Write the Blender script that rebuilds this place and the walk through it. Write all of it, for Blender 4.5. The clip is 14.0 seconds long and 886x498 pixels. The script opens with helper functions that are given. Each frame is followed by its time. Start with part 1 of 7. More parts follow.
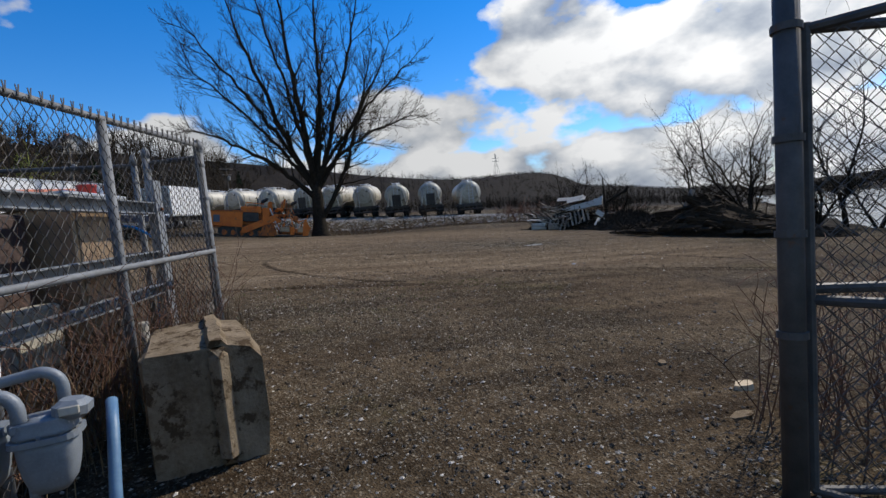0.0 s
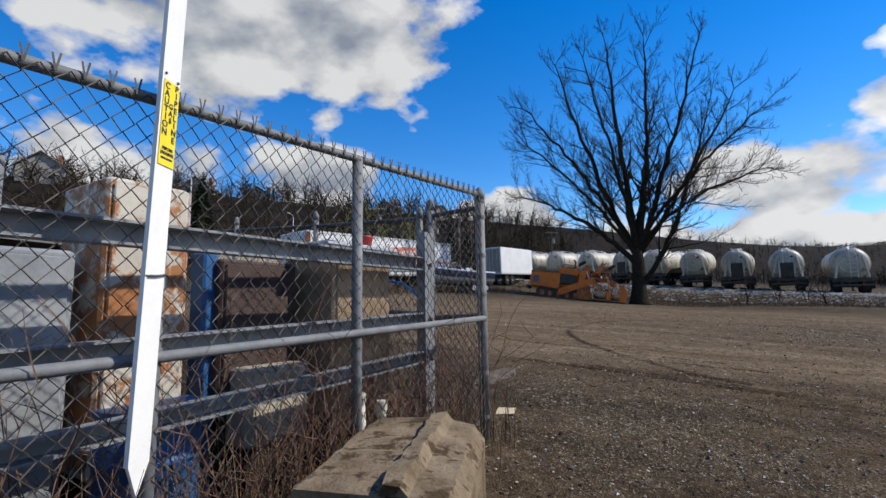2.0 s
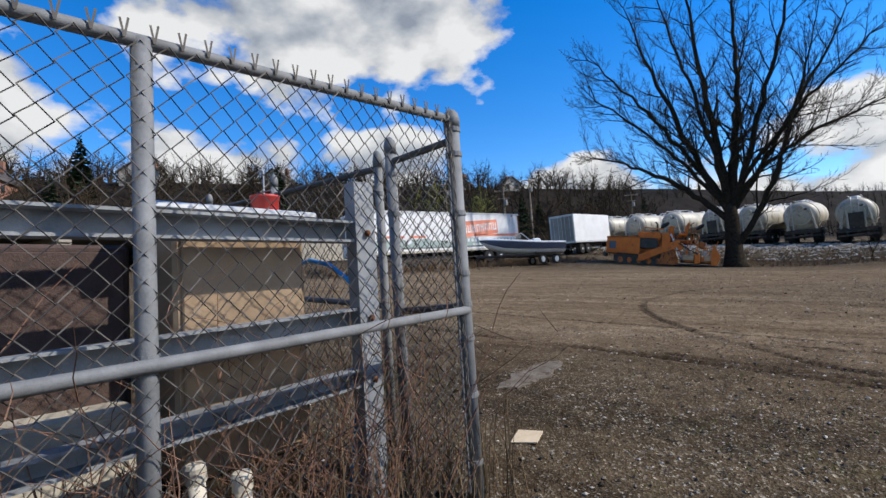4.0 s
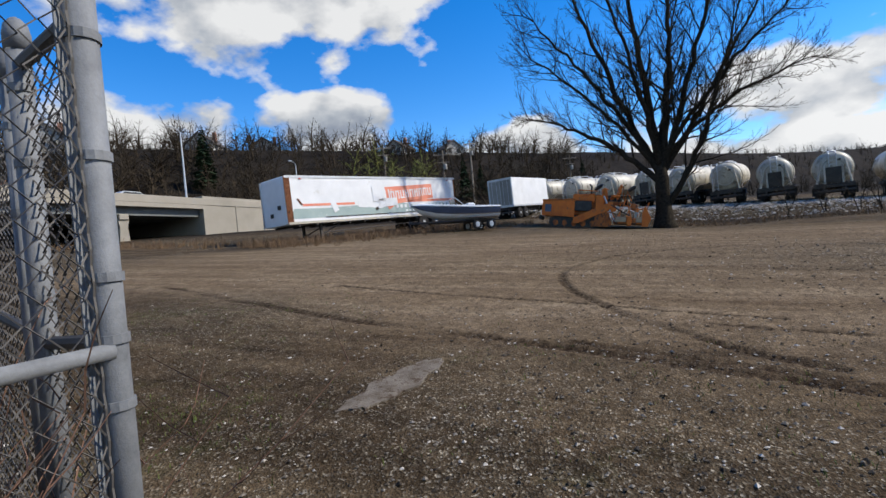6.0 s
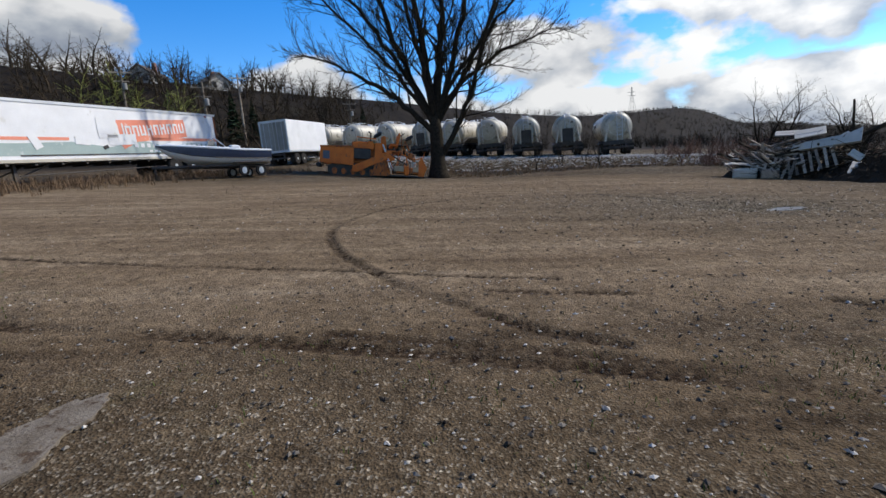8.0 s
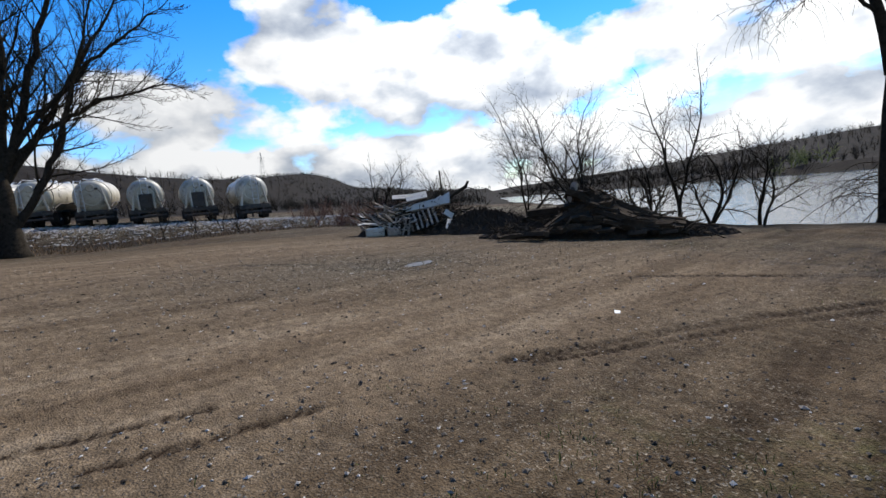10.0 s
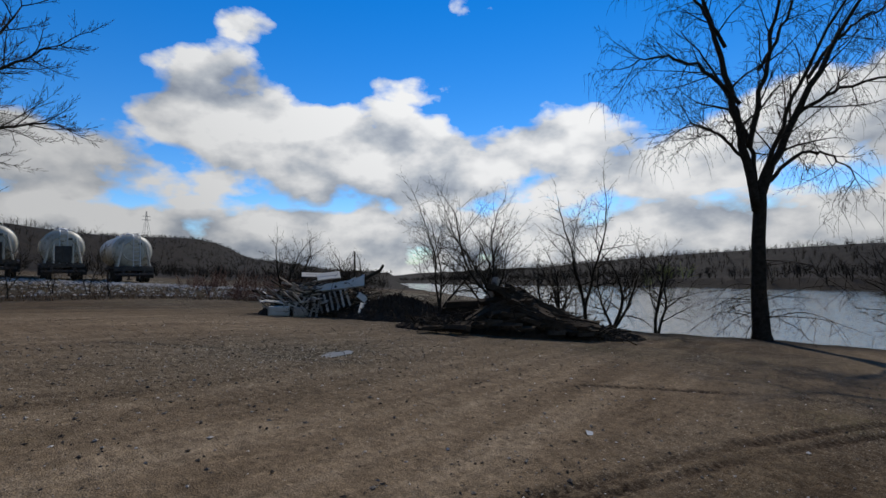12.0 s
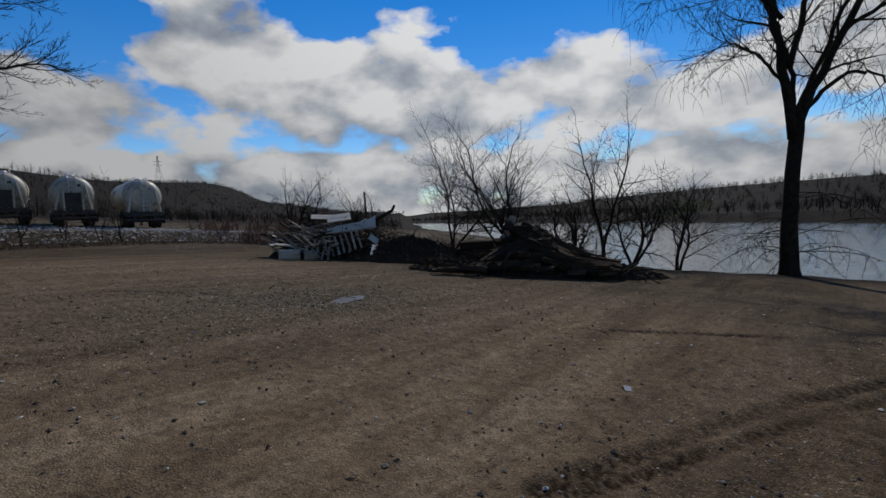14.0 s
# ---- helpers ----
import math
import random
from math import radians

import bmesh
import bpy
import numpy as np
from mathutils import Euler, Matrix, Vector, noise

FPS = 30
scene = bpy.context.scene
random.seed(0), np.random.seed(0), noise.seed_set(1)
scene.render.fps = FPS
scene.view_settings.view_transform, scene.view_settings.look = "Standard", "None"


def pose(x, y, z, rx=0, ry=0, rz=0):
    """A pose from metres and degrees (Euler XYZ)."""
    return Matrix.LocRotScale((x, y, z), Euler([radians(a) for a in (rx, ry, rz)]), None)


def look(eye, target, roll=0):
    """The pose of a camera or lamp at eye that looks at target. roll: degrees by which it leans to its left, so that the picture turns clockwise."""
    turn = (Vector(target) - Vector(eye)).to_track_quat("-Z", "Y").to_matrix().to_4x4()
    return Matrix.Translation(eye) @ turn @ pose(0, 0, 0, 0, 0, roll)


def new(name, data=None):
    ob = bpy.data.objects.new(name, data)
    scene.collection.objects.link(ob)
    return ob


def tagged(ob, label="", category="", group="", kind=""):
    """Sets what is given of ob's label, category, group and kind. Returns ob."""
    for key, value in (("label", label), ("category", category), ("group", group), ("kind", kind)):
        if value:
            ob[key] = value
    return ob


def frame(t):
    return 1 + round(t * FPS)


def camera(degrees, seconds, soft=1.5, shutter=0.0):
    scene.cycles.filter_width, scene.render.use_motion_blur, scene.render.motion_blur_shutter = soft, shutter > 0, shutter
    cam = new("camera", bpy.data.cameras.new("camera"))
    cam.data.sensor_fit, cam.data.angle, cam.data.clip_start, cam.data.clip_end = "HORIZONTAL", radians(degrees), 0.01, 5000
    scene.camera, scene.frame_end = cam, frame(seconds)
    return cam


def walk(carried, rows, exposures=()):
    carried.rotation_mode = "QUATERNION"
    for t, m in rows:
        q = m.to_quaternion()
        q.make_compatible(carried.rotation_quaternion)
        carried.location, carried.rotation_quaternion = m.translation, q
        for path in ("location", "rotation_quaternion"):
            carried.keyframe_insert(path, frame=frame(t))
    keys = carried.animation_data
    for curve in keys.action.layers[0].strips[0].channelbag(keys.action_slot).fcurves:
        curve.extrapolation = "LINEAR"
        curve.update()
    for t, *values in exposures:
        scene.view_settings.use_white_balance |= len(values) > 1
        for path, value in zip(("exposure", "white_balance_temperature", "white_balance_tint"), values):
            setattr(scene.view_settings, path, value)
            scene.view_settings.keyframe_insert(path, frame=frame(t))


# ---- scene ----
cam = camera(85.3, 14.0)
EXPOSURES = [(0.0, -0.1), (1.5, 0.0), (2.5, 0.15), (5.0, 0.3), (6.5, 0.25), (8.0, 0.2), (9.0, 0.36), (9.6, 0.35), (11.3, -0.2), (12.0, -0.45), (13.0, -0.65), (13.5, -0.78), (14.0, -0.8)]
PATH = [
    (0, (-0.006, 0.165, 1.32), (0.533, 2.088, 1.218), -6.1),
    (0.5, (0.02, 0.527, 1.368), (0.427, 2.483, 1.456), -4.8),
    (1, (0.168, 0.867, 1.38), (0.295, 2.844, 1.656), -4.5),
    (1.5, (0.26, 1.164, 1.416), (0.087, 3.122, 1.784), -5.7),
    (2, (0.199, 1.536, 1.391), (-0.498, 3.394, 1.633), -0.9),
    (2.5, (0.218, 1.888, 1.428), (-0.674, 3.663, 1.659), -4.1),
    (5, (0.311, 3.96, 1.452), (-0.705, 5.682, 1.503), -3.7),
    (5.5, (0.347, 4.3, 1.502), (-0.559, 6.083, 1.503), -4.6),
    (6, (0.448, 4.646, 1.496), (-0.356, 6.477, 1.487), -5.4),
    (6.5, (0.409, 4.998, 1.474), (-0.28, 6.874, 1.394), -4.7),
    (7, (0.431, 5.353, 1.515), (0.204, 7.333, 1.342), -5.2),
    (7.5, (0.514, 5.7, 1.539), (0.501, 7.688, 1.319), -5.7),
    (8, (0.448, 6.025, 1.505), (0.482, 8.002, 1.204), -4.9),
    (8.5, (0.428, 6.343, 1.567), (0.762, 8.288, 1.242), -5.5),
    (9, (0.56, 6.654, 1.596), (1.342, 8.467, 1.275), -7.3),
    (11.5, (0.836, 7.882, 1.672), (2.469, 9.035, 1.713), -3.4),
    (12, (0.892, 8.161, 1.719), (2.524, 9.31, 1.836), -1.7),
    (12.5, (1.072, 8.279, 1.724), (2.672, 9.474, 1.827), -1.0),
    (13, (1.215, 8.373, 1.73), (2.809, 9.58, 1.774), -0.9),
    (13.5, (1.337, 8.525, 1.737), (2.952, 9.705, 1.732), -0.6),
    (14, (1.417, 8.583, 1.722), (3.012, 9.781, 1.591), -2.8),
]
walk(cam, [(t, look(eye, target, roll)) for t, eye, target, roll in PATH], EXPOSURES)

# ---------------------------------------------------------------- light
SUN_AZ, SUN_EL = 67.0, 42.0        # degrees to the right of +y, above the horizon
sun_dir = Vector((math.sin(radians(SUN_AZ)) * math.cos(radians(SUN_EL)), math.cos(radians(SUN_AZ)) * math.cos(radians(SUN_EL)), math.sin(radians(SUN_EL))))
sun_data = bpy.data.lights.new("sun", "SUN")
sun_data.energy, sun_data.angle, sun_data.color = 4.7, radians(0.6), (1.0, 0.93, 0.82)
sun = new("sun", sun_data)
sun.matrix_world = look(sun_dir * 100, (0, 0, 0))


def nd(nt, kind, **kw):
    n = nt.nodes.new(kind)
    for k, v in kw.items():
        if k == "op":
            n.operation = v
        elif k == "inputs":
            for i, val in v.items():
                n.inputs[i].default_value = val
        elif k == "blend":
            n.data_type, n.blend_type = "RGBA", v
    return n


def ramp(nt, src, stops):
    r = nt.nodes.new("ShaderNodeValToRGB")
    e = r.color_ramp.elements
    while len(e) < len(stops):
        e.new(0.5)
    for el, (p, c) in zip(e, stops):
        el.position, el.color = p, (c, c, c, 1) if isinstance(c, (int, float)) else (*c, 1)
    nt.links.new(src, r.inputs[0])
    return r.outputs[0]


def mth(nt, op, a, b=0.0, clamp=False):
    m = nt.nodes.new("ShaderNodeMath")
    m.operation, m.use_clamp = op, clamp
    for i, v in enumerate((a, b)):
        if isinstance(v, (int, float)):
            m.inputs[i].default_value = v
        else:
            nt.links.new(v, m.inputs[i])
    return m.outputs[0]


def mth_scale(nt, colour, k):
    v = nt.nodes.new("ShaderNodeVectorMath")
    v.operation = "SCALE"
    v.inputs["Scale"].default_value = k
    nt.links.new(colour, v.inputs[0])
    return v.outputs[0]


# cumulus banks: azimuth right of +y, elevation, half width and half height in degrees, weight
CLOUDS = [(-42, 30, 21, 8, 1.15), (-36, 15, 8, 3.2, 1.0), (-55, 15, 10, 3.5, 0.95), (-12, 10.5, 12, 3.0, 0.9), (17, 12, 10, 4.0, 1.0), (31, 17, 8, 6.5, 1.1), (42, 14, 12, 6, 1.1),
          (55, 12, 16, 4.5, 1.05), (66, 14, 9, 4.5, 1.05), (80, 12, 14, 4.5, 1.05), (98, 13, 16, 5, 1.0), (50, 3.0, 85, 5.5, 1.12), (14, 12.5, 7, 3, 0.8), (54, 22, 8, 2.0, 0.62), (33, 27, 4, 1.6, 0.62),
          (-80, 17, 16, 7, 1.0), (-120, 24, 30, 12, 0.9), (170, 22, 40, 12, 0.9), (130, 24, 22, 10, 0.9)]


def make_world():
    w = bpy.data.worlds.new("sky")
    scene.world = w
    w.use_nodes = True
    nt = w.node_tree
    nt.nodes.clear()
    out = nt.nodes.new("ShaderNodeOutputWorld")
    bg = nt.nodes.new("ShaderNodeBackground")
    bg.inputs[1].default_value = 0.098
    sky = nt.nodes.new("ShaderNodeTexSky")
    sky.sky_type, sky.sun_disc = "NISHITA", False
    sky.sun_elevation, sky.sun_rotation = radians(SUN_EL), radians(SUN_AZ)
    sky.air_density, sky.dust_density, sky.ozone_density = 1.0, 0.0, 3.0
    hue = nt.nodes.new("ShaderNodeHueSaturation")
    hue.inputs["Saturation"].default_value, hue.inputs["Value"].default_value = 1.42, 1.75
    hue.inputs["Hue"].default_value = 0.509
    nt.links.new(sky.outputs[0], hue.inputs["Color"])
    tc = nt.nodes.new("ShaderNodeTexCoord")
    d = tc.outputs["Generated"]
    # clumpy noise, squeezed upright so that the banks lie flat
    mp = nt.nodes.new("ShaderNodeMapping")
    mp.inputs["Scale"].default_value = (1.0, 1.0, 1.7)
    nt.links.new(d, mp.inputs[0])

    def noise_at(scale, detail, rough, offset):
        m2 = nt.nodes.new("ShaderNodeMapping")
        m2.inputs["Location"].default_value = offset
        nt.links.new(mp.outputs[0], m2.inputs[0])
        n = nt.nodes.new("ShaderNodeTexNoise")
        n.inputs["Scale"].default_value, n.inputs["Detail"].default_value, n.inputs["Roughness"].default_value = scale, detail, rough
        nt.links.new(m2.outputs[0], n.inputs[0])
        return n.outputs[0]
    big = noise_at(6.5, 8, 0.50, (3.1, 0.4, 0.0))
    lit = noise_at(6.5, 8, 0.50, (3.1 + 0.03 * sun_dir.x, 0.4 + 0.03 * sun_dir.y, 0.10))
    sep = nt.nodes.new("ShaderNodeSeparateXYZ")
    nt.links.new(d, sep.inputs[0])
    azim = mth(nt, "ARCTAN2", sep.outputs[0], sep.outputs[1])
    elev = mth(nt, "ARCSINE", sep.outputs[2])
    total = None
    for az, el, hw, hh, wt in CLOUDS:
        da = mth(nt, "DIVIDE", mth(nt, "SUBTRACT", azim, radians(az)), radians(hw))
        de = mth(nt, "DIVIDE", mth(nt, "SUBTRACT", elev, radians(el)), radians(hh))
        r2 = mth(nt, "ADD", mth(nt, "MULTIPLY", da, da), mth(nt, "MULTIPLY", de, de))
        g = mth(nt, "MULTIPLY", mth(nt, "SUBTRACT", 1.0, mth(nt, "MULTIPLY", r2, 0.42), True), wt)
        total = g if total is None else mth(nt, "MAXIMUM", total, g)
    dens = mth(nt, "ADD", mth(nt, "MULTIPLY", total, 0.60), mth(nt, "MULTIPLY", mth(nt, "SUBTRACT", big, 0.5), 1.35))
    dens_lit = mth(nt, "ADD", mth(nt, "MULTIPLY", total, 0.60), mth(nt, "MULTIPLY", mth(nt, "SUBTRACT", lit, 0.5), 1.35))
    cover = ramp(nt, dens, [(0.30, 0.0), (0.35, 0.45), (0.43, 1.0)])
    # the thick middles and the undersides of the clouds are grey
    shade = mth(nt, "ADD", mth(nt, "MULTIPLY", mth(nt, "SUBTRACT", dens, dens_lit), 2.0), mth(nt, "SUBTRACT", 0.98, mth(nt, "MULTIPLY", dens, 0.42)))
    cloud = ramp(nt, shade, [(0.20, (3.3, 3.8, 4.7)), (0.50, (5.4, 5.85, 6.5)), (0.74, (7.6, 7.8, 8.1)), (0.98, (9.6, 9.7, 9.8))])
    # clouds near the sun are lit through and brighter
    toward = nt.nodes.new("ShaderNodeVectorMath")
    toward.operation = "DOT_PRODUCT"
    toward.inputs[1].default_value = sun_dir
    nt.links.new(d, toward.inputs[0])
    glow = nd(nt, "ShaderNodeMix", blend="MULTIPLY")
    glow.inputs[0].default_value = 1.0
    nt.links.new(cloud, glow.inputs[6])
    nt.links.new(ramp(nt, mth(nt, "MULTIPLY", toward.outputs["Value"], 1.0, True), [(0.25, 0.56), (0.62, 0.62), (0.9, 1.0)]), glow.inputs[7])
    cloud = mth_scale(nt, glow.outputs[2], 1.28)
    mix = nd(nt, "ShaderNodeMix", blend="MIX")
    nt.links.new(cover, mix.inputs[0])
    nt.links.new(hue.outputs[0], mix.inputs[6])
    nt.links.new(cloud, mix.inputs[7])
    nt.links.new(mix.outputs[2], bg.inputs[0])
    nt.links.new(bg.outputs[0], out.inputs[0])


make_world()

# ---------------------------------------------------------------- materials


def mat(name, c1, c2, scale=3.0, rough=0.8, metal=0.0, bump=0.3, fine=60.0, c3=None, wear=0.55, coords="Object", vary=0.0):
    """Two colours by a coarse noise, a fine grain, and a third colour in worn patches."""
    m = bpy.data.materials.new(name)
    m.use_nodes = True
    nt = m.node_tree
    b = nt.nodes["Principled BSDF"]
    tc = nt.nodes.new("ShaderNodeTexCoord")
    vec = tc.outputs[coords]

    def nz(s, det, r=0.6):
        n = nt.nodes.new("ShaderNodeTexNoise")
        n.inputs["Scale"].default_value, n.inputs["Detail"].default_value, n.inputs["Roughness"].default_value = s, det, r
        nt.links.new(vec, n.inputs[0])
        return n.outputs[0]
    coarse, grain = nz(scale, 5), nz(fine, 3, 0.7)
    f = mth(nt, "ADD", mth(nt, "MULTIPLY", coarse, 0.7), mth(nt, "MULTIPLY", grain, 0.3))
    col = ramp(nt, f, [(0.32, c1), (0.66, c2)])
    if c3:
        mx = nd(nt, "ShaderNodeMix", blend="MIX")
        nt.links.new(ramp(nt, nz(scale * 1.7, 8, 0.68), [(wear, 0.0), (wear + 0.06, 1.0)]), mx.inputs[0])
        nt.links.new(col, mx.inputs[6])
        mx.inputs[7].default_value = (*c3, 1)
        col = mx.outputs[2]
    if vary:
        oi = nt.nodes.new("ShaderNodeObjectInfo")
        hs = nt.nodes.new("ShaderNodeHueSaturation")
        nt.links.new(mth(nt, "ADD", mth(nt, "MULTIPLY", oi.outputs["Random"], vary), 1 - vary / 2), hs.inputs["Value"])
        nt.links.new(col, hs.inputs["Color"])
        col = hs.outputs[0]
    nt.links.new(col, b.inputs["Base Color"])
    nt.links.new(mth(nt, "ADD", rough - 0.12, mth(nt, "MULTIPLY", grain, 0.24), True), b.inputs["Roughness"])
    b.inputs["Metallic"].default_value = metal
    if rough > 0.8:
        b.inputs["Specular IOR Level"].default_value = 0.04
    if bump:
        bp = nt.nodes.new("ShaderNodeBump")
        bp.inputs["Strength"].default_value, bp.inputs["Distance"].default_value = bump, 0.01
        nt.links.new(grain, bp.inputs["Height"])
        nt.links.new(bp.outputs[0], b.inputs["Normal"])
    return m


M = {
    "steel": mat("galvanised_steel", (0.105, 0.11, 0.115), (0.21, 0.22, 0.23), 9, 0.74, 0.15, 0.15, 90),
    "wire": mat("galvanised_wire", (0.045, 0.042, 0.038), (0.11, 0.10, 0.09), 6, 0.7, 0.3, 0.0, 90),
    "dark_steel": mat("weathered_dark_steel", (0.055, 0.055, 0.055), (0.12, 0.115, 0.11), 8, 0.65, 0.4, 0.2, 90, (0.12, 0.07, 0.045), 0.62),
    "rail": mat("galvanised_channel", (0.15, 0.16, 0.175), (0.30, 0.32, 0.34), 4, 0.62, 0.25, 0.2, 120, (0.16, 0.15, 0.14), 0.66),
    "concrete": mat("weathered_concrete", (0.105, 0.076, 0.045), (0.26, 0.205, 0.14), 5, 0.94, 0, 1.0, 38, (0.07, 0.048, 0.028), 0.53),
    "worn_patch": mat("dirt_worn_concrete", (0.085, 0.068, 0.050), (0.19, 0.165, 0.135), 6, 0.93, 0, 0.9, 50, (0.07, 0.05, 0.035), 0.52),
    "bridge": mat("bridge_concrete", (0.24, 0.22, 0.18), (0.33, 0.30, 0.25), 0.3, 0.9, 0, 0.2, 9, (0.29, 0.275, 0.24), 0.6),
    # darker concrete: the shade under the deck is put into this colour
    "bridge_shade": mat("under_bridge_shade", (0.09, 0.10, 0.10), (0.15, 0.16, 0.155), 0.6, 0.8, 0.1, 0.2, 9),
    "meter": mat("grey_meter_paint", (0.13, 0.15, 0.17), (0.22, 0.245, 0.27), 7, 0.5, 0.1, 0.15, 90, (0.42, 0.43, 0.42), 0.63),
    "pipe_blue": mat("blue_pipe", (0.06, 0.14, 0.25), (0.13, 0.23, 0.34), 9, 0.5, 0.0, 0.1, 90),
    "hose": mat("bright_blue_hose", (0.01, 0.22, 0.62), (0.02, 0.30, 0.75), 9, 0.35, 0, 0.0, 60),
    "white_plastic": mat("white_marker_plastic", (0.72, 0.72, 0.70), (0.82, 0.82, 0.80), 3, 0.4, 0, 0.05, 60, (0.62, 0.61, 0.58), 0.68),
    "yellow": mat("yellow_sticker", (0.80, 0.62, 0.01), (0.85, 0.68, 0.03), 5, 0.45, 0, 0.0, 60),
    "black": mat("black_ink", (0.012, 0.012, 0.012), (0.03, 0.03, 0.03), 5, 0.6, 0, 0.0, 60),
    "rubber": mat("worn_tyre_rubber", (0.018, 0.018, 0.018), (0.045, 0.042, 0.04), 4, 0.85, 0, 0.3, 40, (0.10, 0.085, 0.07), 0.6),
    "chassis": mat("rusty_chassis", (0.035, 0.033, 0.032), (0.085, 0.075, 0.07), 3, 0.75, 0.3, 0.3, 30, (0.13, 0.075, 0.045), 0.58),
    "trailer": mat("chalky_white_trailer_skin", (0.60, 0.61, 0.62), (0.74, 0.75, 0.76), 0.8, 0.5, 0, 0.1, 18, (0.58, 0.58, 0.56), 0.62),
    "trailer_grey": mat("grey_green_trailer_band", (0.24, 0.32, 0.31), (0.34, 0.42, 0.40), 0.8, 0.55, 0, 0.1, 18, (0.50, 0.54, 0.53), 0.6),
    "trailer_red": mat("faded_red_lettering_paint", (0.62, 0.17, 0.10), (0.72, 0.28, 0.18), 1.2, 0.55, 0, 0.05, 18, (0.70, 0.52, 0.46), 0.6),
    "rust": mat("rusty_brown_steel", (0.085, 0.034, 0.018), (0.19, 0.085, 0.045), 5, 0.85, 0.1, 0.4, 60, (0.05, 0.025, 0.018), 0.55),
    "aluminium": mat("dull_aluminium", (0.42, 0.44, 0.46), (0.58, 0.60, 0.62), 2, 0.5, 0.5, 0.1, 20),
    "tank": mat("grimy_white_tank_paint", (0.30, 0.275, 0.21), (0.54, 0.50, 0.41), 0.9, 0.5, 0, 0.15, 14, (0.20, 0.175, 0.13), 0.56),
    "orange": mat("faded_orange_machine_paint", (0.50, 0.10, 0.004), (0.68, 0.17, 0.008), 2, 0.6, 0, 0.2, 40, (0.30, 0.10, 0.03), 0.6),
    "orange_dark": mat("grimy_orange_paint", (0.26, 0.065, 0.01), (0.48, 0.13, 0.015), 3, 0.7, 0, 0.3, 40, (0.07, 0.04, 0.025), 0.52),
    "black_oil": mat("oily_black_metal", (0.015, 0.014, 0.013), (0.05, 0.045, 0.04), 4, 0.6, 0.2, 0.3, 40),
    "boat_white": mat("chalky_boat_hull", (0.55, 0.57, 0.60), (0.70, 0.72, 0.74), 1.5, 0.45, 0, 0.1, 30, (0.40, 0.42, 0.44), 0.62),
    "boat_blue": mat("faded_blue_boat_stripe", (0.022, 0.032, 0.06), (0.07, 0.09, 0.14), 1.5, 0.35, 0, 0.1, 30, (0.26, 0.30, 0.36), 0.62),
    "bark": mat("dark_ridged_bark", (0.012, 0.010, 0.007), (0.042, 0.034, 0.025), 6, 0.95, 0, 1.0, 24),
    "twig": mat("brown_twigs", (0.028, 0.021, 0.014), (0.065, 0.05, 0.034), 2, 0.9, 0, 0.0, 30),
    "twig_dark": mat("dark_riverside_twigs", (0.014, 0.011, 0.008), (0.036, 0.029, 0.021), 2, 0.9, 0, 0.0, 30),
    "dry_stalk": mat("dry_stalks", (0.09, 0.062, 0.034), (0.22, 0.16, 0.095), 2, 0.9, 0, 0.0, 30),
    "bramble": mat("red_brown_brush", (0.10, 0.055, 0.04), (0.20, 0.12, 0.085), 2, 0.9, 0, 0.0, 30),
    "dead_leaf": mat("dead_leaves", (0.10, 0.06, 0.035), (0.22, 0.15, 0.09), 3, 0.9, 0, 0.2, 30),
    "leaf_green": mat("spring_leaf_green", (0.12, 0.14, 0.02), (0.25, 0.25, 0.05), 2, 0.8, 0, 0.0, 30),
    "conifer": mat("conifer_needles", (0.015, 0.028, 0.018), (0.04, 0.06, 0.03), 2, 0.9, 0, 0.0, 30),
    "grass": mat("short_spring_grass", (0.05, 0.075, 0.018), (0.11, 0.13, 0.04), 2, 0.9, 0, 0.0, 30),
    "timber": mat("rotten_timber", (0.018, 0.013, 0.009), (0.062, 0.046, 0.031), 3, 0.95, 0, 0.8, 40, (0.12, 0.09, 0.06), 0.64, vary=0.5),
    "timber_pale": mat("weathered_boards", (0.13, 0.105, 0.08), (0.36, 0.30, 0.235), 3, 0.9, 0, 0.4, 40, (0.07, 0.055, 0.042), 0.55, vary=1.1),
    "panel_white": mat("scrap_white_panel", (0.34, 0.31, 0.25), (0.55, 0.51, 0.43), 2, 0.7, 0, 0.1, 30, (0.30, 0.28, 0.24), 0.6, vary=0.3),
    "panel_grey": mat("scrap_grey_sheet", (0.18, 0.175, 0.16), (0.32, 0.31, 0.29), 2, 0.7, 0, 0.1, 30, vary=0.3),
    "stone": mat("grey_gravel", (0.16, 0.15, 0.135), (0.42, 0.39, 0.35), 1.5, 0.9, 0, 0.4, 40),
    "ballast": mat("pale_crushed_stone", (0.24, 0.22, 0.20), (0.48, 0.45, 0.41), 1.2, 0.9, 0, 0.4, 30),
    "cardboard": mat("dry_tan_board", (0.48, 0.38, 0.25), (0.60, 0.49, 0.34), 6, 0.85, 0, 0.2, 50),
    "tan_cabinet": mat("tan_cabinet_skin", (0.26, 0.18, 0.11), (0.40, 0.29, 0.19), 3, 0.4, 0.35, 0.1, 50, (0.20, 0.12, 0.07), 0.66),
    "rusted_white": mat("rusting_white_cabinet", (0.42, 0.38, 0.31), (0.58, 0.55, 0.48), 3, 0.6, 0, 0.2, 40, (0.33, 0.13, 0.04), 0.46),
    "grey_cabinet": mat("grey_blue_cabinet", (0.17, 0.19, 0.21), (0.33, 0.35, 0.37), 3, 0.5, 0.1, 0.1, 40),
    "brown_panel": mat("dark_brown_radiator", (0.035, 0.022, 0.018), (0.09, 0.055, 0.045), 6, 0.8, 0.1, 0.5, 60),
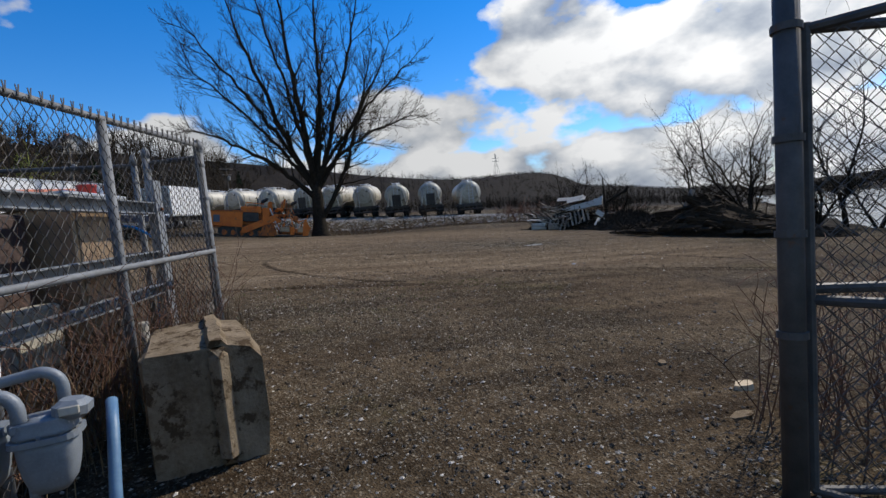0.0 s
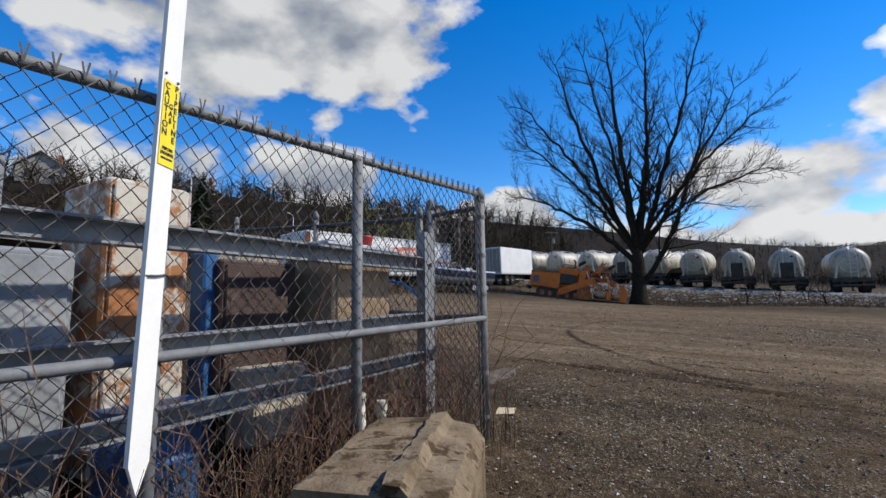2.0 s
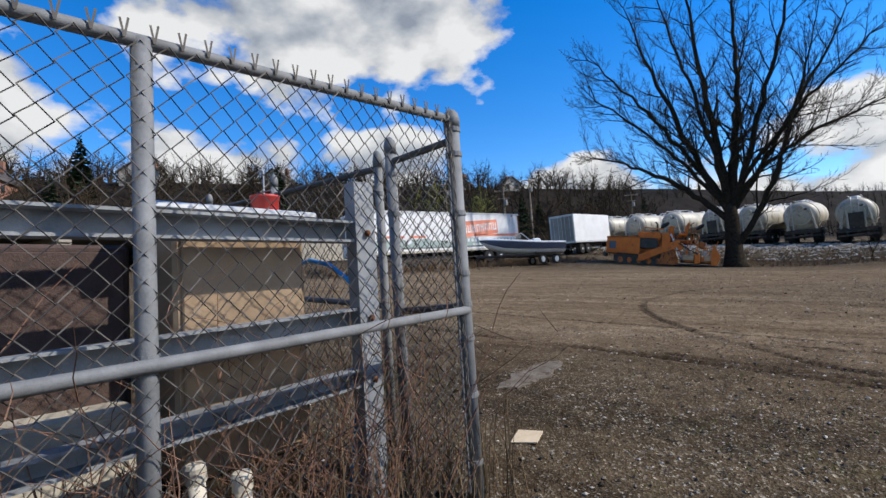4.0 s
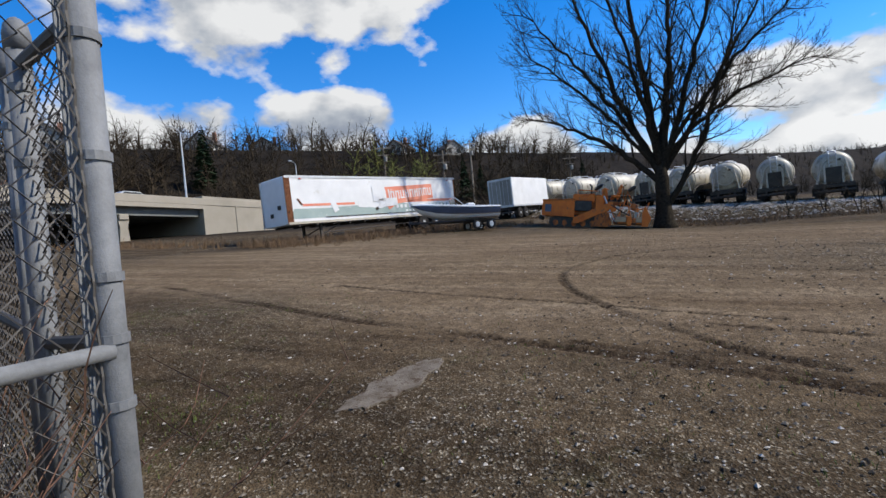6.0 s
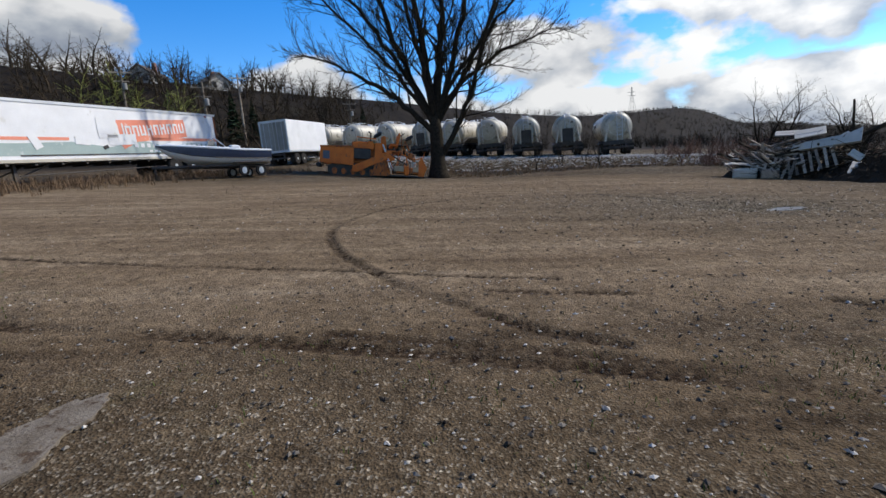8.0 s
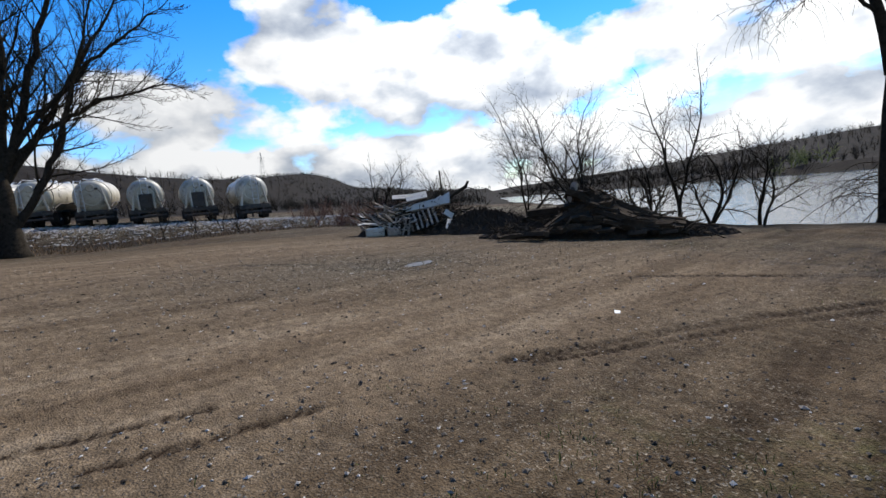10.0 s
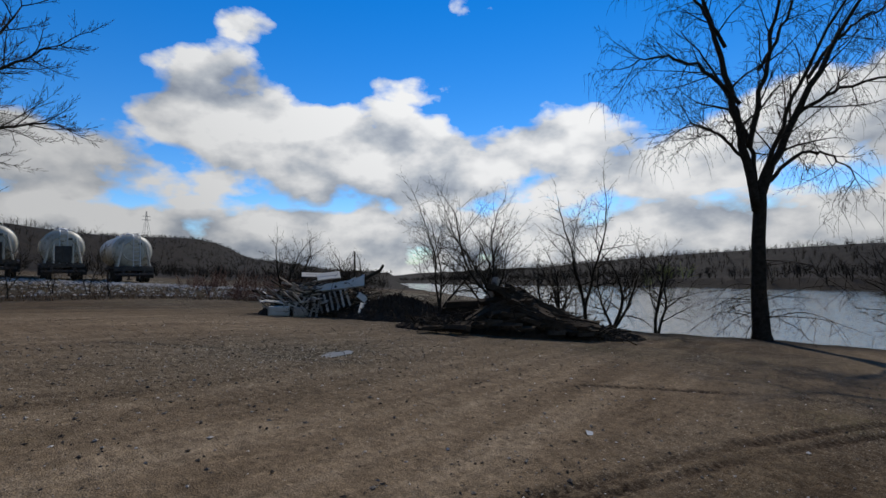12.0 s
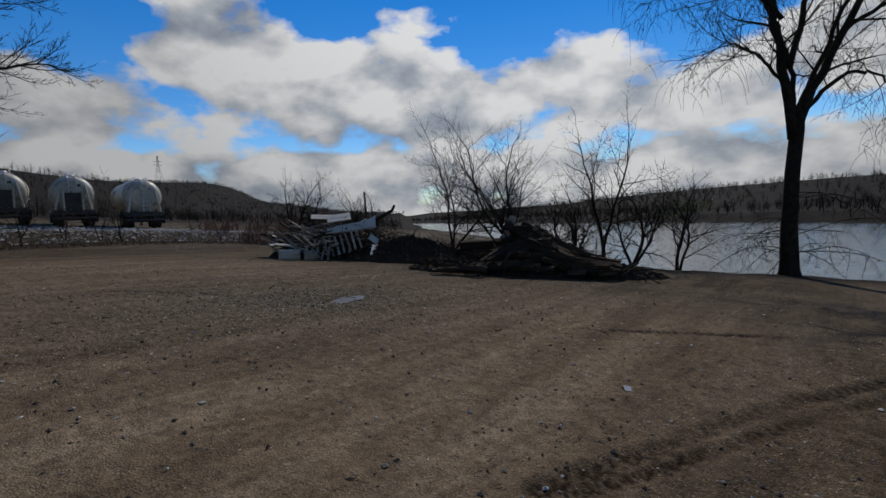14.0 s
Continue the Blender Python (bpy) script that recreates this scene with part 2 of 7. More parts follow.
    "blue_paint": mat("deep_blue_drum_paint", (0.015, 0.07, 0.20), (0.03, 0.12, 0.30), 3, 0.45, 0.1, 0.1, 40, (0.06, 0.06, 0.08), 0.64),
    "red_paint": mat("red_container_paint", (0.35, 0.02, 0.02), (0.48, 0.05, 0.04), 3, 0.5, 0, 0.1, 40),
    "siding": mat("pale_house_siding", (0.30, 0.285, 0.26), (0.46, 0.44, 0.40), 0.4, 0.8, 0, 0.1, 6, vary=0.5),
    "brick_house": mat("brick_house_wall", (0.22, 0.11, 0.08), (0.32, 0.18, 0.13), 0.4, 0.9, 0, 0.1, 6, vary=0.4),
    "roof": mat("dark_shingles", (0.06, 0.055, 0.055), (0.13, 0.12, 0.115), 0.4, 0.9, 0, 0.1, 6, vary=0.5),
    "glass": mat("dark_window_glass", (0.02, 0.025, 0.03), (0.05, 0.06, 0.07), 1, 0.12, 0, 0.0, 6),
    "mud": mat("wet_mud", (0.022, 0.016, 0.011), (0.05, 0.037, 0.026), 3, 0.9, 0, 0.6, 40),
}


def ground_material():
    m = bpy.data.materials.new("dirt_and_gravel")
    m.use_nodes = True
    nt = m.node_tree
    b = nt.nodes["Principled BSDF"]
    tc = nt.nodes.new("ShaderNodeTexCoord")
    vec = tc.outputs["Object"]

    def nz(s, det, r=0.6, stretch=None):
        v = vec
        if stretch:
            mp = nt.nodes.new("ShaderNodeMapping")
            mp.inputs["Rotation"].default_value = (0, 0, radians(stretch[2]))
            mp.inputs["Scale"].default_value = (stretch[0], stretch[1], 1)
            nt.links.new(vec, mp.inputs[0])
            v = mp.outputs[0]
        n = nt.nodes.new("ShaderNodeTexNoise")
        n.inputs["Scale"].default_value, n.inputs["Detail"].default_value, n.inputs["Roughness"].default_value = s, det, r
        nt.links.new(v, n.inputs[0])
        return n.outputs[0]

    def mixc(f, a, c):
        mx = nd(nt, "ShaderNodeMix", blend="MIX")
        nt.links.new(f, mx.inputs[0])
        for i, v in ((6, a), (7, c)):
            if isinstance(v, tuple):
                mx.inputs[i].default_value = (*v, 1)
            else:
                nt.links.new(v, mx.inputs[i])
        return mx.outputs[2]
    dirt = ramp(nt, nz(1.3, 8, 0.65), [(0.3, (0.020, 0.013, 0.008)), (0.7, (0.060, 0.041, 0.024))])
    streak = ramp(nt, nz(0.8, 7, 0.62, (0.22, 2.0, 8)), [(0.42, 0.0), (0.58, 1.0)])
    dirt = mixc(mth(nt, "MULTIPLY", streak, 0.6), dirt, (0.125, 0.092, 0.056))
    # crushed stone: cells of many greys
    vo = nt.nodes.new("ShaderNodeTexVoronoi")
    vo.inputs["Scale"].default_value = 75
    nt.links.new(vec, vo.inputs[0])
    sp = nt.nodes.new("ShaderNodeSeparateColor")
    nt.links.new(vo.outputs["Color"], sp.inputs[0])
    gravel = ramp(nt, sp.outputs[0], [(0.0, (0.018, 0.014, 0.008)), (0.6, (0.056, 0.046, 0.031)), (0.86, (0.13, 0.115, 0.085)), (1.0, (0.42, 0.39, 0.32))])
    patch = ramp(nt, nz(0.23, 7, 0.62), [(0.40, 0.0), (0.60, 1.0)])
    speck = ramp(nt, nz(34, 3, 0.6), [(0.45, 0.0), (0.62, 1.0)])
    grav_f = mth(nt, "MULTIPLY", mth(nt, "ADD", mth(nt, "MULTIPLY", patch, 0.75), 0.16), mth(nt, "ADD", mth(nt, "MULTIPLY", speck, 0.6), 0.4), True)
    col = mixc(grav_f, dirt, gravel)
    moss = mth(nt, "MULTIPLY", ramp(nt, nz(0.42, 7, 0.7), [(0.56, 0.0), (0.68, 1.0)]), ramp(nt, nz(9, 6, 0.75), [(0.42, 0.0), (0.6, 1.0)]))
    col = mixc(mth(nt, "MULTIPLY", moss, 0.45), col, (0.075, 0.085, 0.028))
    damp = ramp(nt, nz(0.55, 6, 0.6), [(0.52, 0.0), (0.7, 1.0)])
    col = mixc(mth(nt, "MULTIPLY", damp, 0.55), col, (0.026, 0.019, 0.010))
    # woods and grass litter away from the yard, by the attribute laid on the sheet
    at = nt.nodes.new("ShaderNodeAttribute")
    at.attribute_name = "cover"
    litter = ramp(nt, nz(0.11, 8, 0.7), [(0.35, (0.010, 0.009, 0.008)), (0.55, (0.021, 0.018, 0.015)), (0.75, (0.020, 0.020, 0.014))])
    ats = nt.nodes.new("ShaderNodeSeparateColor")
    nt.links.new(at.outputs["Color"], ats.inputs[0])
    col = mixc(ats.outputs[0], col, litter)
    col = mixc(ats.outputs[1], col, mixc(speck, (0.016, 0.010, 0.006), (0.036, 0.024, 0.015)))
    col = mixc(ats.outputs[2], col, gravel)
    # driven-over fine sandy soil in the middle of the yard
    sand = ramp(nt, nz(0.75, 8, 0.66, (0.2, 2.4, 6)), [(0.30, (0.092, 0.066, 0.041)), (0.52, (0.155, 0.117, 0.076)), (0.72, (0.225, 0.178, 0.122))])
    col = mixc(mth(nt, "MULTIPLY", at.outputs["Alpha"], mth(nt, "SUBTRACT", 0.9, ats.outputs[1]), True), col, sand)
    # crumbs of soil and stone: dark and light grains
    grit = nd(nt, "ShaderNodeMix", blend="MULTIPLY")
    grit.inputs[0].default_value = 1.0
    nt.links.new(col, grit.inputs[6])
    nt.links.new(ramp(nt, mth(nt, "ADD", mth(nt, "MULTIPLY", nz(55, 6, 0.75), 0.6), mth(nt, "MULTIPLY", nz(11, 6, 0.7), 0.4)), [(0.34, 0.38), (0.5, 0.92), (0.65, 1.65)]), grit.inputs[7])
    clods = nd(nt, "ShaderNodeMix", blend="MULTIPLY")
    clods.inputs[0].default_value = 1.0
    nt.links.new(grit.outputs[2], clods.inputs[6])
    nt.links.new(ramp(nt, nz(3.2, 9, 0.72), [(0.32, (0.72, 0.69, 0.67)), (0.5, (1.08, 1.04, 1.0)), (0.68, (1.32, 1.28, 1.24))]), clods.inputs[7])
    col = clods.outputs[2]
    nt.links.new(col, b.inputs["Base Color"])
    b.inputs["Roughness"].default_value = 0.95
    b.inputs["Specular IOR Level"].default_value = 0.04
    h = mth(nt, "ADD", mth(nt, "MULTIPLY", nz(26, 5, 0.7), 0.7), mth(nt, "MULTIPLY", vo.outputs["Distance"], 0.5))
    bp = nt.nodes.new("ShaderNodeBump")
    bp.inputs["Strength"].default_value, bp.inputs["Distance"].default_value = 0.8, 0.02
    nt.links.new(h, bp.inputs["Height"])
    nt.links.new(bp.outputs[0], b.inputs["Normal"])
    return m


def water_material():
    m = bpy.data.materials.new("river_water")
    m.use_nodes = True
    nt = m.node_tree
    b = nt.nodes["Principled BSDF"]
    b.inputs["Base Color"].default_value = (0.035, 0.042, 0.045, 1)
    b.inputs["Roughness"].default_value = 0.12
    tc = nt.nodes.new("ShaderNodeTexCoord")
    n = nt.nodes.new("ShaderNodeTexNoise")
    n.inputs["Scale"].default_value, n.inputs["Detail"].default_value = 1.6, 5
    nt.links.new(tc.outputs["Object"], n.inputs[0])
    bp = nt.nodes.new("ShaderNodeBump")
    bp.inputs["Strength"].default_value, bp.inputs["Distance"].default_value = 0.5, 0.12
    nt.links.new(n.outputs[0], bp.inputs["Height"])
    nt.links.new(bp.outputs[0], b.inputs["Normal"])
    return m


M["ground"], M["water"] = ground_material(), water_material()
M["puddle"] = mat("still_puddle", (0.02, 0.018, 0.015), (0.03, 0.027, 0.022), 2, 0.32, 0, 0.0, 8)

# ---------------------------------------------------------------- mesh helpers


class Shape:
    """Collects vertices and faces of one part."""

    def __init__(self):
        self.v, self.f = [], []

    def add(self, verts, faces):
        n = len(self.v)
        self.v.extend(tuple(p) for p in verts)
        self.f.extend(tuple(i + n for i in f) for f in faces)
        return self

    def box(self, c, s, m=None, bevel=0.0):
        """A box about c of size s; bevel chamfers its upright and level edges."""
        x, y, z = (a / 2 for a in s)
        if bevel <= 0:
            vs = [(i * x, j * y, k * z) for k in (-1, 1) for j in (-1, 1) for i in (-1, 1)]
            fs = [(0, 2, 3, 1), (4, 5, 7, 6), (0, 1, 5, 4), (2, 6, 7, 3), (0, 4, 6, 2), (1, 3, 7, 5)]
        else:
            b = min(bevel, x * 0.9, y * 0.9, z * 0.9)
            vs, fs = [], []
            for k, zz, inn in ((0, -z, b), (1, -z + b, 0), (2, z - b, 0), (3, z, b)):
                xx, yy = x - inn, y - inn
                vs += [(-xx + b, -yy, zz), (xx - b, -yy, zz), (xx, -yy + b, zz), (xx, yy - b, zz), (xx - b, yy, zz), (-xx + b, yy, zz), (-xx, yy - b, zz), (-xx, -yy + b, zz)]
            for k in range(3):
                for i in range(8):
                    fs.append((k * 8 + i, k * 8 + (i + 1) % 8, k * 8 + 8 + (i + 1) % 8, k * 8 + 8 + i))
            fs += [tuple(range(7, -1, -1)), tuple(range(24, 32))]
        mm = Matrix.Translation(c) @ (m if m is not None else Matrix())
        return self.add([mm @ Vector(p) for p in vs], fs)

    def tube(self, pts, r, sides=8, caps=True):
        """A tube through pts; r is one radius or one for each point."""
        pts = [Vector(p) for p in pts]
        rs = [r] * len(pts) if isinstance(r, (int, float)) else r
        vs, fs = [], []
        d0 = (pts[1] - pts[0]).normalized()
        side = d0.orthogonal().normalized()
        for i, p in enumerate(pts):
            d = (pts[min(i + 1, len(pts) - 1)] - pts[max(i - 1, 0)])
            d = d.normalized() if d.length > 1e-9 else d0
            side = side - d * side.dot(d)
            side = side.normalized() if side.length > 1e-6 else d.orthogonal().normalized()
            up = d.cross(side)
            vs += [p + (side * math.cos(a) + up * math.sin(a)) * rs[i] for a in (2 * math.pi * k / sides for k in range(sides))]
        for i in range(len(pts) - 1):
            for k in range(sides):
                a, b = i * sides + k, i * sides + (k + 1) % sides
                fs.append((a, b, b + sides, a + sides))
        if caps:
            fs += [tuple(range(sides - 1, -1, -1)), tuple(range(len(vs) - sides, len(vs)))]
        return self.add(vs, fs)

    def lathe(self, prof, sides=24, m=None):
        """Turns (radius, height) pairs about z."""
        vs, fs = [], []
        for r, h in prof:
            vs += [(r * math.cos(2 * math.pi * k / sides), r * math.sin(2 * math.pi * k / sides), h) for k in range(sides)]
        for i in range(len(prof) - 1):
            for k in range(sides):
                a, b = i * sides + k, i * sides + (k + 1) % sides
                fs.append((a, b, b + sides, a + sides))
        fs += [tuple(range(sides - 1, -1, -1)), tuple(range(len(vs) - sides, len(vs)))]
        mm = m if m is not None else Matrix()
        return self.add([mm @ Vector(p) for p in vs], fs)

    def prism(self, outline, depth, m=None):
        """An outline in x, z pushed from y = 0 to depth."""
        n = len(outline)
        vs = [(x, 0, z) for x, z in outline] + [(x, depth, z) for x, z in outline]
        fs = [tuple(range(n)), tuple(range(2 * n - 1, n - 1, -1))] + [(i, i + n, (i + 1) % n + n, (i + 1) % n) for i in range(n)]
        mm = m if m is not None else Matrix()
        return self.add([mm @ Vector(p) for p in vs], fs)

    def mesh(self, name, material, smooth=False):
        me = bpy.data.meshes.new(name)
        me.from_pydata(self.v, [], self.f)
        if smooth:
            me.polygons.foreach_set("use_smooth", [True] * len(me.polygons))
        me.materials.append(M[material])
        me.update()
        return me


def part(name, shape, material, parent=None, label="", smooth=False, kind=""):
    me = shape if isinstance(shape, bpy.types.Mesh) else shape.mesh(name, material, smooth)
    ob = new(name, me)
    if parent is not None:
        ob.parent = parent
    return tagged(ob, label, kind=kind)


def thing(name, m, label, category, group=""):
    e = new(name)
    e.matrix_basis = m
    return tagged(e, label, category, group)


def smooth(a, b, x):
    t = np.clip((x - a) / (b - a), 0, 1)
    return t * t * (3 - 2 * t)


# ---------------------------------------------------------------- lie of the land
SLOPE = (-0.0708, -0.0658, 0.0572)      # the yard falls towards the river
WATER = -3.0
BANK = (23.4, 14.6)


def bank_x(y):
    """Where the yard's edge to the river runs."""
    return np.where(y < BANK[1], BANK[0] + (BANK[1] - y) * 0.29, BANK[0] + (y - BANK[1]) * 1.1)


def far_x(y):
    return 119 + (y + 3) * 0.783 + 4 * np.sin(y * 0.03)


def wave(x, y):
    return (np.sin(x * 0.9 + 1.3 * np.sin(y * 0.7)) * np.sin(y * 0.8 + 1.1 * np.sin(x * 0.5)))


def lumps(x, y):
    """Hummocks of several sizes."""
    return (0.45 * wave(x * 0.55, y * 0.55) + 0.3 * wave(x * 1.7 + 3, y * 1.5 + 1) + 0.15 * wave(x * 4.1, y * 4.7 + 2) + 0.1 * wave(x * 9.3 + 1, y * 8.9))


def ground_z(x, y):
    x, y = np.asarray(x, float), np.asarray(y, float)
    near = SLOPE[0] + SLOPE[1] * x + SLOPE[2] * y
    dist = np.hypot(x, y)
    # the even fall of the yard eases off with distance
    plane = np.where(near > 5.5, 5.5 + (near - 5.5) * 0.15, np.where(near < -2.2, -2.2 + (near + 2.2) * 0.1, near))
    q = 0.5 * x + 0.864 * y
    plane = plane - 0.85 * np.exp(-((x - 2.0) / 7.5) ** 2 - ((y - 39.5) / 8.0) ** 2)
    plane = plane + 0.5 * smooth(40.2, 42.6, q) * smooth(-30, -12, x)
    land = plane + 0.025 * lumps(x, y) * smooth(60, 20, dist)
    # hillside with houses beyond the road, far ridges up the valley
    side = -0.78 * x + 0.62 * y
    land = land + 22 * smooth(64, 125, side) * smooth(-80, 0, y + 60)
    far = smooth(170, 620, dist)
    az = np.arctan2(x, y)
    ridge = 26 + 6 * np.sin(az * 5 + 0.6) + 4 * np.sin(az * 13 + 1.0)
    land = land + ridge * smooth(220, 760, dist) * np.where(x < bank_x(y), 1, 0)
    edge = bank_x(y) + 0.5 * np.sin(y * 0.9) + 0.25 * np.sin(y * 2.3) - x      # metres inland from the river's edge
    bed = WATER - 1.2
    land = np.where(edge < 3.5, bed + (land - bed) * smooth(-4.2, 1.2, edge), land)
    across = x - far_x(y)
    hill = WATER - 1.0 + 3.2 * smooth(-2, 7, across) + (10 + 3 * np.sin(y * 0.011 + 1)) * smooth(25, 190, across) + 8 * smooth(200, 600, across)
    return np.where(across > -3, hill, np.where(edge < -4.2, bed, land))


def gz(x, y):
    return float(ground_z(x, y))


def stand(x, y, yaw, pitch_along=True):
    """A pose on the ground at x, y with +y turned by yaw; long things follow the fall along their length."""
    d = (-math.sin(radians(yaw)), math.cos(radians(yaw)))
    k = (gz(x + 2 * d[0], y + 2 * d[1]) - gz(x - 2 * d[0], y - 2 * d[1])) / 4 if pitch_along else 0
    return Matrix.Translation((x, y, gz(x, y))) @ pose(0, 0, 0, 0, 0, yaw) @ pose(0, 0, 0, math.degrees(math.atan(k)))


TRACKS = [  # wheel ruts: points of the curve, half width, depth
    ([(3.6, 19.4), (0.82, 17.7), (-0.38, 16.56), (-1.03, 14.92), (-1.16, 13.67), (-0.81, 12.16), (-0.24, 10.97), (0.19, 10.28), (0.76, 9.64), (1.11, 9.24), (1.6, 8.95)], 0.085, 0.022),
    ([(-9.0, 11.6), (-3.4, 9.75), (-1.7, 9.38), (-0.72, 9.13), (0.21, 8.92), (1.11, 8.69), (1.82, 8.5), (2.5, 8.24)], 0.10, 0.018),
    ([(-0.31, 9.24), (0.53, 9.02), (1.46, 8.76), (2.3, 8.45)], 0.075, 0.012),
    ([(-5.0, 12.1), (-2.04, 11.34), (-0.87, 11.07), (0.18, 10.81), (1.6, 10.56)], 0.06, 0.010),
    ([(0.9, 10.2), (1.44, 10.12), (2.1, 10.03)], 0.06, 0.010),
    ([(3.7, 9.72), (4.86, 9.26), (6.15, 8.74), (7.68, 7.93), (9.4, 6.9)], 0.095, 0.020),
    ([(3.8, 9.55), (4.8, 9.08), (5.83, 8.59), (7.0, 8.0), (8.6, 7.0)], 0.075, 0.016),
    ([(8.2, 10.7), (8.67, 10.06), (9.56, 8.72), (10.15, 7.68)], 0.12, 0.010),
    ([(4.8, 18.6), (6.0, 16.9), (6.4, 15.2), (6.9, 14.1)], 0.16, 0.012),
]


def rut(gx, gy):
    """Depth of the ruts and how muddy the place is."""
    low, mud = np.zeros_like(gx), np.zeros_like(gx)
    for pts, hw, depth in TRACKS:
        px, py = [p[0] for p in pts], [p[1] for p in pts]
        inside = (gx > min(px) - 1) & (gx < max(px) + 1) & (gy > min(py) - 1) & (gy < max(py) + 1)
        if not inside.any():
            continue
        x, y = gx[inside], gy[inside]
        best = np.full_like(x, 1e9)
        along = np.zeros_like(x)
        run = 0.0
        fine = []
        for i in range(len(pts) - 1):
            p0, p1, p2, p3 = (np.array(pts[min(max(j, 0), len(pts) - 1)]) for j in (i - 1, i, i + 1, i + 2))
            for s in np.linspace(0, 1, 8, endpoint=False):
                fine.append(0.5 * (2 * p1 + (p2 - p0) * s + (2 * p0 - 5 * p1 + 4 * p2 - p3) * s * s + (3 * p1 - p0 - 3 * p2 + p3) * s ** 3))
        fine.append(np.array(pts[-1]))
        for a, b in zip(fine[:-1], fine[1:]):
            d = b - a
            ln = np.hypot(*d)
            s = np.clip(((x - a[0]) * d[0] + (y - a[1]) * d[1]) / ln ** 2, 0, 1)
            r = np.hypot(x - a[0] - s * d[0], y - a[1] - s * d[1])
            along = np.where(r < best, run + s * ln, along)
            best = np.minimum(best, r)
            run += ln
        groove = np.clip(1 - (best / hw) ** 2, 0, 1)
        lip = np.exp(-((best - hw * 1.35) / (hw * 0.4)) ** 2)
        tread = np.sign(np.sin(along * 50 + 30 * best)) * np.where(best > hw * 0.25, 1, -1)
        patchy = np.clip(0.95 + 0.35 * np.sin(along * 1.3 + depth * 90) + 0.2 * np.sin(along * 4.1), 0.35, 1)
        low[inside] += depth * patchy * (-groove * (0.88 + 0.12 * tread) + 0.4 * lip)
        mud[inside] = np.maximum(mud[inside], np.clip(1.6 - best / (hw * 0.8), 0, 1) * patchy * (0.75 + 0.25 * tread))
    return low, mud


def axis(fine0, fine1, step, out0, out1, grow=1.13):
    """Grid lines: even between fine0 and fine1, ever wider beyond."""
    mid = list(np.arange(fine0, fine1 + 1e-6, step))
    s, lo = step, []
    while (lo[-1] if lo else fine0) > out0:
        s = min(s * grow, 45)
        lo.append((lo[-1] if lo else fine0) - s)
    s, hi = step, []
    while (hi[-1] if hi else fine1) < out1:
        s = min(s * grow, 45)
        hi.append((hi[-1] if hi else fine1) + s)
    return np.array(lo[::-1] + mid + hi)


def build_ground():
    xs, ys = axis(-4.5, 8.5, 0.034, -900, 1300, 1.06), axis(2.5, 15.5, 0.034, -500, 1300, 1.06)
    gx, gy = np.meshgrid(xs, ys)
    z = ground_z(gx, gy)
    low, mud = rut(gx, gy)
    rng = np.random.RandomState(4)
    inner = smooth(40, 12, np.hypot(gx - 2, gy - 8))
    z = z + low + inner * 0.006 * rng.randn(*gx.shape)
    # the wet hollow that holds the puddle
    hollow = np.exp(-((gx - 7.3) / 1.1) ** 2 - ((gy - 15.5) / 0.6) ** 2)
    z = z - 0.07 * hollow
    nx, ny = len(xs), len(ys)
    co = np.stack([gx, gy, z], -1).reshape(-1, 3)
    i = np.arange(nx * ny).reshape(ny, nx)
    quads = np.stack([i[:-1, :-1], i[:-1, 1:], i[1:, 1:], i[1:, :-1]], -1).reshape(-1, 4)
    me = bpy.data.meshes.new("ground")
    me.vertices.add(len(co))
    me.vertices.foreach_set("co", co.ravel())
    me.loops.add(quads.size)
    me.loops.foreach_set("vertex_index", quads.ravel())
    me.polygons.add(len(quads))
    me.polygons.foreach_set("loop_start", np.arange(0, quads.size, 4))
    me.update(calc_edges=True)
    side = -0.78 * gx + 0.62 * gy
    edge = bank_x(gy) - gx
    q = 0.5 * gx + 0.864 * gy
    woods = np.clip(np.maximum.reduce([smooth(44, 60, side), smooth(5.0, 1.5, edge), smooth(36, 39, q) * smooth(43, 40, q) * 0.8, smooth(75, 110, np.hypot(gx, gy)),
                                       smooth(3.0, 1.0, np.abs(gx + 14 - (gy - 30) * 0.33)) * smooth(18, 22, gy) * smooth(44, 38, gy) * 0.8,
                                       smooth(-1.35, -1.7, gx) * smooth(5.8, 5.2, gy) * 0.7]), 0, 1)
    stones = np.clip(np.maximum(smooth(40.5, 42, q) * smooth(62, 55, q) * smooth(70, 40, np.abs(gx)), 0.9 * np.exp(-((gx - 6.5) / 5.5) ** 2 - ((gy - 16) / 3.5) ** 2)), 0, 1)
    wob = 0.8 * lumps(gx * 0.6, gy * 0.6)
    sandy = smooth(8.2, 11.0, gy + wob + 0.12 * gx) * smooth(30, 22, gy + wob) * smooth(-22, -12, gx) * smooth(15, 8, gx + wob) * (1 - woods) * (1 - 0.8 * stones)
    sandy = np.clip(sandy + 0.5 * (1 - woods) * smooth(3.5, 5.5, gx + wob) * smooth(9, 6, gy), 0, 1)
    col = np.stack([woods, np.clip(mud + 0.8 * hollow, 0, 1), stones * (1 - woods), sandy], -1).reshape(-1, 4)
    lay = me.color_attributes.new("cover", "FLOAT_COLOR", "POINT")
    lay.data.foreach_set("color", col.astype(np.float32).ravel())
    me.materials.append(M["ground"])
    me.polygons.foreach_set("use_smooth", [True] * len(me.polygons))
    return tagged(new("ground", me), "brown dirt and gravel yard with muddy wheel ruts sloping to the river", "ground", kind="structure")


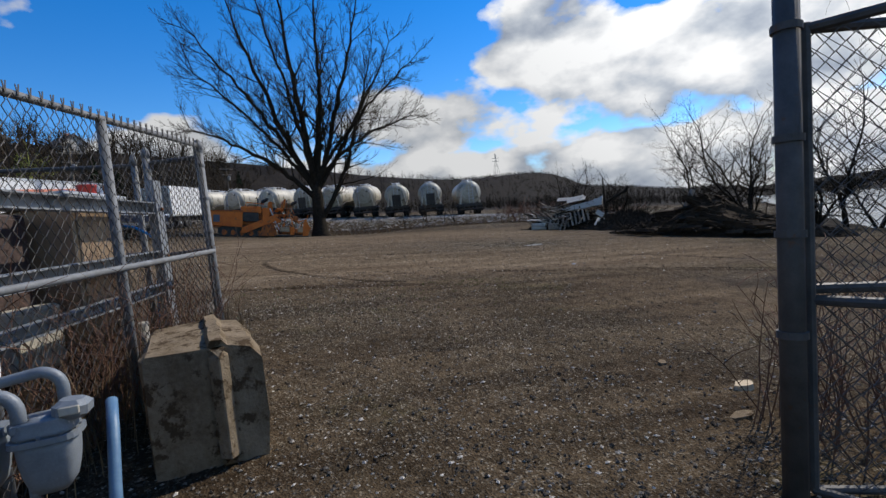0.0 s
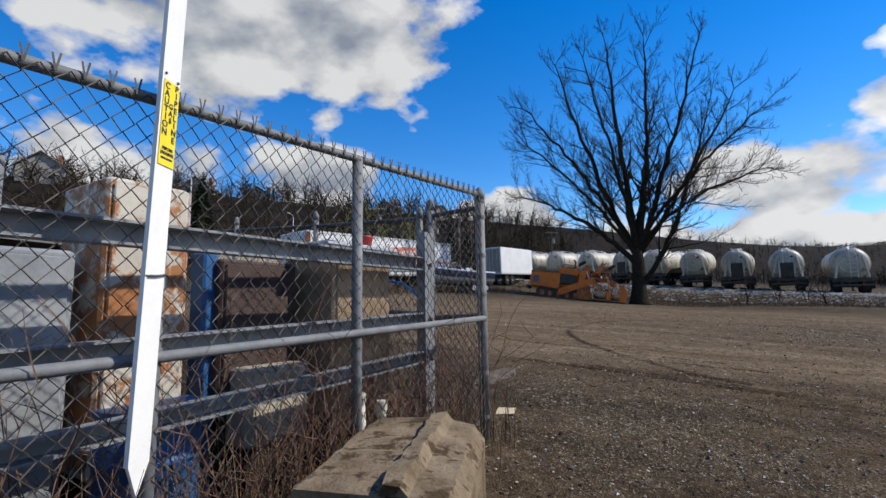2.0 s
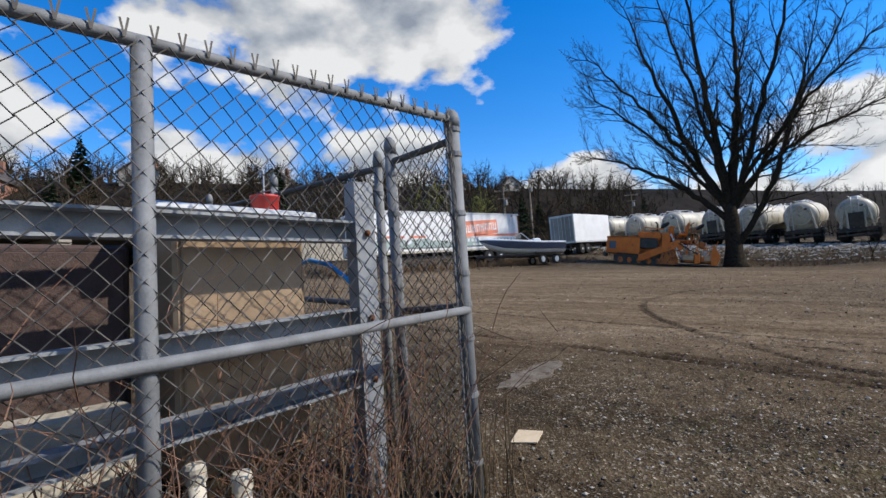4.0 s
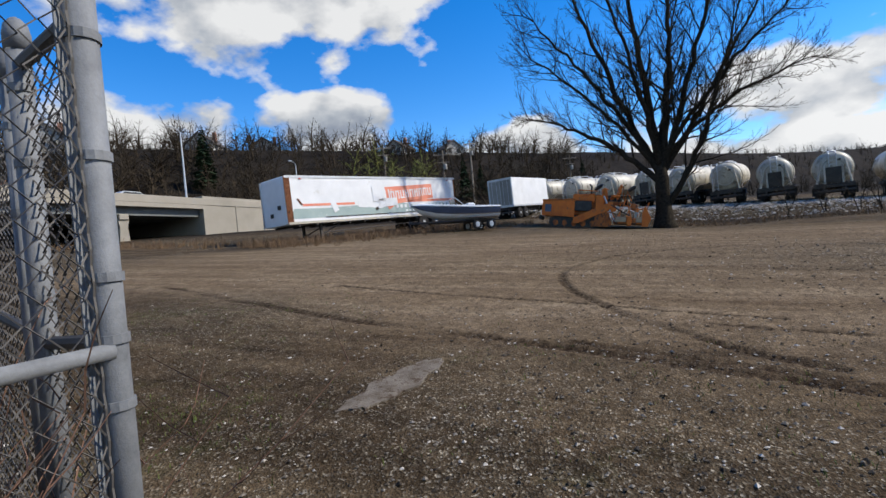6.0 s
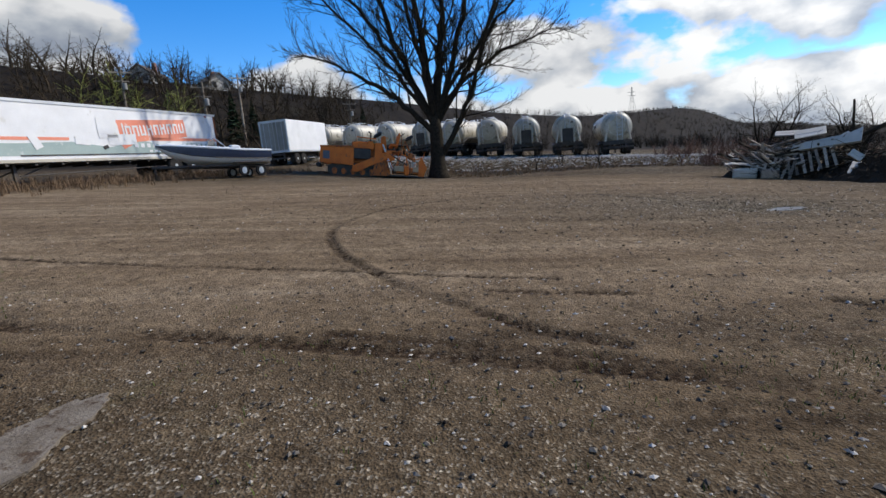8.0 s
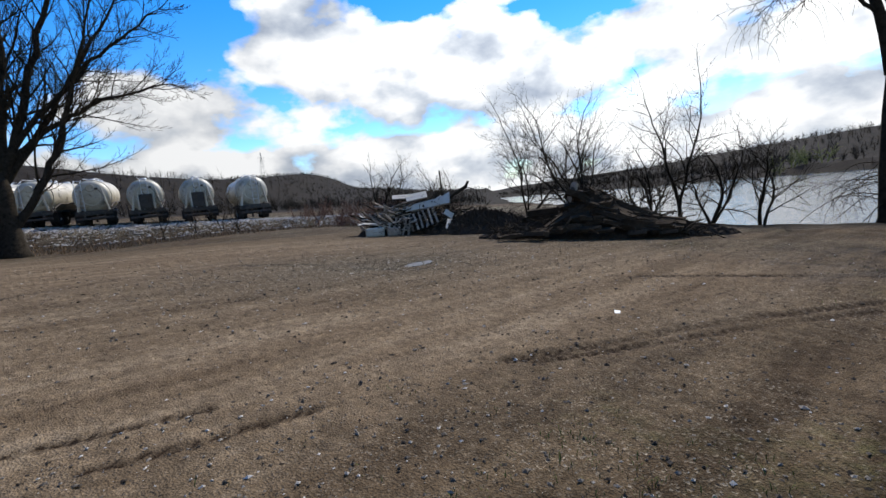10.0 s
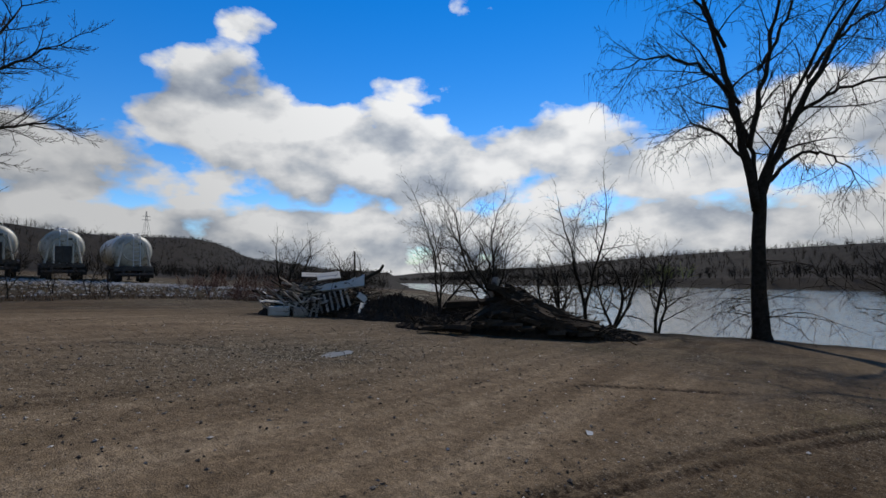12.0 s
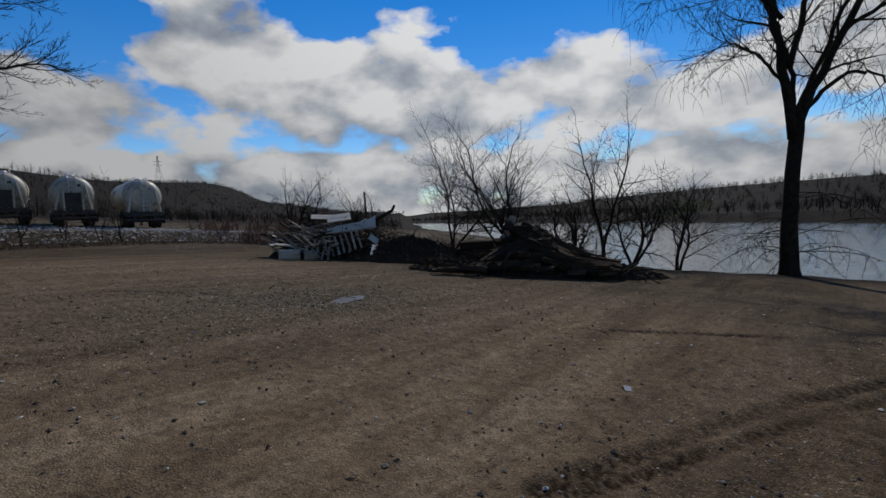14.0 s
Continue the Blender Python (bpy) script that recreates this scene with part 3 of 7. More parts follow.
build_ground()
s = Shape().add([(-60, -500, WATER), (1400, -500, WATER), (1400, 1300, WATER), (-60, 1300, WATER)], [(0, 1, 2, 3)])
tagged(part("water", s, "water"), "wide grey rippled river beyond the yard", "river", kind="structure")

# ---------------------------------------------------------------- trees


def limb(rng, p, d, length, r0, r1, n, up, wobble):
    """A bending, tapering limb: its points, radii and last direction."""
    pts, rs = [p], [r0]
    step = length / n
    for i in range(n):
        d = (d + Vector((rng.uniform(-1, 1), rng.uniform(-1, 1), rng.uniform(-1, 1))) * wobble + Vector((0, 0, up))).normalized()
        p = p + d * step
        pts.append(p)
        rs.append(r0 + (r1 - r0) * (i + 1) / n)
    return pts, rs, d


def branch_out(rng, out, p, d, length, r0, level, spec):
    n = spec.get("n", (7, 5, 4, 3, 2))[min(level, 4)]
    r1 = r0 * spec["taper"]
    pts, rs, _ = limb(rng, p, d, length, r0, r1, n, spec["up"][min(level, len(spec["up"]) - 1)], spec["wobble"])
    out.append((level, pts, rs))
    if level >= spec["levels"]:
        return
    kids = spec["kids"][min(level, len(spec["kids"]) - 1)]
    turn = rng.uniform(0, 6.28)
    for k in range(kids):
        f = 0.22 + 0.78 * (k + rng.random()) / kids
        i = min(int(f * n), n - 1)
        q = pts[i].lerp(pts[i + 1], f * n - i)
        along = (pts[i + 1] - pts[i]).normalized()
        turn += 2.4 + rng.uniform(-0.5, 0.5)
        side = along.orthogonal().normalized()
        side = (Matrix.Rotation(turn, 3, along) @ side)
        ang = radians(rng.uniform(*spec["angle"]))
        branch_out(rng, out, q, (along * math.cos(ang) + side * math.sin(ang)).normalized(), length * spec["shrink"] * rng.uniform(0.7, 1.15) * (1.15 - 0.5 * f), max((r0 + (r1 - r0) * f) * 0.6, spec["least"]), level + 1, spec)
    # the tip goes on as a finer limb
    branch_out(rng, out, pts[-1], (pts[-1] - pts[-2]).normalized(), length * spec["shrink"] * 0.9, max(r1, spec["least"]), level + 1, spec)


def add_limbs(shape, limbs, sides):
    for level, pts, rs in limbs:
        shape.tube(pts, rs, sides[min(level, len(sides) - 1)], caps=level == 0)


def droop(rng, limbs, count, length, r, level_min):
    """Hanging shoots from the outer limbs."""
    ends = [pts for lv, pts, _ in limbs if lv >= level_min]
    out = []
    for _ in range(count):
        p = rng.choice(ends)[-1]
        pts, rs, _ = limb(rng, p, Vector((rng.uniform(-1, 1), rng.uniform(-1, 1), -0.2)).normalized(), length * rng.uniform(0.4, 1.2), r, r * 0.6, 6, -0.35, 0.12)
        out.append((4, pts, rs))
    return out


def tree_thing(name, x, y, label, trunk_limbs, crown_limbs, twig="twig", sides=(9, 6, 4, 3, 3), extra=None):
    e = thing(name, Matrix.Translation((x, y, gz(x, y) - 0.06)), label, "tree")
    a, b = Shape(), Shape()
    add_limbs(a, trunk_limbs, sides)
    add_limbs(b, crown_limbs, sides)
    part("trunk", a, "bark", e, smooth=True)
    part("crown", b, twig, e, "bare twigs and thin branches", smooth=True)
    return e


def big_tree(x, y):
    rng = random.Random(21)
    trunk, crown = [], []
    # short thick bole with a flared foot
    base = [Vector((0, 0, -0.3)), Vector((0, 0, 0.3)), Vector((0.03, 0, 1.2)), Vector((0.05, 0.02, 2.3)), Vector((0.08, 0, 3.4)), Vector((0.1, 0, 4.6))]
    trunk.append((0, base, [1.05, 0.74, 0.55, 0.48, 0.46, 0.28]))
    # leaders: start height, bend (out, up), end (out, up), depth, radius
    leaders = [(3.0, -3.4, 7.4, -8.8, 9.4, 1.0, 0.20), (3.6, -2.6, 9.5, -5.6, 20.6, 0.5, 0.25), (3.8, -3.0, 10.0, -8.0, 16.4, -1.5, 0.17), (4.2, -0.6, 11.0, -1.4, 22.0, 0.0, 0.27), (4.2, 1.6, 11.0, 1.6, 22.0, 1.0, 0.25),
               (3.8, 2.4, 9.5, 5.4, 20.4, -0.5, 0.22), (3.7, 3.4, 8.2, 7.8, 16.4, 1.5, 0.18), (1.3, 3.0, 4.6, 5.6, 14.6, -1.0, 0.20), (4.4, 3.6, 8.6, 9.2, 9.8, 0.6, 0.15), (4.6, 3.6, 9.6, 8.6, 13.6, -1.4, 0.14), (4.0, 0.5, 9.0, 2.5, 18.5, 4.5, 0.17), (4.0, -0.5, 8.5, -3.0, 18.2, -4.5, 0.17), (3.8, -3.6, 9.6, -8.2, 13.4, -2.0, 0.13)]
    spec = dict(taper=0.45, up=(0.05, 0.05, 0.07, 0.07, 0.06), wobble=0.14, levels=4, kids=(5, 5, 4, 2), angle=(20, 52), shrink=0.5, least=0.0115)
    for h, bx, bz, ex, ez, dy, r in leaders:
        p0, p1, p2 = Vector((0.08, 0, h)), Vector((bx, dy * 0.35, bz)), Vector((ex, dy, ez))
        n = 18
        pts = []
        for k in range(n + 1):
            f = k / n
            pts.append(p0 * (1 - f) ** 2 + p1 * 2 * f * (1 - f) + p2 * f * f + Vector((rng.uniform(-1, 1), rng.uniform(-1, 1), rng.uniform(-1, 1))) * 0.12 * min(1, 3 * f))
        rs = [r * (1 - k / n) ** 0.8 + 0.03 for k in range(n + 1)]
        trunk.append((0, pts, rs))
        turn = rng.uniform(0, 6.28)
        for k in range(4, n + 1):
            for _ in range(1 if k % 2 else 2):
                along = (pts[k] - pts[k - 1]).normalized()
                turn += 2.4 + rng.uniform(-0.6, 0.6)
                side = Matrix.Rotation(turn, 3, along) @ along.orthogonal().normalized()
                ang = radians(rng.uniform(22, 55))
                limbs = []
                branch_out(rng, limbs, pts[k], (along * math.cos(ang) + side * math.sin(ang)).normalized(), rng.uniform(1.8, 3.6) * (1.15 - 0.55 * k / n), max(rs[k] * 0.36, 0.035), 1, spec)
                trunk += [l for l in limbs if l[0] <= 1]
                crown += [l for l in limbs if l[0] > 1]
    return tree_thing("bare_tree", x, y, "large bare spreading deciduous tree with dark ridged trunk beside the paver", trunk, crown)


def small_tree(name, x, y, h, seed, label, stems=3, lean=18, spread=(28, 68), fat=0.085, levels=3, twig="twig_dark", kids=(10, 6, 4), tilt=(0, 0), hang=0):
    rng = random.Random(seed)
    trunk, crown = [], []
    spec = dict(taper=0.35, up=(0.02, 0.03, 0.04, 0.04), wobble=0.27, levels=levels, kids=kids, angle=spread, shrink=0.52, least=0.007)
    for k in range(stems):
        az = 6.28 * k / stems + rng.uniform(-0.5, 0.5)
        a = radians(lean * rng.uniform(0.4, 1.3)) if stems > 1 else radians(lean * 0.2)
        d = Vector((math.cos(az) * math.sin(a) + tilt[0], math.sin(az) * math.sin(a) + tilt[1], math.cos(a))).normalized()
        limbs = []
        branch_out(rng, limbs, Vector((0.05 * math.cos(az), 0.05 * math.sin(az), 0)), d, h * rng.uniform(0.48, 0.62), fat * rng.uniform(0.7, 1.1), 0, spec)
        trunk += [l for l in limbs if l[0] == 0]
        crown += [l for l in limbs if l[0] > 0]
    if hang:
        crown += droop(rng, crown, hang, h * 0.22, 0.012, 2)
    return tree_thing(name, x, y, label, trunk, crown, twig, (7, 4, 3, 3))


def river_tree(x, y):
    rng = random.Random(8)
    trunk, crown = [], []
    bole = [Vector(p) for p in ((0, 0, -0.3), (0.0, 0, 0.3), (-0.02, 0, 2.0), (0.1, -0.1, 4.0), (0.22, -0.25, 5.6), (0.3, -0.3, 6.4))]
    trunk.append((0, bole, [0.5, 0.34, 0.28, 0.25, 0.24, 0.16]))
    across, away = Vector((0.576, -0.817, 0)), Vector((0.817, 0.576, 0))
    # leaders: start, bend and end, each across and up; depth of the end; radius
    leaders = [(0.15, 5.2, -0.5, 10.5, -1.9, 17.4, 0.6, 0.17), (0.2, 5.5, 1.7, 9.2, 6.6, 16.6, -0.5, 0.17), (0.0, 7.8, 0.9, 11.0, 1.7, 17.0, -1.2, 0.10), (-0.25, 9.6, -2.4, 12.6, -4.5, 11.6, 0.8, 0.075), (0.4, 6.0, 2.6, 8.8, 4.6, 6.6, 0.5, 0.075),
               (1.7, 8.8, 4.0, 10.9, 6.6, 10.0, -1.0, 0.07), (0.0, 7.0, -1.4, 8.9, -3.2, 8.4, -1.5, 0.055), (0.1, 5.8, 0.6, 9.0, -0.6, 14.5, 3.6, 0.09), (0.2, 5.9, 1.2, 9.0, 2.6, 14.0, -3.6, 0.09), (2.6, 10.6, 4.6, 13.6, 8.2, 14.2, 0.8, 0.06), (-0.7, 12.0, -1.8, 14.6, -3.6, 15.8, 0.2, 0.06), (0.6, 11.0, 2.2, 13.2, 3.6, 17.0, 0.4, 0.06)]
    spec = dict(taper=0.4, up=(0.02, 0.02, 0.0, -0.07, -0.12), wobble=0.2, levels=4, kids=(5, 4, 3, 2), angle=(24, 62), shrink=0.5, least=0.0075)
    for ax, az, bx, bz, ex, ez, dep, r in leaders:
        n = 16
        pts = []
        for k in range(n + 1):
            f = k / n
            u = ax * (1 - f) ** 2 + bx * 2 * f * (1 - f) + ex * f * f
            h = az * (1 - f) ** 2 + bz * 2 * f * (1 - f) + ez * f * f
            pts.append(across * u + away * dep * f * f + Vector((0, 0, h)) + Vector((rng.uniform(-1, 1), rng.uniform(-1, 1), rng.uniform(-1, 1))) * 0.09 * min(1, 3 * f))
        rs = [r * (1 - k / n) ** 0.8 + 0.018 for k in range(n + 1)]
        trunk.append((0, pts, rs))
        turn = rng.uniform(0, 6.28)
        for k in range(4, n + 1):
            along = (pts[k] - pts[k - 1]).normalized()
            turn += 2.4 + rng.uniform(-0.6, 0.6)
            side = Matrix.Rotation(turn, 3, along) @ along.orthogonal().normalized()
            ang = radians(rng.uniform(26, 62))
            limbs = []
            branch_out(rng, limbs, pts[k], (along * math.cos(ang) + side * math.sin(ang)).normalized(), rng.uniform(1.1, 2.3) * (1.15 - 0.4 * k / n), max(rs[k] * 0.36, 0.02), 1, spec)
            trunk += [l for l in limbs if l[0] <= 1]
            crown += [l for l in limbs if l[0] > 1]
    crown += droop(rng, crown, 1300, 1.3, 0.0075, 2)
    for k in range(22):     # low shoots that hang about the foot
        az = rng.uniform(0, 6.28)
        pts, rs, _ = limb(rng, Vector((0, 0, rng.uniform(0.6, 3.2))), Vector((math.cos(az), math.sin(az), 0.35)).normalized(), rng.uniform(1.5, 3.8), 0.022, 0.008, 8, -0.13, 0.2)
        crown.append((3, pts, rs))
        for q in pts[3:]:
            p2, r2, _ = limb(rng, q, Vector((rng.uniform(-1, 1), rng.uniform(-1, 1), -0.5)).normalized(), rng.uniform(0.5, 1.4), 0.009, 0.005, 4, -0.15, 0.25)
            crown.append((4, p2, r2))
    return tree_thing("riverside_tree", x, y, "tall bare riverside tree with drooping twigs on the bank", trunk, crown, "twig_dark")


def forest(name, spots, label, twig, category, seed, kinds=3, thick=1.0, levels=1):
    """Far woods as one mesh: a few bare trees repeated at many sizes and turns."""
    rng = random.Random(seed)
    protos = []
    for k in range(kinds):
        limbs = []
        spec = dict(taper=0.3, up=(0.0, 0.03, 0.04), wobble=0.14, levels=levels, n=(4, 2, 2, 1, 1), kids=(16 if levels == 1 else 11, 5), angle=(28, 66), shrink=0.55 if levels == 1 else 0.46, least=0.014 * thick)
        branch_out(rng, limbs, Vector((0, 0, -0.05)), Vector((rng.uniform(-.1, .1), rng.uniform(-.1, .1), 1)).normalized(), 0.55, 0.018, 0, dict(spec, least=0.0032 * thick))
        s = Shape()
        add_limbs(s, limbs, (4, 3, 3))
        tri = []
        for f in s.f:
            tri += [(f[0], f[i], f[i + 1]) for i in range(1, len(f) - 1)]
        protos.append((np.array(s.v), np.array(tri)))
    vs, fs, n = [], [], 0
    for x, y, h in spots:
        v, f = protos[rng.randrange(kinds)]
        a = rng.uniform(0, 6.28)
        w = h * rng.uniform(1.0, 1.7)
        c, s_ = math.cos(a) * w, math.sin(a) * w
        q = np.stack([v[:, 0] * c - v[:, 1] * s_ + x, v[:, 0] * s_ + v[:, 1] * c + y, v[:, 2] * h + gz(x, y) - 0.2], 1)
        vs.append(q)
        fs.append(f + n)
        n += len(v)
    co, tr = np.concatenate(vs), np.concatenate(fs)
    me = bpy.data.meshes.new(name)
    me.from_pydata(co.tolist(), [], tr.tolist())
    me.materials.append(M[twig])
    return tagged(new(name, me), label, category, kind="stuff")


def conifer(x, y, h, seed, label="dark green conifer standing among bare trees on the hillside"):
    rng = random.Random(seed)
    e = thing("conifer", Matrix.Translation((x, y, gz(x, y) - 0.1)), label, "tree")
    part("trunk", Shape().tube([(0, 0, 0), (0, 0, h * 0.5), (0, 0, h * 0.97)], [h * 0.022, h * 0.014, 0.02], 6), "bark", e)
    s = Shape()
    for i in range(240):
        f = i / 240
        z = h * (0.08 + 0.92 * f)
        r = h * 0.24 * (1 - f) ** 0.85 * rng.uniform(0.65, 1.12) + 0.1
        a = rng.uniform(0, 6.28)
        p, t = Vector((0, 0, z)), Vector((math.cos(a) * r, math.sin(a) * r, z - r * rng.uniform(0.15, 0.5)))
        side = Vector((-math.sin(a), math.cos(a), 0)) * r * 0.28
        mid = p.lerp(t, 0.6)
        s.add([p, mid + side, t, mid - side, mid + Vector((0, 0, -r * 0.2))], [(0, 1, 2), (0, 2, 3), (0, 4, 1), (1, 4, 2), (2, 4, 3), (3, 4, 0)])
    part("crown", s, "conifer", e)
    return e


# ---------------------------------------------------------------- vehicles


def wheel(parent, x, y, r, w, across="x"):
    """A tyre with a dished rim, its axle along local x."""
    m = Matrix.Translation((x, y, r)) @ (pose(0, 0, 0, 0, 90, 0) if across == "x" else pose(0, 0, 0, 90, 0, 0))
    t = part("wheel", Shape().lathe([(r * 0.58, -w / 2), (r * 0.9, -w / 2), (r, -w * 0.36), (r, w * 0.36), (r * 0.9, w / 2), (r * 0.58, w / 2)], 20, m), "rubber", parent)
    part("rim", Shape().lathe([(r * 0.2, -w * 0.52), (r * 0.56, -w * 0.5), (r * 0.57, w * 0.5), (r * 0.3, w * 0.35), (r * 0.2, w * 0.52)], 14, m), "aluminium", t)
    return t


TANK_YAW = -13.6


def tank_trailer(x, y, style, label):
    e = thing("tank_trailer", stand(x, y, TANK_YAW - (11 if x < 3 else 0)), label, "trailer", "row of parked tank trailers")
    rng = random.Random(int(x * 10) + 500)
    R, cz, L = 1.16, 2.2, 8.6
    up = pose(0, 0, cz, -90, 0, 0)
    prof = [(0.02, 0.0), (R * 0.45, 0.04), (R * 0.78, 0.16), (R * 0.95, 0.34), (R, 0.55), (R, L * 0.36), (R * 1.02, L * 0.37), (R * 1.02, L * 0.39), (R, L * 0.4), (R, L * 0.7), (R * 1.02, L * 0.71), (R, L * 0.73), (R, L - 0.55), (R * 0.8, L - 0.16), (0.02, L)]
    body = part("tank", Shape().lathe(prof, 36, up), "tank", e, "grimy off-white cylindrical tank", smooth=True)
    part("stiffening_ring", Shape().lathe([(R + 0.005, 0.60), (R + 0.05, 0.61), (R + 0.05, 0.70), (R + 0.005, 0.71)], 36, up), "tank", body)
    # discharge cones under the barrel
    for k in range(3):
        cy = 1.8 + k * 2.5
        part("hopper_cone", Shape().lathe([(0.10, 0.55), (0.16, 0.75), (0.95, 1.75), (0.95, 2.1)], 18, Matrix.Translation((0, cy, 0.2))), "tank", body, smooth=True)
    for sx in (-0.46, 0.46):
        part("chassis_beam", Shape().box((sx, 4.2, 1.08), (0.12, 8.6, 0.22), None, 0.02), "chassis", e)
    part("cross_member", Shape().box((0, 0.1, 1.08), (2.3, 0.16, 0.2), None, 0.02), "chassis", e)
    part("cross_member", Shape().box((0, 3.2, 1.05), (2.2, 0.12, 0.14)), "chassis", e)
    part("bumper", Shape().box((0, -0.15, 0.62), (2.3, 0.1, 0.14), None, 0.02).box((-0.6, -0.1, 0.82), (0.1, 0.1, 0.4)).box((0.6, -0.1, 0.82), (0.1, 0.1, 0.4)), "chassis", e)
    for sx in (-1, 1):
        part("strut", Shape().tube([(sx * 0.95, -0.05, 1.15), (sx * 0.66, -0.02, 2.75)], 0.075, 6), "panel_white", e, "pale end strut")
        part("strut", Shape().tube([(sx * 0.95, 0.9, 1.15), (sx * 0.66, 0.0, 2.7)], 0.06, 6), "panel_white", e)
        part("mudguard", Shape().box((sx * 1.0, 1.9, 1.02), (0.55, 2.6, 0.05), None, 0.02), "chassis", e)
        part("mud_flap", Shape().box((sx * 1.0, 0.45, 0.62), (0.56, 0.03, 0.6)), "rubber", e)
    part("air_tank", Shape().tube([(-0.8, 3.9, 0.8), (0.8, 3.9, 0.8)], 0.2, 10), "chassis", e)
    part("tool_box", Shape().box((0.75, 4.9, 0.72), (0.5, 0.9, 0.5), None, 0.03), "chassis", e)
    part("blower_pipe", Shape().tube([(-0.95, 0.5, 0.92), (-0.95, 6.5, 0.92)], 0.08, 8), "chassis", e)
    part("rear_light_bar", Shape().box((0, -0.08, 0.95), (2.3, 0.06, 0.22), None, 0.02), "black_oil", e)
    for wy in (1.25, 2.45):
        for sx in (-0.98, -0.68, 0.68, 0.98):
            wheel(e, sx, wy, 0.5, 0.27)
        part("axle", Shape().tube([(-1.0, wy, 0.5), (1.0, wy, 0.5)], 0.07, 8), "chassis", e)
    for sx in (-0.7, 0.7):
        part("landing_leg", Shape().box((sx, 7.0, 0.55), (0.13, 0.13, 1.1)).box((sx, 7.0, 0.04), (0.3, 0.3, 0.06)), "chassis", e)
    lx = {0: 0.0, 1: -0.72, 2: 0.15}[style]
    if style != 3:
        ladder = part("ladder", Shape().tube([(lx - 0.2, -0.06, 1.15), (lx - 0.2, -0.04, 3.2), (lx - 0.2, 0.5, 3.4)], 0.03, 6).tube([(lx + 0.2, -0.06, 1.15), (lx + 0.2, -0.04, 3.2), (lx + 0.2, 0.5, 3.4)], 0.03, 6), "aluminium", e, "aluminium ladder on the tank's end")
        for k in range(8):
            part("rung", Shape().tube([(lx - 0.2, -0.05, 1.3 + 0.29 * k), (lx + 0.2, -0.05, 1.3 + 0.29 * k)], 0.018, 5), "aluminium", ladder)
    part("walkway_rail", Shape().tube([(-0.35, 0.3, 3.5), (-0.35, 0.4, 3.5), (-0.35, 3.4, 3.5), (-0.35, 3.5, 3.32)], 0.022, 5).tube([(0.35, 0.3, 3.5), (0.35, 0.4, 3.5), (0.35, 3.4, 3.5), (0.35, 3.5, 3.32)], 0.022, 5), "aluminium", e)
    for k in range(3):
        part("manhole_cover", Shape().lathe([(0.26, 0), (0.26, 0.12), (0.2, 0.17), (0.05, 0.18)], 16, Matrix.Translation((0, 1.8 + 2.5 * k, cz + R - 0.04))), "aluminium", e)
    part("ballast_rail", Shape().tube([(1.0, 0.8, 1.3), (1.12, 1.6, 1.62), (1.12, 7.6, 1.62), (1.0, 8.2, 1.3)], 0.05, 6), "chassis", e)
    if style == 0:
        # no real recess: its shade is a solid black block between the posts
        part("rear_bay", Shape().box((0, -0.04, 1.72), (0.86, 0.12, 1.1), None, 0.02), "black_oil", e, "black block standing for the shade in the rear bay")
        for sx in (-0.5, 0.5):
            part("bay_post", Shape().box((sx, -0.07, 1.78), (0.11, 0.12, 1.3), None, 0.02), "panel_white", e)
    part("end_ring", Shape().lathe([(0.60, 0.06), (0.68, 0.03), (0.70, 0.10), (0.62, 0.12)], 28, up), "tank", body)
    part("hatch", Shape().lathe([(0.24, -0.06), (0.27, -0.03), (0.27, 0.06)], 18, Matrix.Translation((0, 0, 0.62)) @ up), "tank", body)
    part("number_plate", Shape().box((0.25, 0.045, cz + 0.55), (0.42, 0.03, 0.14), pose(0, 0, 0, -14)), "black_oil", e)
    return e


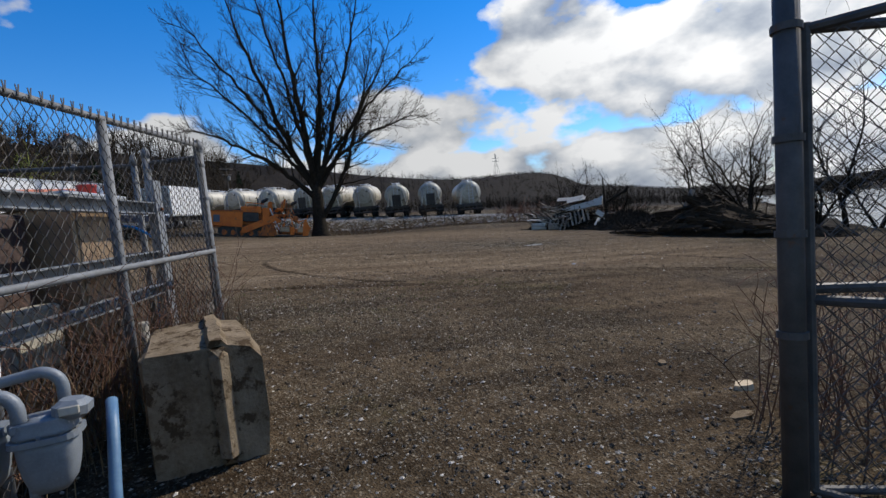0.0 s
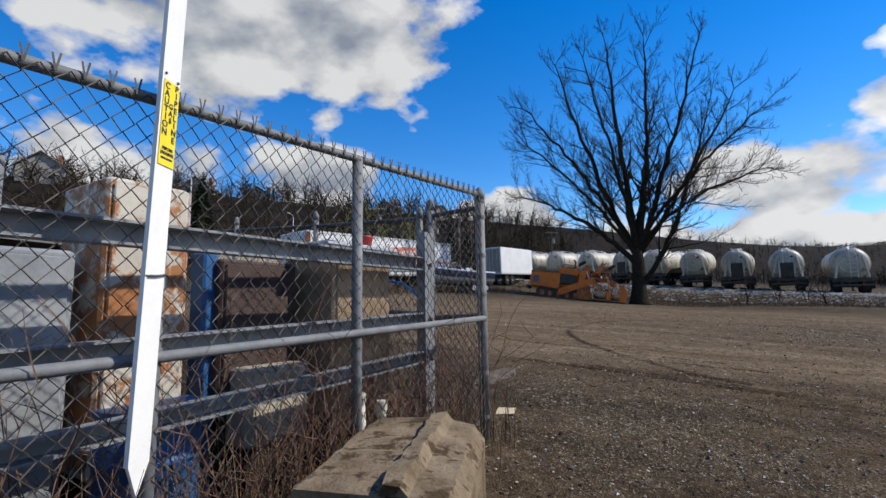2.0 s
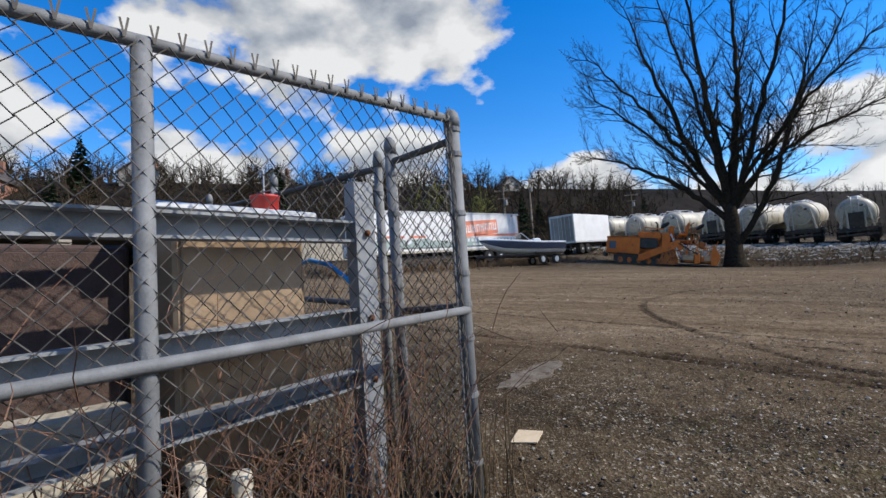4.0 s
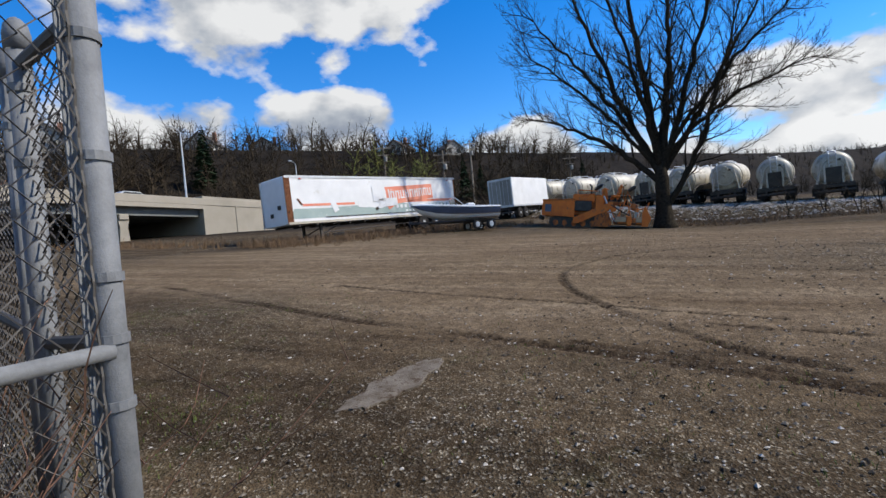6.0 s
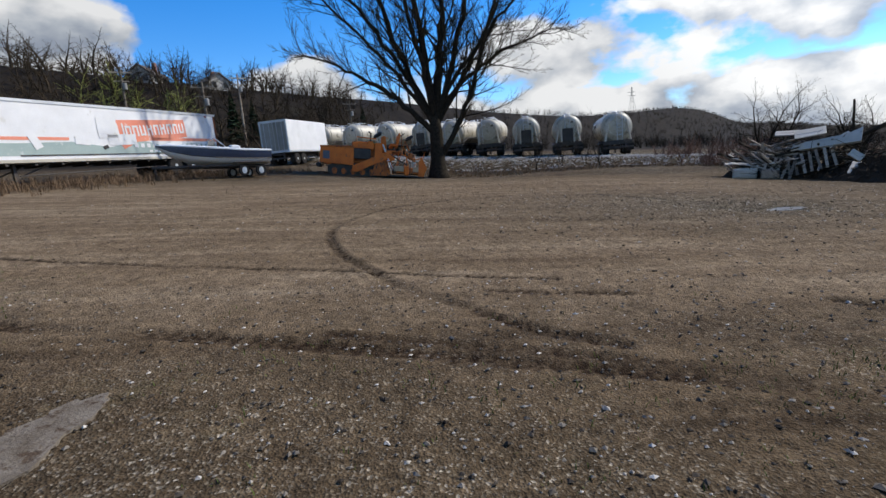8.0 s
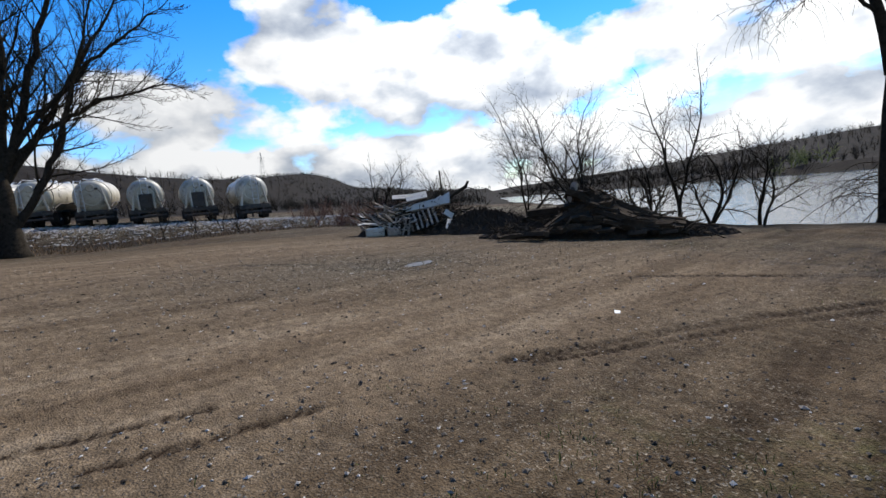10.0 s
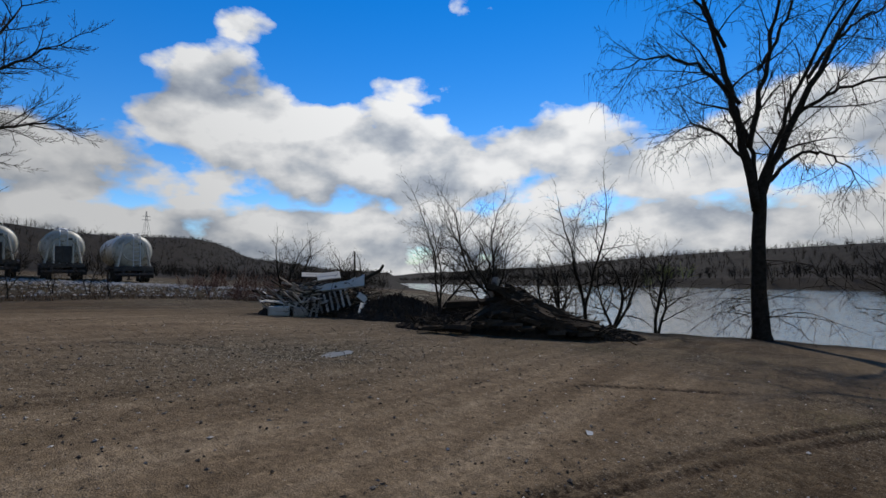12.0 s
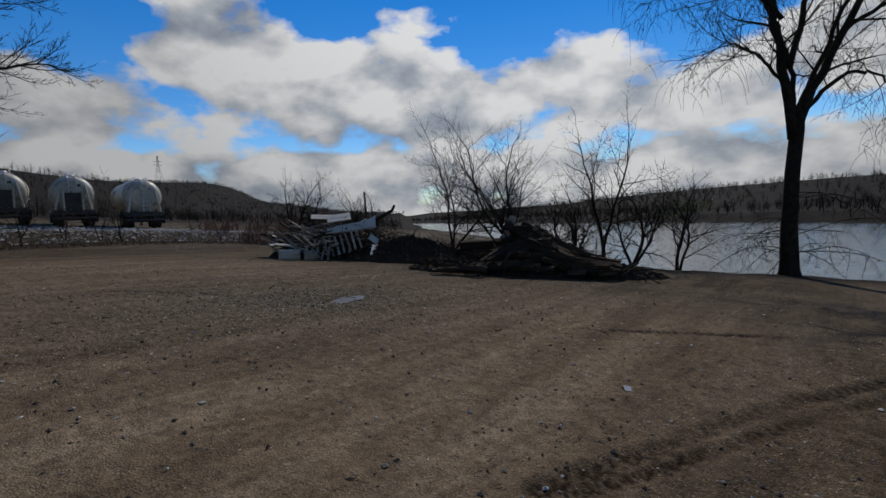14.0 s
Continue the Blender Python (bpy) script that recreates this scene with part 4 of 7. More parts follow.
def box_trailer_far(x, y):
    e = thing("box_trailer", stand(x, y, TANK_YAW), "white box trailer with grey rear doors parked beside the tanks", "trailer")
    W, L, z0, z1 = 2.6, 7.6, 1.1, 3.85
    part("body", Shape().box((0, L / 2, (z0 + z1) / 2), (W, L, z1 - z0), None, 0.04), "trailer", e)
    part("rear_frame", Shape().box((0, -0.02, z1 - 0.09), (W + 0.02, 0.1, 0.18)).box((0, -0.02, z0 + 0.07), (W + 0.02, 0.1, 0.16)).box((-W / 2 + 0.06, -0.02, (z0 + z1) / 2), (0.12, 0.1, z1 - z0)).box((W / 2 - 0.06, -0.02, (z0 + z1) / 2), (0.12, 0.1, z1 - z0)), "aluminium", e)
    for sx in (-1, 1):
        d = part("rear_door", Shape().box((sx * 0.59, -0.035, (z0 + z1) / 2), (1.14, 0.04, z1 - z0 - 0.36), None, 0.01), "panel_grey", e, "grey ribbed rear door")
        for k in (0.25, 0.75):
            part("lock_bar", Shape().tube([(sx * (0.1 + k), -0.08, z0 + 0.15), (sx * (0.1 + k), -0.08, z1 - 0.2)], 0.02, 6), "aluminium", d)
        for wy in (1.3, 2.5):
            wheel(e, sx * 1.0, wy, 0.5, 0.5)
        part("landing_leg", Shape().box((sx * 0.8, 6.2, 0.55), (0.13, 0.13, 1.1)), "chassis", e)
        part("side_rail", Shape().box((sx * (W / 2 + 0.012), L / 2, z0 + 0.07), (0.03, L, 0.14)), "aluminium", e)
    part("bumper", Shape().box((0, -0.05, 0.6), (2.2, 0.1, 0.12)).box((-0.7, 0.02, 0.85), (0.1, 0.1, 0.5)).box((0.7, 0.02, 0.85), (0.1, 0.1, 0.5)), "chassis", e)
    part("chassis_beam", Shape().box((0, 3.7, 0.98), (0.9, 7.2, 0.2)), "chassis", e)
    return e


def sign_trailer():
    """The long white semi-trailer with a painted panel on its side; its end stands at local y = 0."""
    L, W, z0, z1 = 13.4, 2.45, 0.86, 3.38
    yaw = -18.1
    d = Vector((-math.sin(radians(yaw)), math.cos(radians(yaw)), 0))
    r = Vector((d.y, -d.x, 0))
    c = Vector((-16.35, 23.95, 0)) - r * W / 2
    e = thing("semi_trailer", stand(c.x, c.y, yaw), "long white semi-trailer with faded red lettering and a grey green band", "trailer")
    body = part("body", Shape().box((0, L / 2, (z0 + z1) / 2), (W, L, z1 - z0), None, 0.05), "trailer", e)
    sx = W / 2
    # painted band with a ragged hilly top
    pts = [(0.0, z0 + 0.28), (L, z0 + 0.28), (L, z0 + 0.75), (11.2, z0 + 0.85), (9.4, z0 + 0.66), (8.0, z0 + 0.95), (6.2, z0 + 0.62), (4.4, z0 + 0.86), (2.2, z0 + 0.78), (0.4, z0 + 0.8)]
    m = Matrix.Translation((sx + 0.006, 0, 0)) @ pose(0, 0, 0, 0, 0, 90)
    part("painted_band", Shape().prism(pts, 0.006, m), "trailer_grey", body)
    part("red_stripe", Shape().box((sx + 0.005, 10.9, z0 + 1.02), (0.006, 4.6, 0.16)), "trailer_red", body)
    part("red_stripe", Shape().box((sx + 0.005, 2.6, z0 + 0.98), (0.006, 3.4, 0.13)), "trailer_red", body)
    # tilted pennant in faded red with pale worn letter shapes
    tm = Matrix.Translation((sx + 0.008, 8.6, z0 + 1.42)) @ pose(0, 0, 0, 4, 0, 0) @ pose(0, 0, 0, 0, 0, 90)
    part("sign_panel", Shape().prism([(-2.45, 0.62), (2.35, 0.52), (2.35, -0.42), (-0.9, -0.48), (-1.75, -0.78)], 0.006), "trailer_red", body, "tilted faded red name panel").matrix_local = tm
    rng = random.Random(3)
    for k in range(10):
        xx = -1.72 + 0.42 * k
        h = 0.78 if k == 0 else 0.52
        w = 0.15 if k == 0 else 0.115
        stroke = Shape().box((xx - w, -0.005, 0.06), (0.085, 0.006, h)).box((xx + w, -0.005, 0.06), (0.085, 0.006, h))
        stroke.box((xx, -0.005, 0.06 + rng.choice((-0.2, 0.05, 0.21))), (2 * w, 0.006, 0.09))
        part("letter_shape", stroke, "trailer", body, "pale worn letter").matrix_local = tm
    for k in range(14):
        part("caption_bar", Shape().box((sx + 0.016, 7.6 + 0.36 * k + (0.2 if k > 6 else 0), z0 + 0.70), (0.006, 0.2, 0.2)), "trailer", body)
    for k in range(9):
        part("caption_bar", Shape().box((sx + 0.016, 8.4 + 0.3 * k, z0 + 0.42), (0.006, 0.18, 0.1)), "trailer", body)
    # torn and repainted places on the skin
    for yy, zz, w, h, tilt in ((2.9, 0.86, 0.34, 0.62, 24), (6.9, 0.98, 1.5, 0.5, 2), (6.2, 1.5, 1.0, 0.9, 0), (4.9, 0.9, 0.7, 0.34, -5)):
        part("skin_patch", Shape().box((sx + 0.017, yy, z0 + zz), (0.006, w, h), pose(0, 0, 0, tilt)), "trailer", body, "bare whitish patch on the side")
    # skin is uncut: the hole's dark inside is a black block laid on it
    part("dent", Shape().box((sx + 0.02, 5.95, z0 + 0.62), (0.02, 0.26, 0.16), pose(0, 0, 0, 20), 0.01), "black_oil", body, "black block standing for the shade in a skin hole")
    part("lower_crease", Shape().box((sx + 0.02, 6.0, z0 + 0.30), (0.03, 7.5, 0.035)), "chassis", body)
    # rusted corner post and end wall
    part("corner_post", Shape().box((sx + 0.004, 0.12, (z0 + z1) / 2), (0.03, 0.34, z1 - z0 - 0.06)), "rust", e, "rusty brown corner post")
    part("corner_post", Shape().box((-sx, -0.01, (z0 + z1) / 2), (0.1, 0.04, z1 - z0 - 0.06)), "aluminium", e)
    for zz, n in ((z0 + 0.07, "bottom_rail"), (z1 - 0.05, "top_rail")):
        part(n, Shape().box((sx + 0.012, L / 2, zz), (0.03, L, 0.12)), "panel_white" if zz < 2 else "aluminium", e)
    part("rust_streak", Shape().box((sx + 0.006, L - 0.12, (z0 + z1) / 2), (0.01, 0.14, z1 - z0 - 0.2)), "rust", body)
    for yy in (0.9, 12.6):
        part("marker_lamp", Shape().box((sx + 0.02, yy, z1 - 0.16), (0.05, 0.16, 0.07), None, 0.015), "red_paint", e)
    part("scar", Shape().box((sx + 0.012, 0.75, z0 + 1.15), (0.012, 0.10, 0.42), pose(0, 0, 0, 35)), "rust", body)
    for px, pz in ((-0.3, z0 + 0.6), (0.5, z0 + 0.95)):
        part("end_fitting", Shape().box((px, -0.03, pz), (0.3, 0.05, 0.22), None, 0.02), "black_oil", e)
    for k in range(12):
        part("floor_beam", Shape().box((0, 0.6 + k * 1.08, z0 - 0.06), (W - 0.05, 0.1, 0.1)), "chassis", e)
    for sxx in (-0.85, 0.85):
        part("landing_leg", Shape().box((sxx, 2.1, z0 / 2 - 0.1), (0.13, 0.13, z0 + 0.2)).box((sxx, 2.1, -0.12), (0.32, 0.32, 0.06)), "chassis", e)
        part("leg_brace", Shape().tube([(sxx, 2.1, 0.25), (sxx, 3.5, z0 - 0.05)], 0.035, 5), "chassis", e)
        for wy in (9.9, 11.1):
            wheel(e, sxx * 1.12, wy, 0.48, 0.5)
    part("bogie", Shape().box((0, 10.5, 0.68), (1.1, 2.8, 0.3), None, 0.03), "chassis", e)
    part("side_skirt_bar", Shape().tube([(sx - 0.1, 2.1, 0.35), (sx - 0.1, 9.3, 0.5)], 0.03, 5), "chassis", e)
    return e


def boat():
    """An old runabout on a tandem boat trailer; the bow points to local -y."""
    e = thing("boat", stand(-10.0, 30.9, -52) @ Matrix.Diagonal((1, 0.98, 1.34, 1)), "old faded blue and white runabout standing on a low trailer", "boat")
    st = [(-2.75, 0.03, 1.12, 1.18), (-2.2, 0.42, 0.78, 1.17), (-1.4, 0.78, 0.55, 1.12), (-0.3, 1.0, 0.45, 1.06), (1.0, 1.05, 0.42, 1.0), (2.4, 1.0, 0.44, 0.98)]

    def skin(levels):
        s = Shape()
        for sgn in (-1, 1):
            vs = []
            for y, w, keel, deck in st:
                vs += [(sgn * w * a, y, keel + (deck - keel) * b) for a, b in levels]
            n = len(levels)
            fs = [(i * n + j, i * n + j + 1, (i + 1) * n + j + 1, (i + 1) * n + j) for i in range(len(st) - 1) for j in range(n - 1)]
            s.add(vs, fs)
        return s
    part("hull", skin([(0.0, 0.0), (0.5, 0.1), (0.86, 0.26), (0.93, 0.42)]), "boat_white", e, "chalky white hull", smooth=True)
    part("hull_stripe", skin([(0.93, 0.42), (0.99, 0.68), (1.0, 0.91)]), "boat_blue", e, "faded blue topside", smooth=True)
    part("rub_rail", skin([(1.0, 0.91), (1.025, 0.92), (1.025, 0.99), (0.96, 1.05)]), "boat_white", e)
    s = Shape()
    for sgn in (-1, 1):
        vs = []
        for y, w, keel, deck in st[:4]:
            vs += [(0, y, deck + 0.1 if y > -2.5 else deck), (sgn * w, y, deck)]
        s.add(vs, [(2 * i, 2 * i + 1, 2 * i + 3, 2 * i + 2) for i in range(3)])
    part("foredeck", s, "boat_white", e)
    part("transom", Shape().add([(0, 2.4, 0.44), (0.86, 2.4, 0.6), (1.0, 2.4, 0.98), (-1.0, 2.4, 0.98), (-0.86, 2.4, 0.6)], [(0, 1, 2, 3, 4)]), "boat_blue", e)
    part("floor_liner", Shape().box((0, 1.0, 0.72), (1.8, 2.7, 0.04)), "boat_white", e)
    part("windscreen_frame", Shape().tube([(-0.95, 0.2, 1.05), (-0.6, -0.25, 1.42), (0.6, -0.25, 1.42), (0.95, 0.2, 1.05)], 0.022, 6), "aluminium", e)
    part("spray_line", skin([(0.935, 0.40), (0.965, 0.42), (0.95, 0.46)]), "chassis", e)
    part("windscreen_pane", Shape().add([(-0.95, 0.2, 1.06), (-0.6, -0.25, 1.06), (-0.6, -0.27, 1.38), (-0.9, 0.13, 1.3), (0.6, -0.25, 1.06), (0.6, -0.27, 1.38)], [(0, 1, 2, 3), (1, 4, 5, 2)]), "glass", e, "grimy broken windscreen")
    part("seat", Shape().box((-0.45, 0.7, 0.95), (0.5, 0.5, 0.45), None, 0.06), "boat_white", e)
    part("seat", Shape().box((0.45, 0.7, 0.95), (0.5, 0.5, 0.45), None, 0.06), "boat_white", e)
    tr = part("trailer_frame", Shape().tube([(0, -3.0, 0.42), (0, -2.2, 0.42), (0.7, -0.6, 0.42), (0.8, 2.3, 0.42)], 0.05, 6).tube([(0, -2.2, 0.42), (-0.7, -0.6, 0.42), (-0.8, 2.3, 0.42)], 0.05, 6), "chassis", e)
    for sx in (-0.98, 0.98):
        for wy in (0.9, 1.75):
            w = part("trailer_wheel", Shape().lathe([(0.12, -0.09), (0.24, -0.09), (0.26, -0.05), (0.26, 0.05), (0.24, 0.09), (0.12, 0.09)], 16, Matrix.Translation((sx, wy, 0.22)) @ pose(0, 0, 0) @ Matrix.Diagonal((1, 1, 0.78, 1)) @ pose(0, 0, 0, 0, 90)), "rubber", tr)
            part("hub", Shape().lathe([(0.04, -0.10), (0.12, -0.095), (0.125, 0.095), (0.04, 0.10)], 12, Matrix.Translation((sx, wy, 0.22)) @ pose(0, 0, 0, 0, 90)), "aluminium", w)
        part("trailer_mudguard", Shape().box((sx, 1.3, 0.52), (0.26, 1.7, 0.04), None, 0.01), "chassis", tr)
    part("jockey_leg", Shape().tube([(0, -2.9, 0.0), (0, -2.9, 0.5)], 0.04, 6), "chassis", tr)
    return e


def paver():
    """An orange asphalt paver seen from its side, hopper at local x = 0, screed at x = 6.9."""
    z0 = gz(-3.2, 38.2)
    m = Matrix.Translation((-6.58, 37.84, gz(-6.58, 37.84))) @ pose(0, 0, 0, 0, 0, 6.8) @ pose(0, 0, 0, 0, math.degrees(math.atan2(gz(-6.58, 37.84) - gz(0.26, 38.65), 6.9)), 0) @ Matrix.Diagonal((1, 1, 1.22, 1))
    e = thing("asphalt_paver", m, "faded orange asphalt paver with hopper, seats and screed beside the tree", "machine")
    W = 2.5
    # hopper: open tray with flared sides
    hop = Shape()
    for y in (-0.1, W + 0.1):
        hop.prism([(0.0, 0.62), (2.15, 0.55), (2.15, 1.5), (0.05, 1.42)], 0.07, Matrix.Translation((0, y - 0.03, 0)))
    hop.box((0.04, W / 2, 0.85), (0.08, W, 0.5), pose(0, 0, 0, 0, -6)).box((1.1, W / 2, 0.7), (2.1, W, 0.06))
    part("hopper", hop, "orange", e, "orange open hopper")
    part("hopper_rim", Shape().tube([(0.02, -0.12, 1.45), (2.15, -0.12, 1.53)], 0.05, 6), "orange_dark", e)
    part("hopper_rim", Shape().tube([(0.02, W + 0.12, 1.45), (2.15, W + 0.12, 1.53)], 0.05, 6), "orange_dark", e)
    part("name_plate", Shape().box((0.42, -0.17, 1.02), (0.42, 0.012, 0.42), None), "boat_blue", e)
    part("push_roller", Shape().tube([(-0.12, 0.3, 0.5), (-0.12, W - 0.3, 0.5)], 0.13, 10), "black_oil", e)
    for y in (0.25, W - 0.25):
        tr = part("crawler_track", Shape().prism([(0.5, 0.18), (0.75, 0.0), (3.6, 0.0), (3.9, 0.22), (3.85, 0.55), (3.55, 0.7), (0.8, 0.6), (0.52, 0.45)], 0.4, Matrix.Translation((0, y - 0.2, 0))), "black_oil", e, "oily black crawler track")
        for k in range(5):
            part("track_roller", Shape().lathe([(0.17, -0.22), (0.17, 0.22)], 12, Matrix.Translation((0.95 + 0.6 * k, y, 0.22)) @ pose(0, 0, 0, 90)), "orange_dark", tr)
    part("tractor_body", Shape().box((3.05, W / 2, 1.12), (2.0, W - 0.5, 0.9), None, 0.06), "orange_dark", e)
    part("engine_hood", Shape().box((2.75, W / 2, 1.68), (1.5, W - 0.7, 0.35), None, 0.08).box((3.2, W / 2, 1.62), (0.4, W - 0.3, 0.5), None, 0.05), "orange", e)
    part("side_cover", Shape().box((2.75, 0.02, 1.58), (1.35, 0.06, 0.2)).box((3.75, 0.0, 1.25), (0.5, 0.08, 1.1), None, 0.03), "orange", e)
    for y in (-0.14, W + 0.14):
        part("tow_arm", Shape().prism([(2.1, 0.22), (2.1, 0.52), (4.35, 1.4), (4.6, 1.4), (4.6, 1.1), (2.4, 0.22)], 0.12, Matrix.Translation((0, y - 0.06, 0))), "orange", e, "orange slanting tow arm")
        part("auger_guard", Shape().prism([(3.35, 0.08), (3.55, 0.75), (4.0, 1.0), (4.35, 0.85), (4.6, 0.08)], 0.05, Matrix.Translation((0, y - 0.02, 0))), "orange_dark", e)
        part("lift_cylinder", Shape().tube([(4.0, y, 1.75), (4.55, y, 0.7)], 0.05, 8).tube([(4.55, y, 0.7), (4.8, y, 0.35)], 0.03, 6), "aluminium", e)
    part("operator_deck", Shape().box((4.5, W / 2, 1.42), (1.5, W - 0.2, 0.1), None, 0.02), "orange_dark", e)
    part("console", Shape().box((4.1, W / 2, 1.85), (0.3, 1.5, 0.75), pose(0, 0, 0, 0, -10), 0.05), "orange", e)
    for y in (0.35, W - 0.35):
        seat = part("operator_seat", Shape().box((4.75, y, 1.75), (0.55, 0.55, 0.16), None, 0.05).box((5.02, y, 2.1), (0.16, 0.55, 0.62), pose(0, 0, 0, 0, 12), 0.06), "orange", e, "orange seat pan and back")
        part("seat_post", Shape().tube([(4.75, y, 1.45), (4.75, y, 1.7)], 0.07, 8), "black_oil", seat)
    part("seat_cover", Shape().box((3.65, 0.5, 2.25), (0.6, 0.55, 0.2), pose(0, 0, 0, 0, -28), 0.09), "black_oil", e, "black folded seat")
    part("seat_cover", Shape().box((5.75, 0.5, 2.2), (0.55, 0.5, 0.2), pose(0, 0, 0, 0, -28), 0.09), "black_oil", e)
    part("steering_wheel", Shape().tube([(5.25 + 0.2 * math.cos(a), 0.9 + 0.2 * math.sin(a), 2.35 + 0.12 * math.cos(a)) for a in np.linspace(0, 6.28, 15)], 0.02, 5), "black_oil", e)
    part("steering_column", Shape().tube([(5.3, 0.9, 1.5), (5.25, 0.9, 2.35)], 0.03, 6), "orange_dark", e)
    part("exhaust_stack", Shape().tube([(3.2, 1.7, 1.8), (3.2, 1.7, 2.4), (3.05, 1.7, 2.5)], 0.06, 8), "black_oil", e)
    for rail in ([(3.9, 0.0, 1.5), (3.9, 0.0, 2.1), (4.3, 0.0, 2.1)], [(5.3, 0.0, 1.45), (5.45, 0.0, 2.0), (5.75, 0.0, 1.5)], [(5.2, 0.1, 1.3), (6.2, 0.0, 1.05), (6.6, 0.0, 1.15)], [(2.3, -0.1, 1.75), (2.35, -0.1, 2.05), (3.6, -0.1, 2.0)], [(4.9, -0.2, 0.6), (5.4, -0.1, 1.6), (6.3, 0.2, 0.8)]):
        part("guard_rail", Shape().tube(rail, 0.03, 5), "orange", e)
    # shaded gap below the hood, painted as a solid black block
    part("engine_gap", Shape().box((2.7, -0.02, 1.18), (1.1, 0.1, 0.55), None, 0.03), "black_oil", e, "black block standing for the shade in the engine opening")
    part("control_box", Shape().box((5.9, 0.15, 1.2), (0.35, 0.3, 0.35), pose(0, 0, 0, 0, 15), 0.04), "orange_dark", e)
    part("control_box", Shape().box((4.6, -0.05, 1.05), (0.4, 0.25, 0.3), pose(0, 0, 0, 0, -20), 0.04), "orange", e)
    part("hydraulic_hose", Shape().tube([(4.2, -0.1, 1.4), (4.7, -0.25, 1.15), (5.2, -0.2, 0.9), (5.6, -0.2, 0.75)], 0.03, 6), "black_oil", e)
    scr = part("screed", Shape().box((5.75, W / 2, 0.42), (1.9, W + 0.5, 0.34), None, 0.04), "orange_dark", e)
    for x0, w in ((5.0, 0.66), (6.2, 0.55)):
        part("screed_cover", Shape().box((x0 + 0.1, -0.29, 0.5), (w, 0.06, 0.28), None, 0.02), "tan_cabinet", scr, "pale worn cover plate")
    part("screed_hinge", Shape().box((5.62, -0.3, 0.42), (0.3, 0.12, 0.5), None, 0.03), "orange", scr)
    part("screed_shoe", Shape().box((5.7, W / 2, 0.12), (2.3, W + 0.6, 0.1), None, 0.02), "black_oil", scr)
    part("end_gate", Shape().prism([(6.4, 0.15), (6.75, 0.15), (6.95, 0.6), (6.55, 1.25), (6.4, 0.9)], 0.06, Matrix.Translation((0, -0.34, 0))), "orange", scr)
    for k in range(6):
        x = 4.7 + 0.36 * k
        part("crank_rod", Shape().tube([(x, -0.1 + 0.1 * (k % 2), 0.55), (x + 0.3 * ((k % 3) - 1), 0.1, 1.25 + 0.2 * (k % 2))], 0.025, 5), "orange", scr)
    part("bucket", Shape().lathe([(0.13, 0), (0.16, 0.3), (0.17, 0.31)], 14, Matrix.Translation((6.1, 0.1, 0.6))), "panel_white", scr, "white plastic pail")
    part("step", Shape().box((4.35, -0.22, 0.85), (0.5, 0.25, 0.05)), "orange_dark", e)
    part("step", Shape().box((4.35, -0.22, 0.5), (0.5, 0.25, 0.05)), "orange_dark", e)
    return e


big_tree(1.2, 41.2)
paver()
sign_trailer()
boat()
LABELS = ["grimy off-white dry bulk tank trailer parked on pale crushed stone"]
SPOTS = [(15.73, 44.77, 2), (12.32, 46.75, 0), (9.23, 48.54, 0), (6.19, 50.31, 1), (2.89, 52.22, 1), (0.07, 53.86, 0), (-3.61, 56.0, 1), (-7.38, 58.18, 1), (-10.98, 60.27, 1), (-16.4, 62.6, 1)]
for tx, ty, st in SPOTS:
    tank_trailer(tx, ty, st, LABELS[0])
box_trailer_far(-12.5, 49.1)

# ---------------------------------------------------------------- fences


def fence_x(y):
    """The near fence leans a little off the y axis."""
    return -0.938 + (y - 5.482) * 0.2114


def chain_link(name, parent, a, b, z_low, z_high, pitch=0.085, r=0.0031, material="wire", tips=False):
    """Woven wire between two plan points: zigzag wires that cross and pass one another."""
    a, b = Vector(a), Vector(b)
    run = (b - a)
    length = run.length
    d = run / length
    nrm = Vector((-d.y, d.x, 0))
    s = Shape()
    n = int(length / pitch)
    half = pitch / 2
    for k in range(n + 1):
        x0 = k * pitch
        pts = []
        f0 = min(x0 / length, 1)
        lo, hi = z_low[0] + (z_low[1] - z_low[0]) * f0, z_high[0] + (z_high[1] - z_high[0]) * f0
        m = max(int((hi - lo) / half), 1)
        for i in range(m + 1):
            x = x0 + (half if i % 2 else -half * 0.0)
            x = min(x, length)
            w = 0.004 * (1 if i % 2 else -1)
            sag = 0.006 * math.sin(k * 1.7 + i * 0.9)
            pts.append(a + d * (x + sag * 0.5) + nrm * w + Vector((0, 0, lo + i * half)) - Vector((0, 0, a.z)))
        s.tube(pts, r, 3, caps=False)
        # the other diagonal belongs to the neighbour wire
        pts = []
        for i in range(m + 1):
            x = min(x0 + (half if i % 2 else pitch), length)
            w = 0.004 * (-1 if i % 2 else 1)
            pts.append(a + d * (x + half * 0.0) + nrm * w + Vector((0, 0, lo + i * half)) - Vector((0, 0, a.z)))
        s.tube(pts, r, 3, caps=False)
        if tips:
            t = a + d * x0 + Vector((0, 0, hi - a.z))
            s.tube([t + Vector((0, 0, -0.03)), t + d * 0.012 + Vector((0, 0, 0.035))], r * 1.3, 3)
            s.tube([t + Vector((0, 0, -0.03)), t - d * 0.012 + Vector((0, 0, 0.03))], r * 1.3, 3)
    return part(name, s, material, parent, "diamond chain-link wire", kind="stuff")


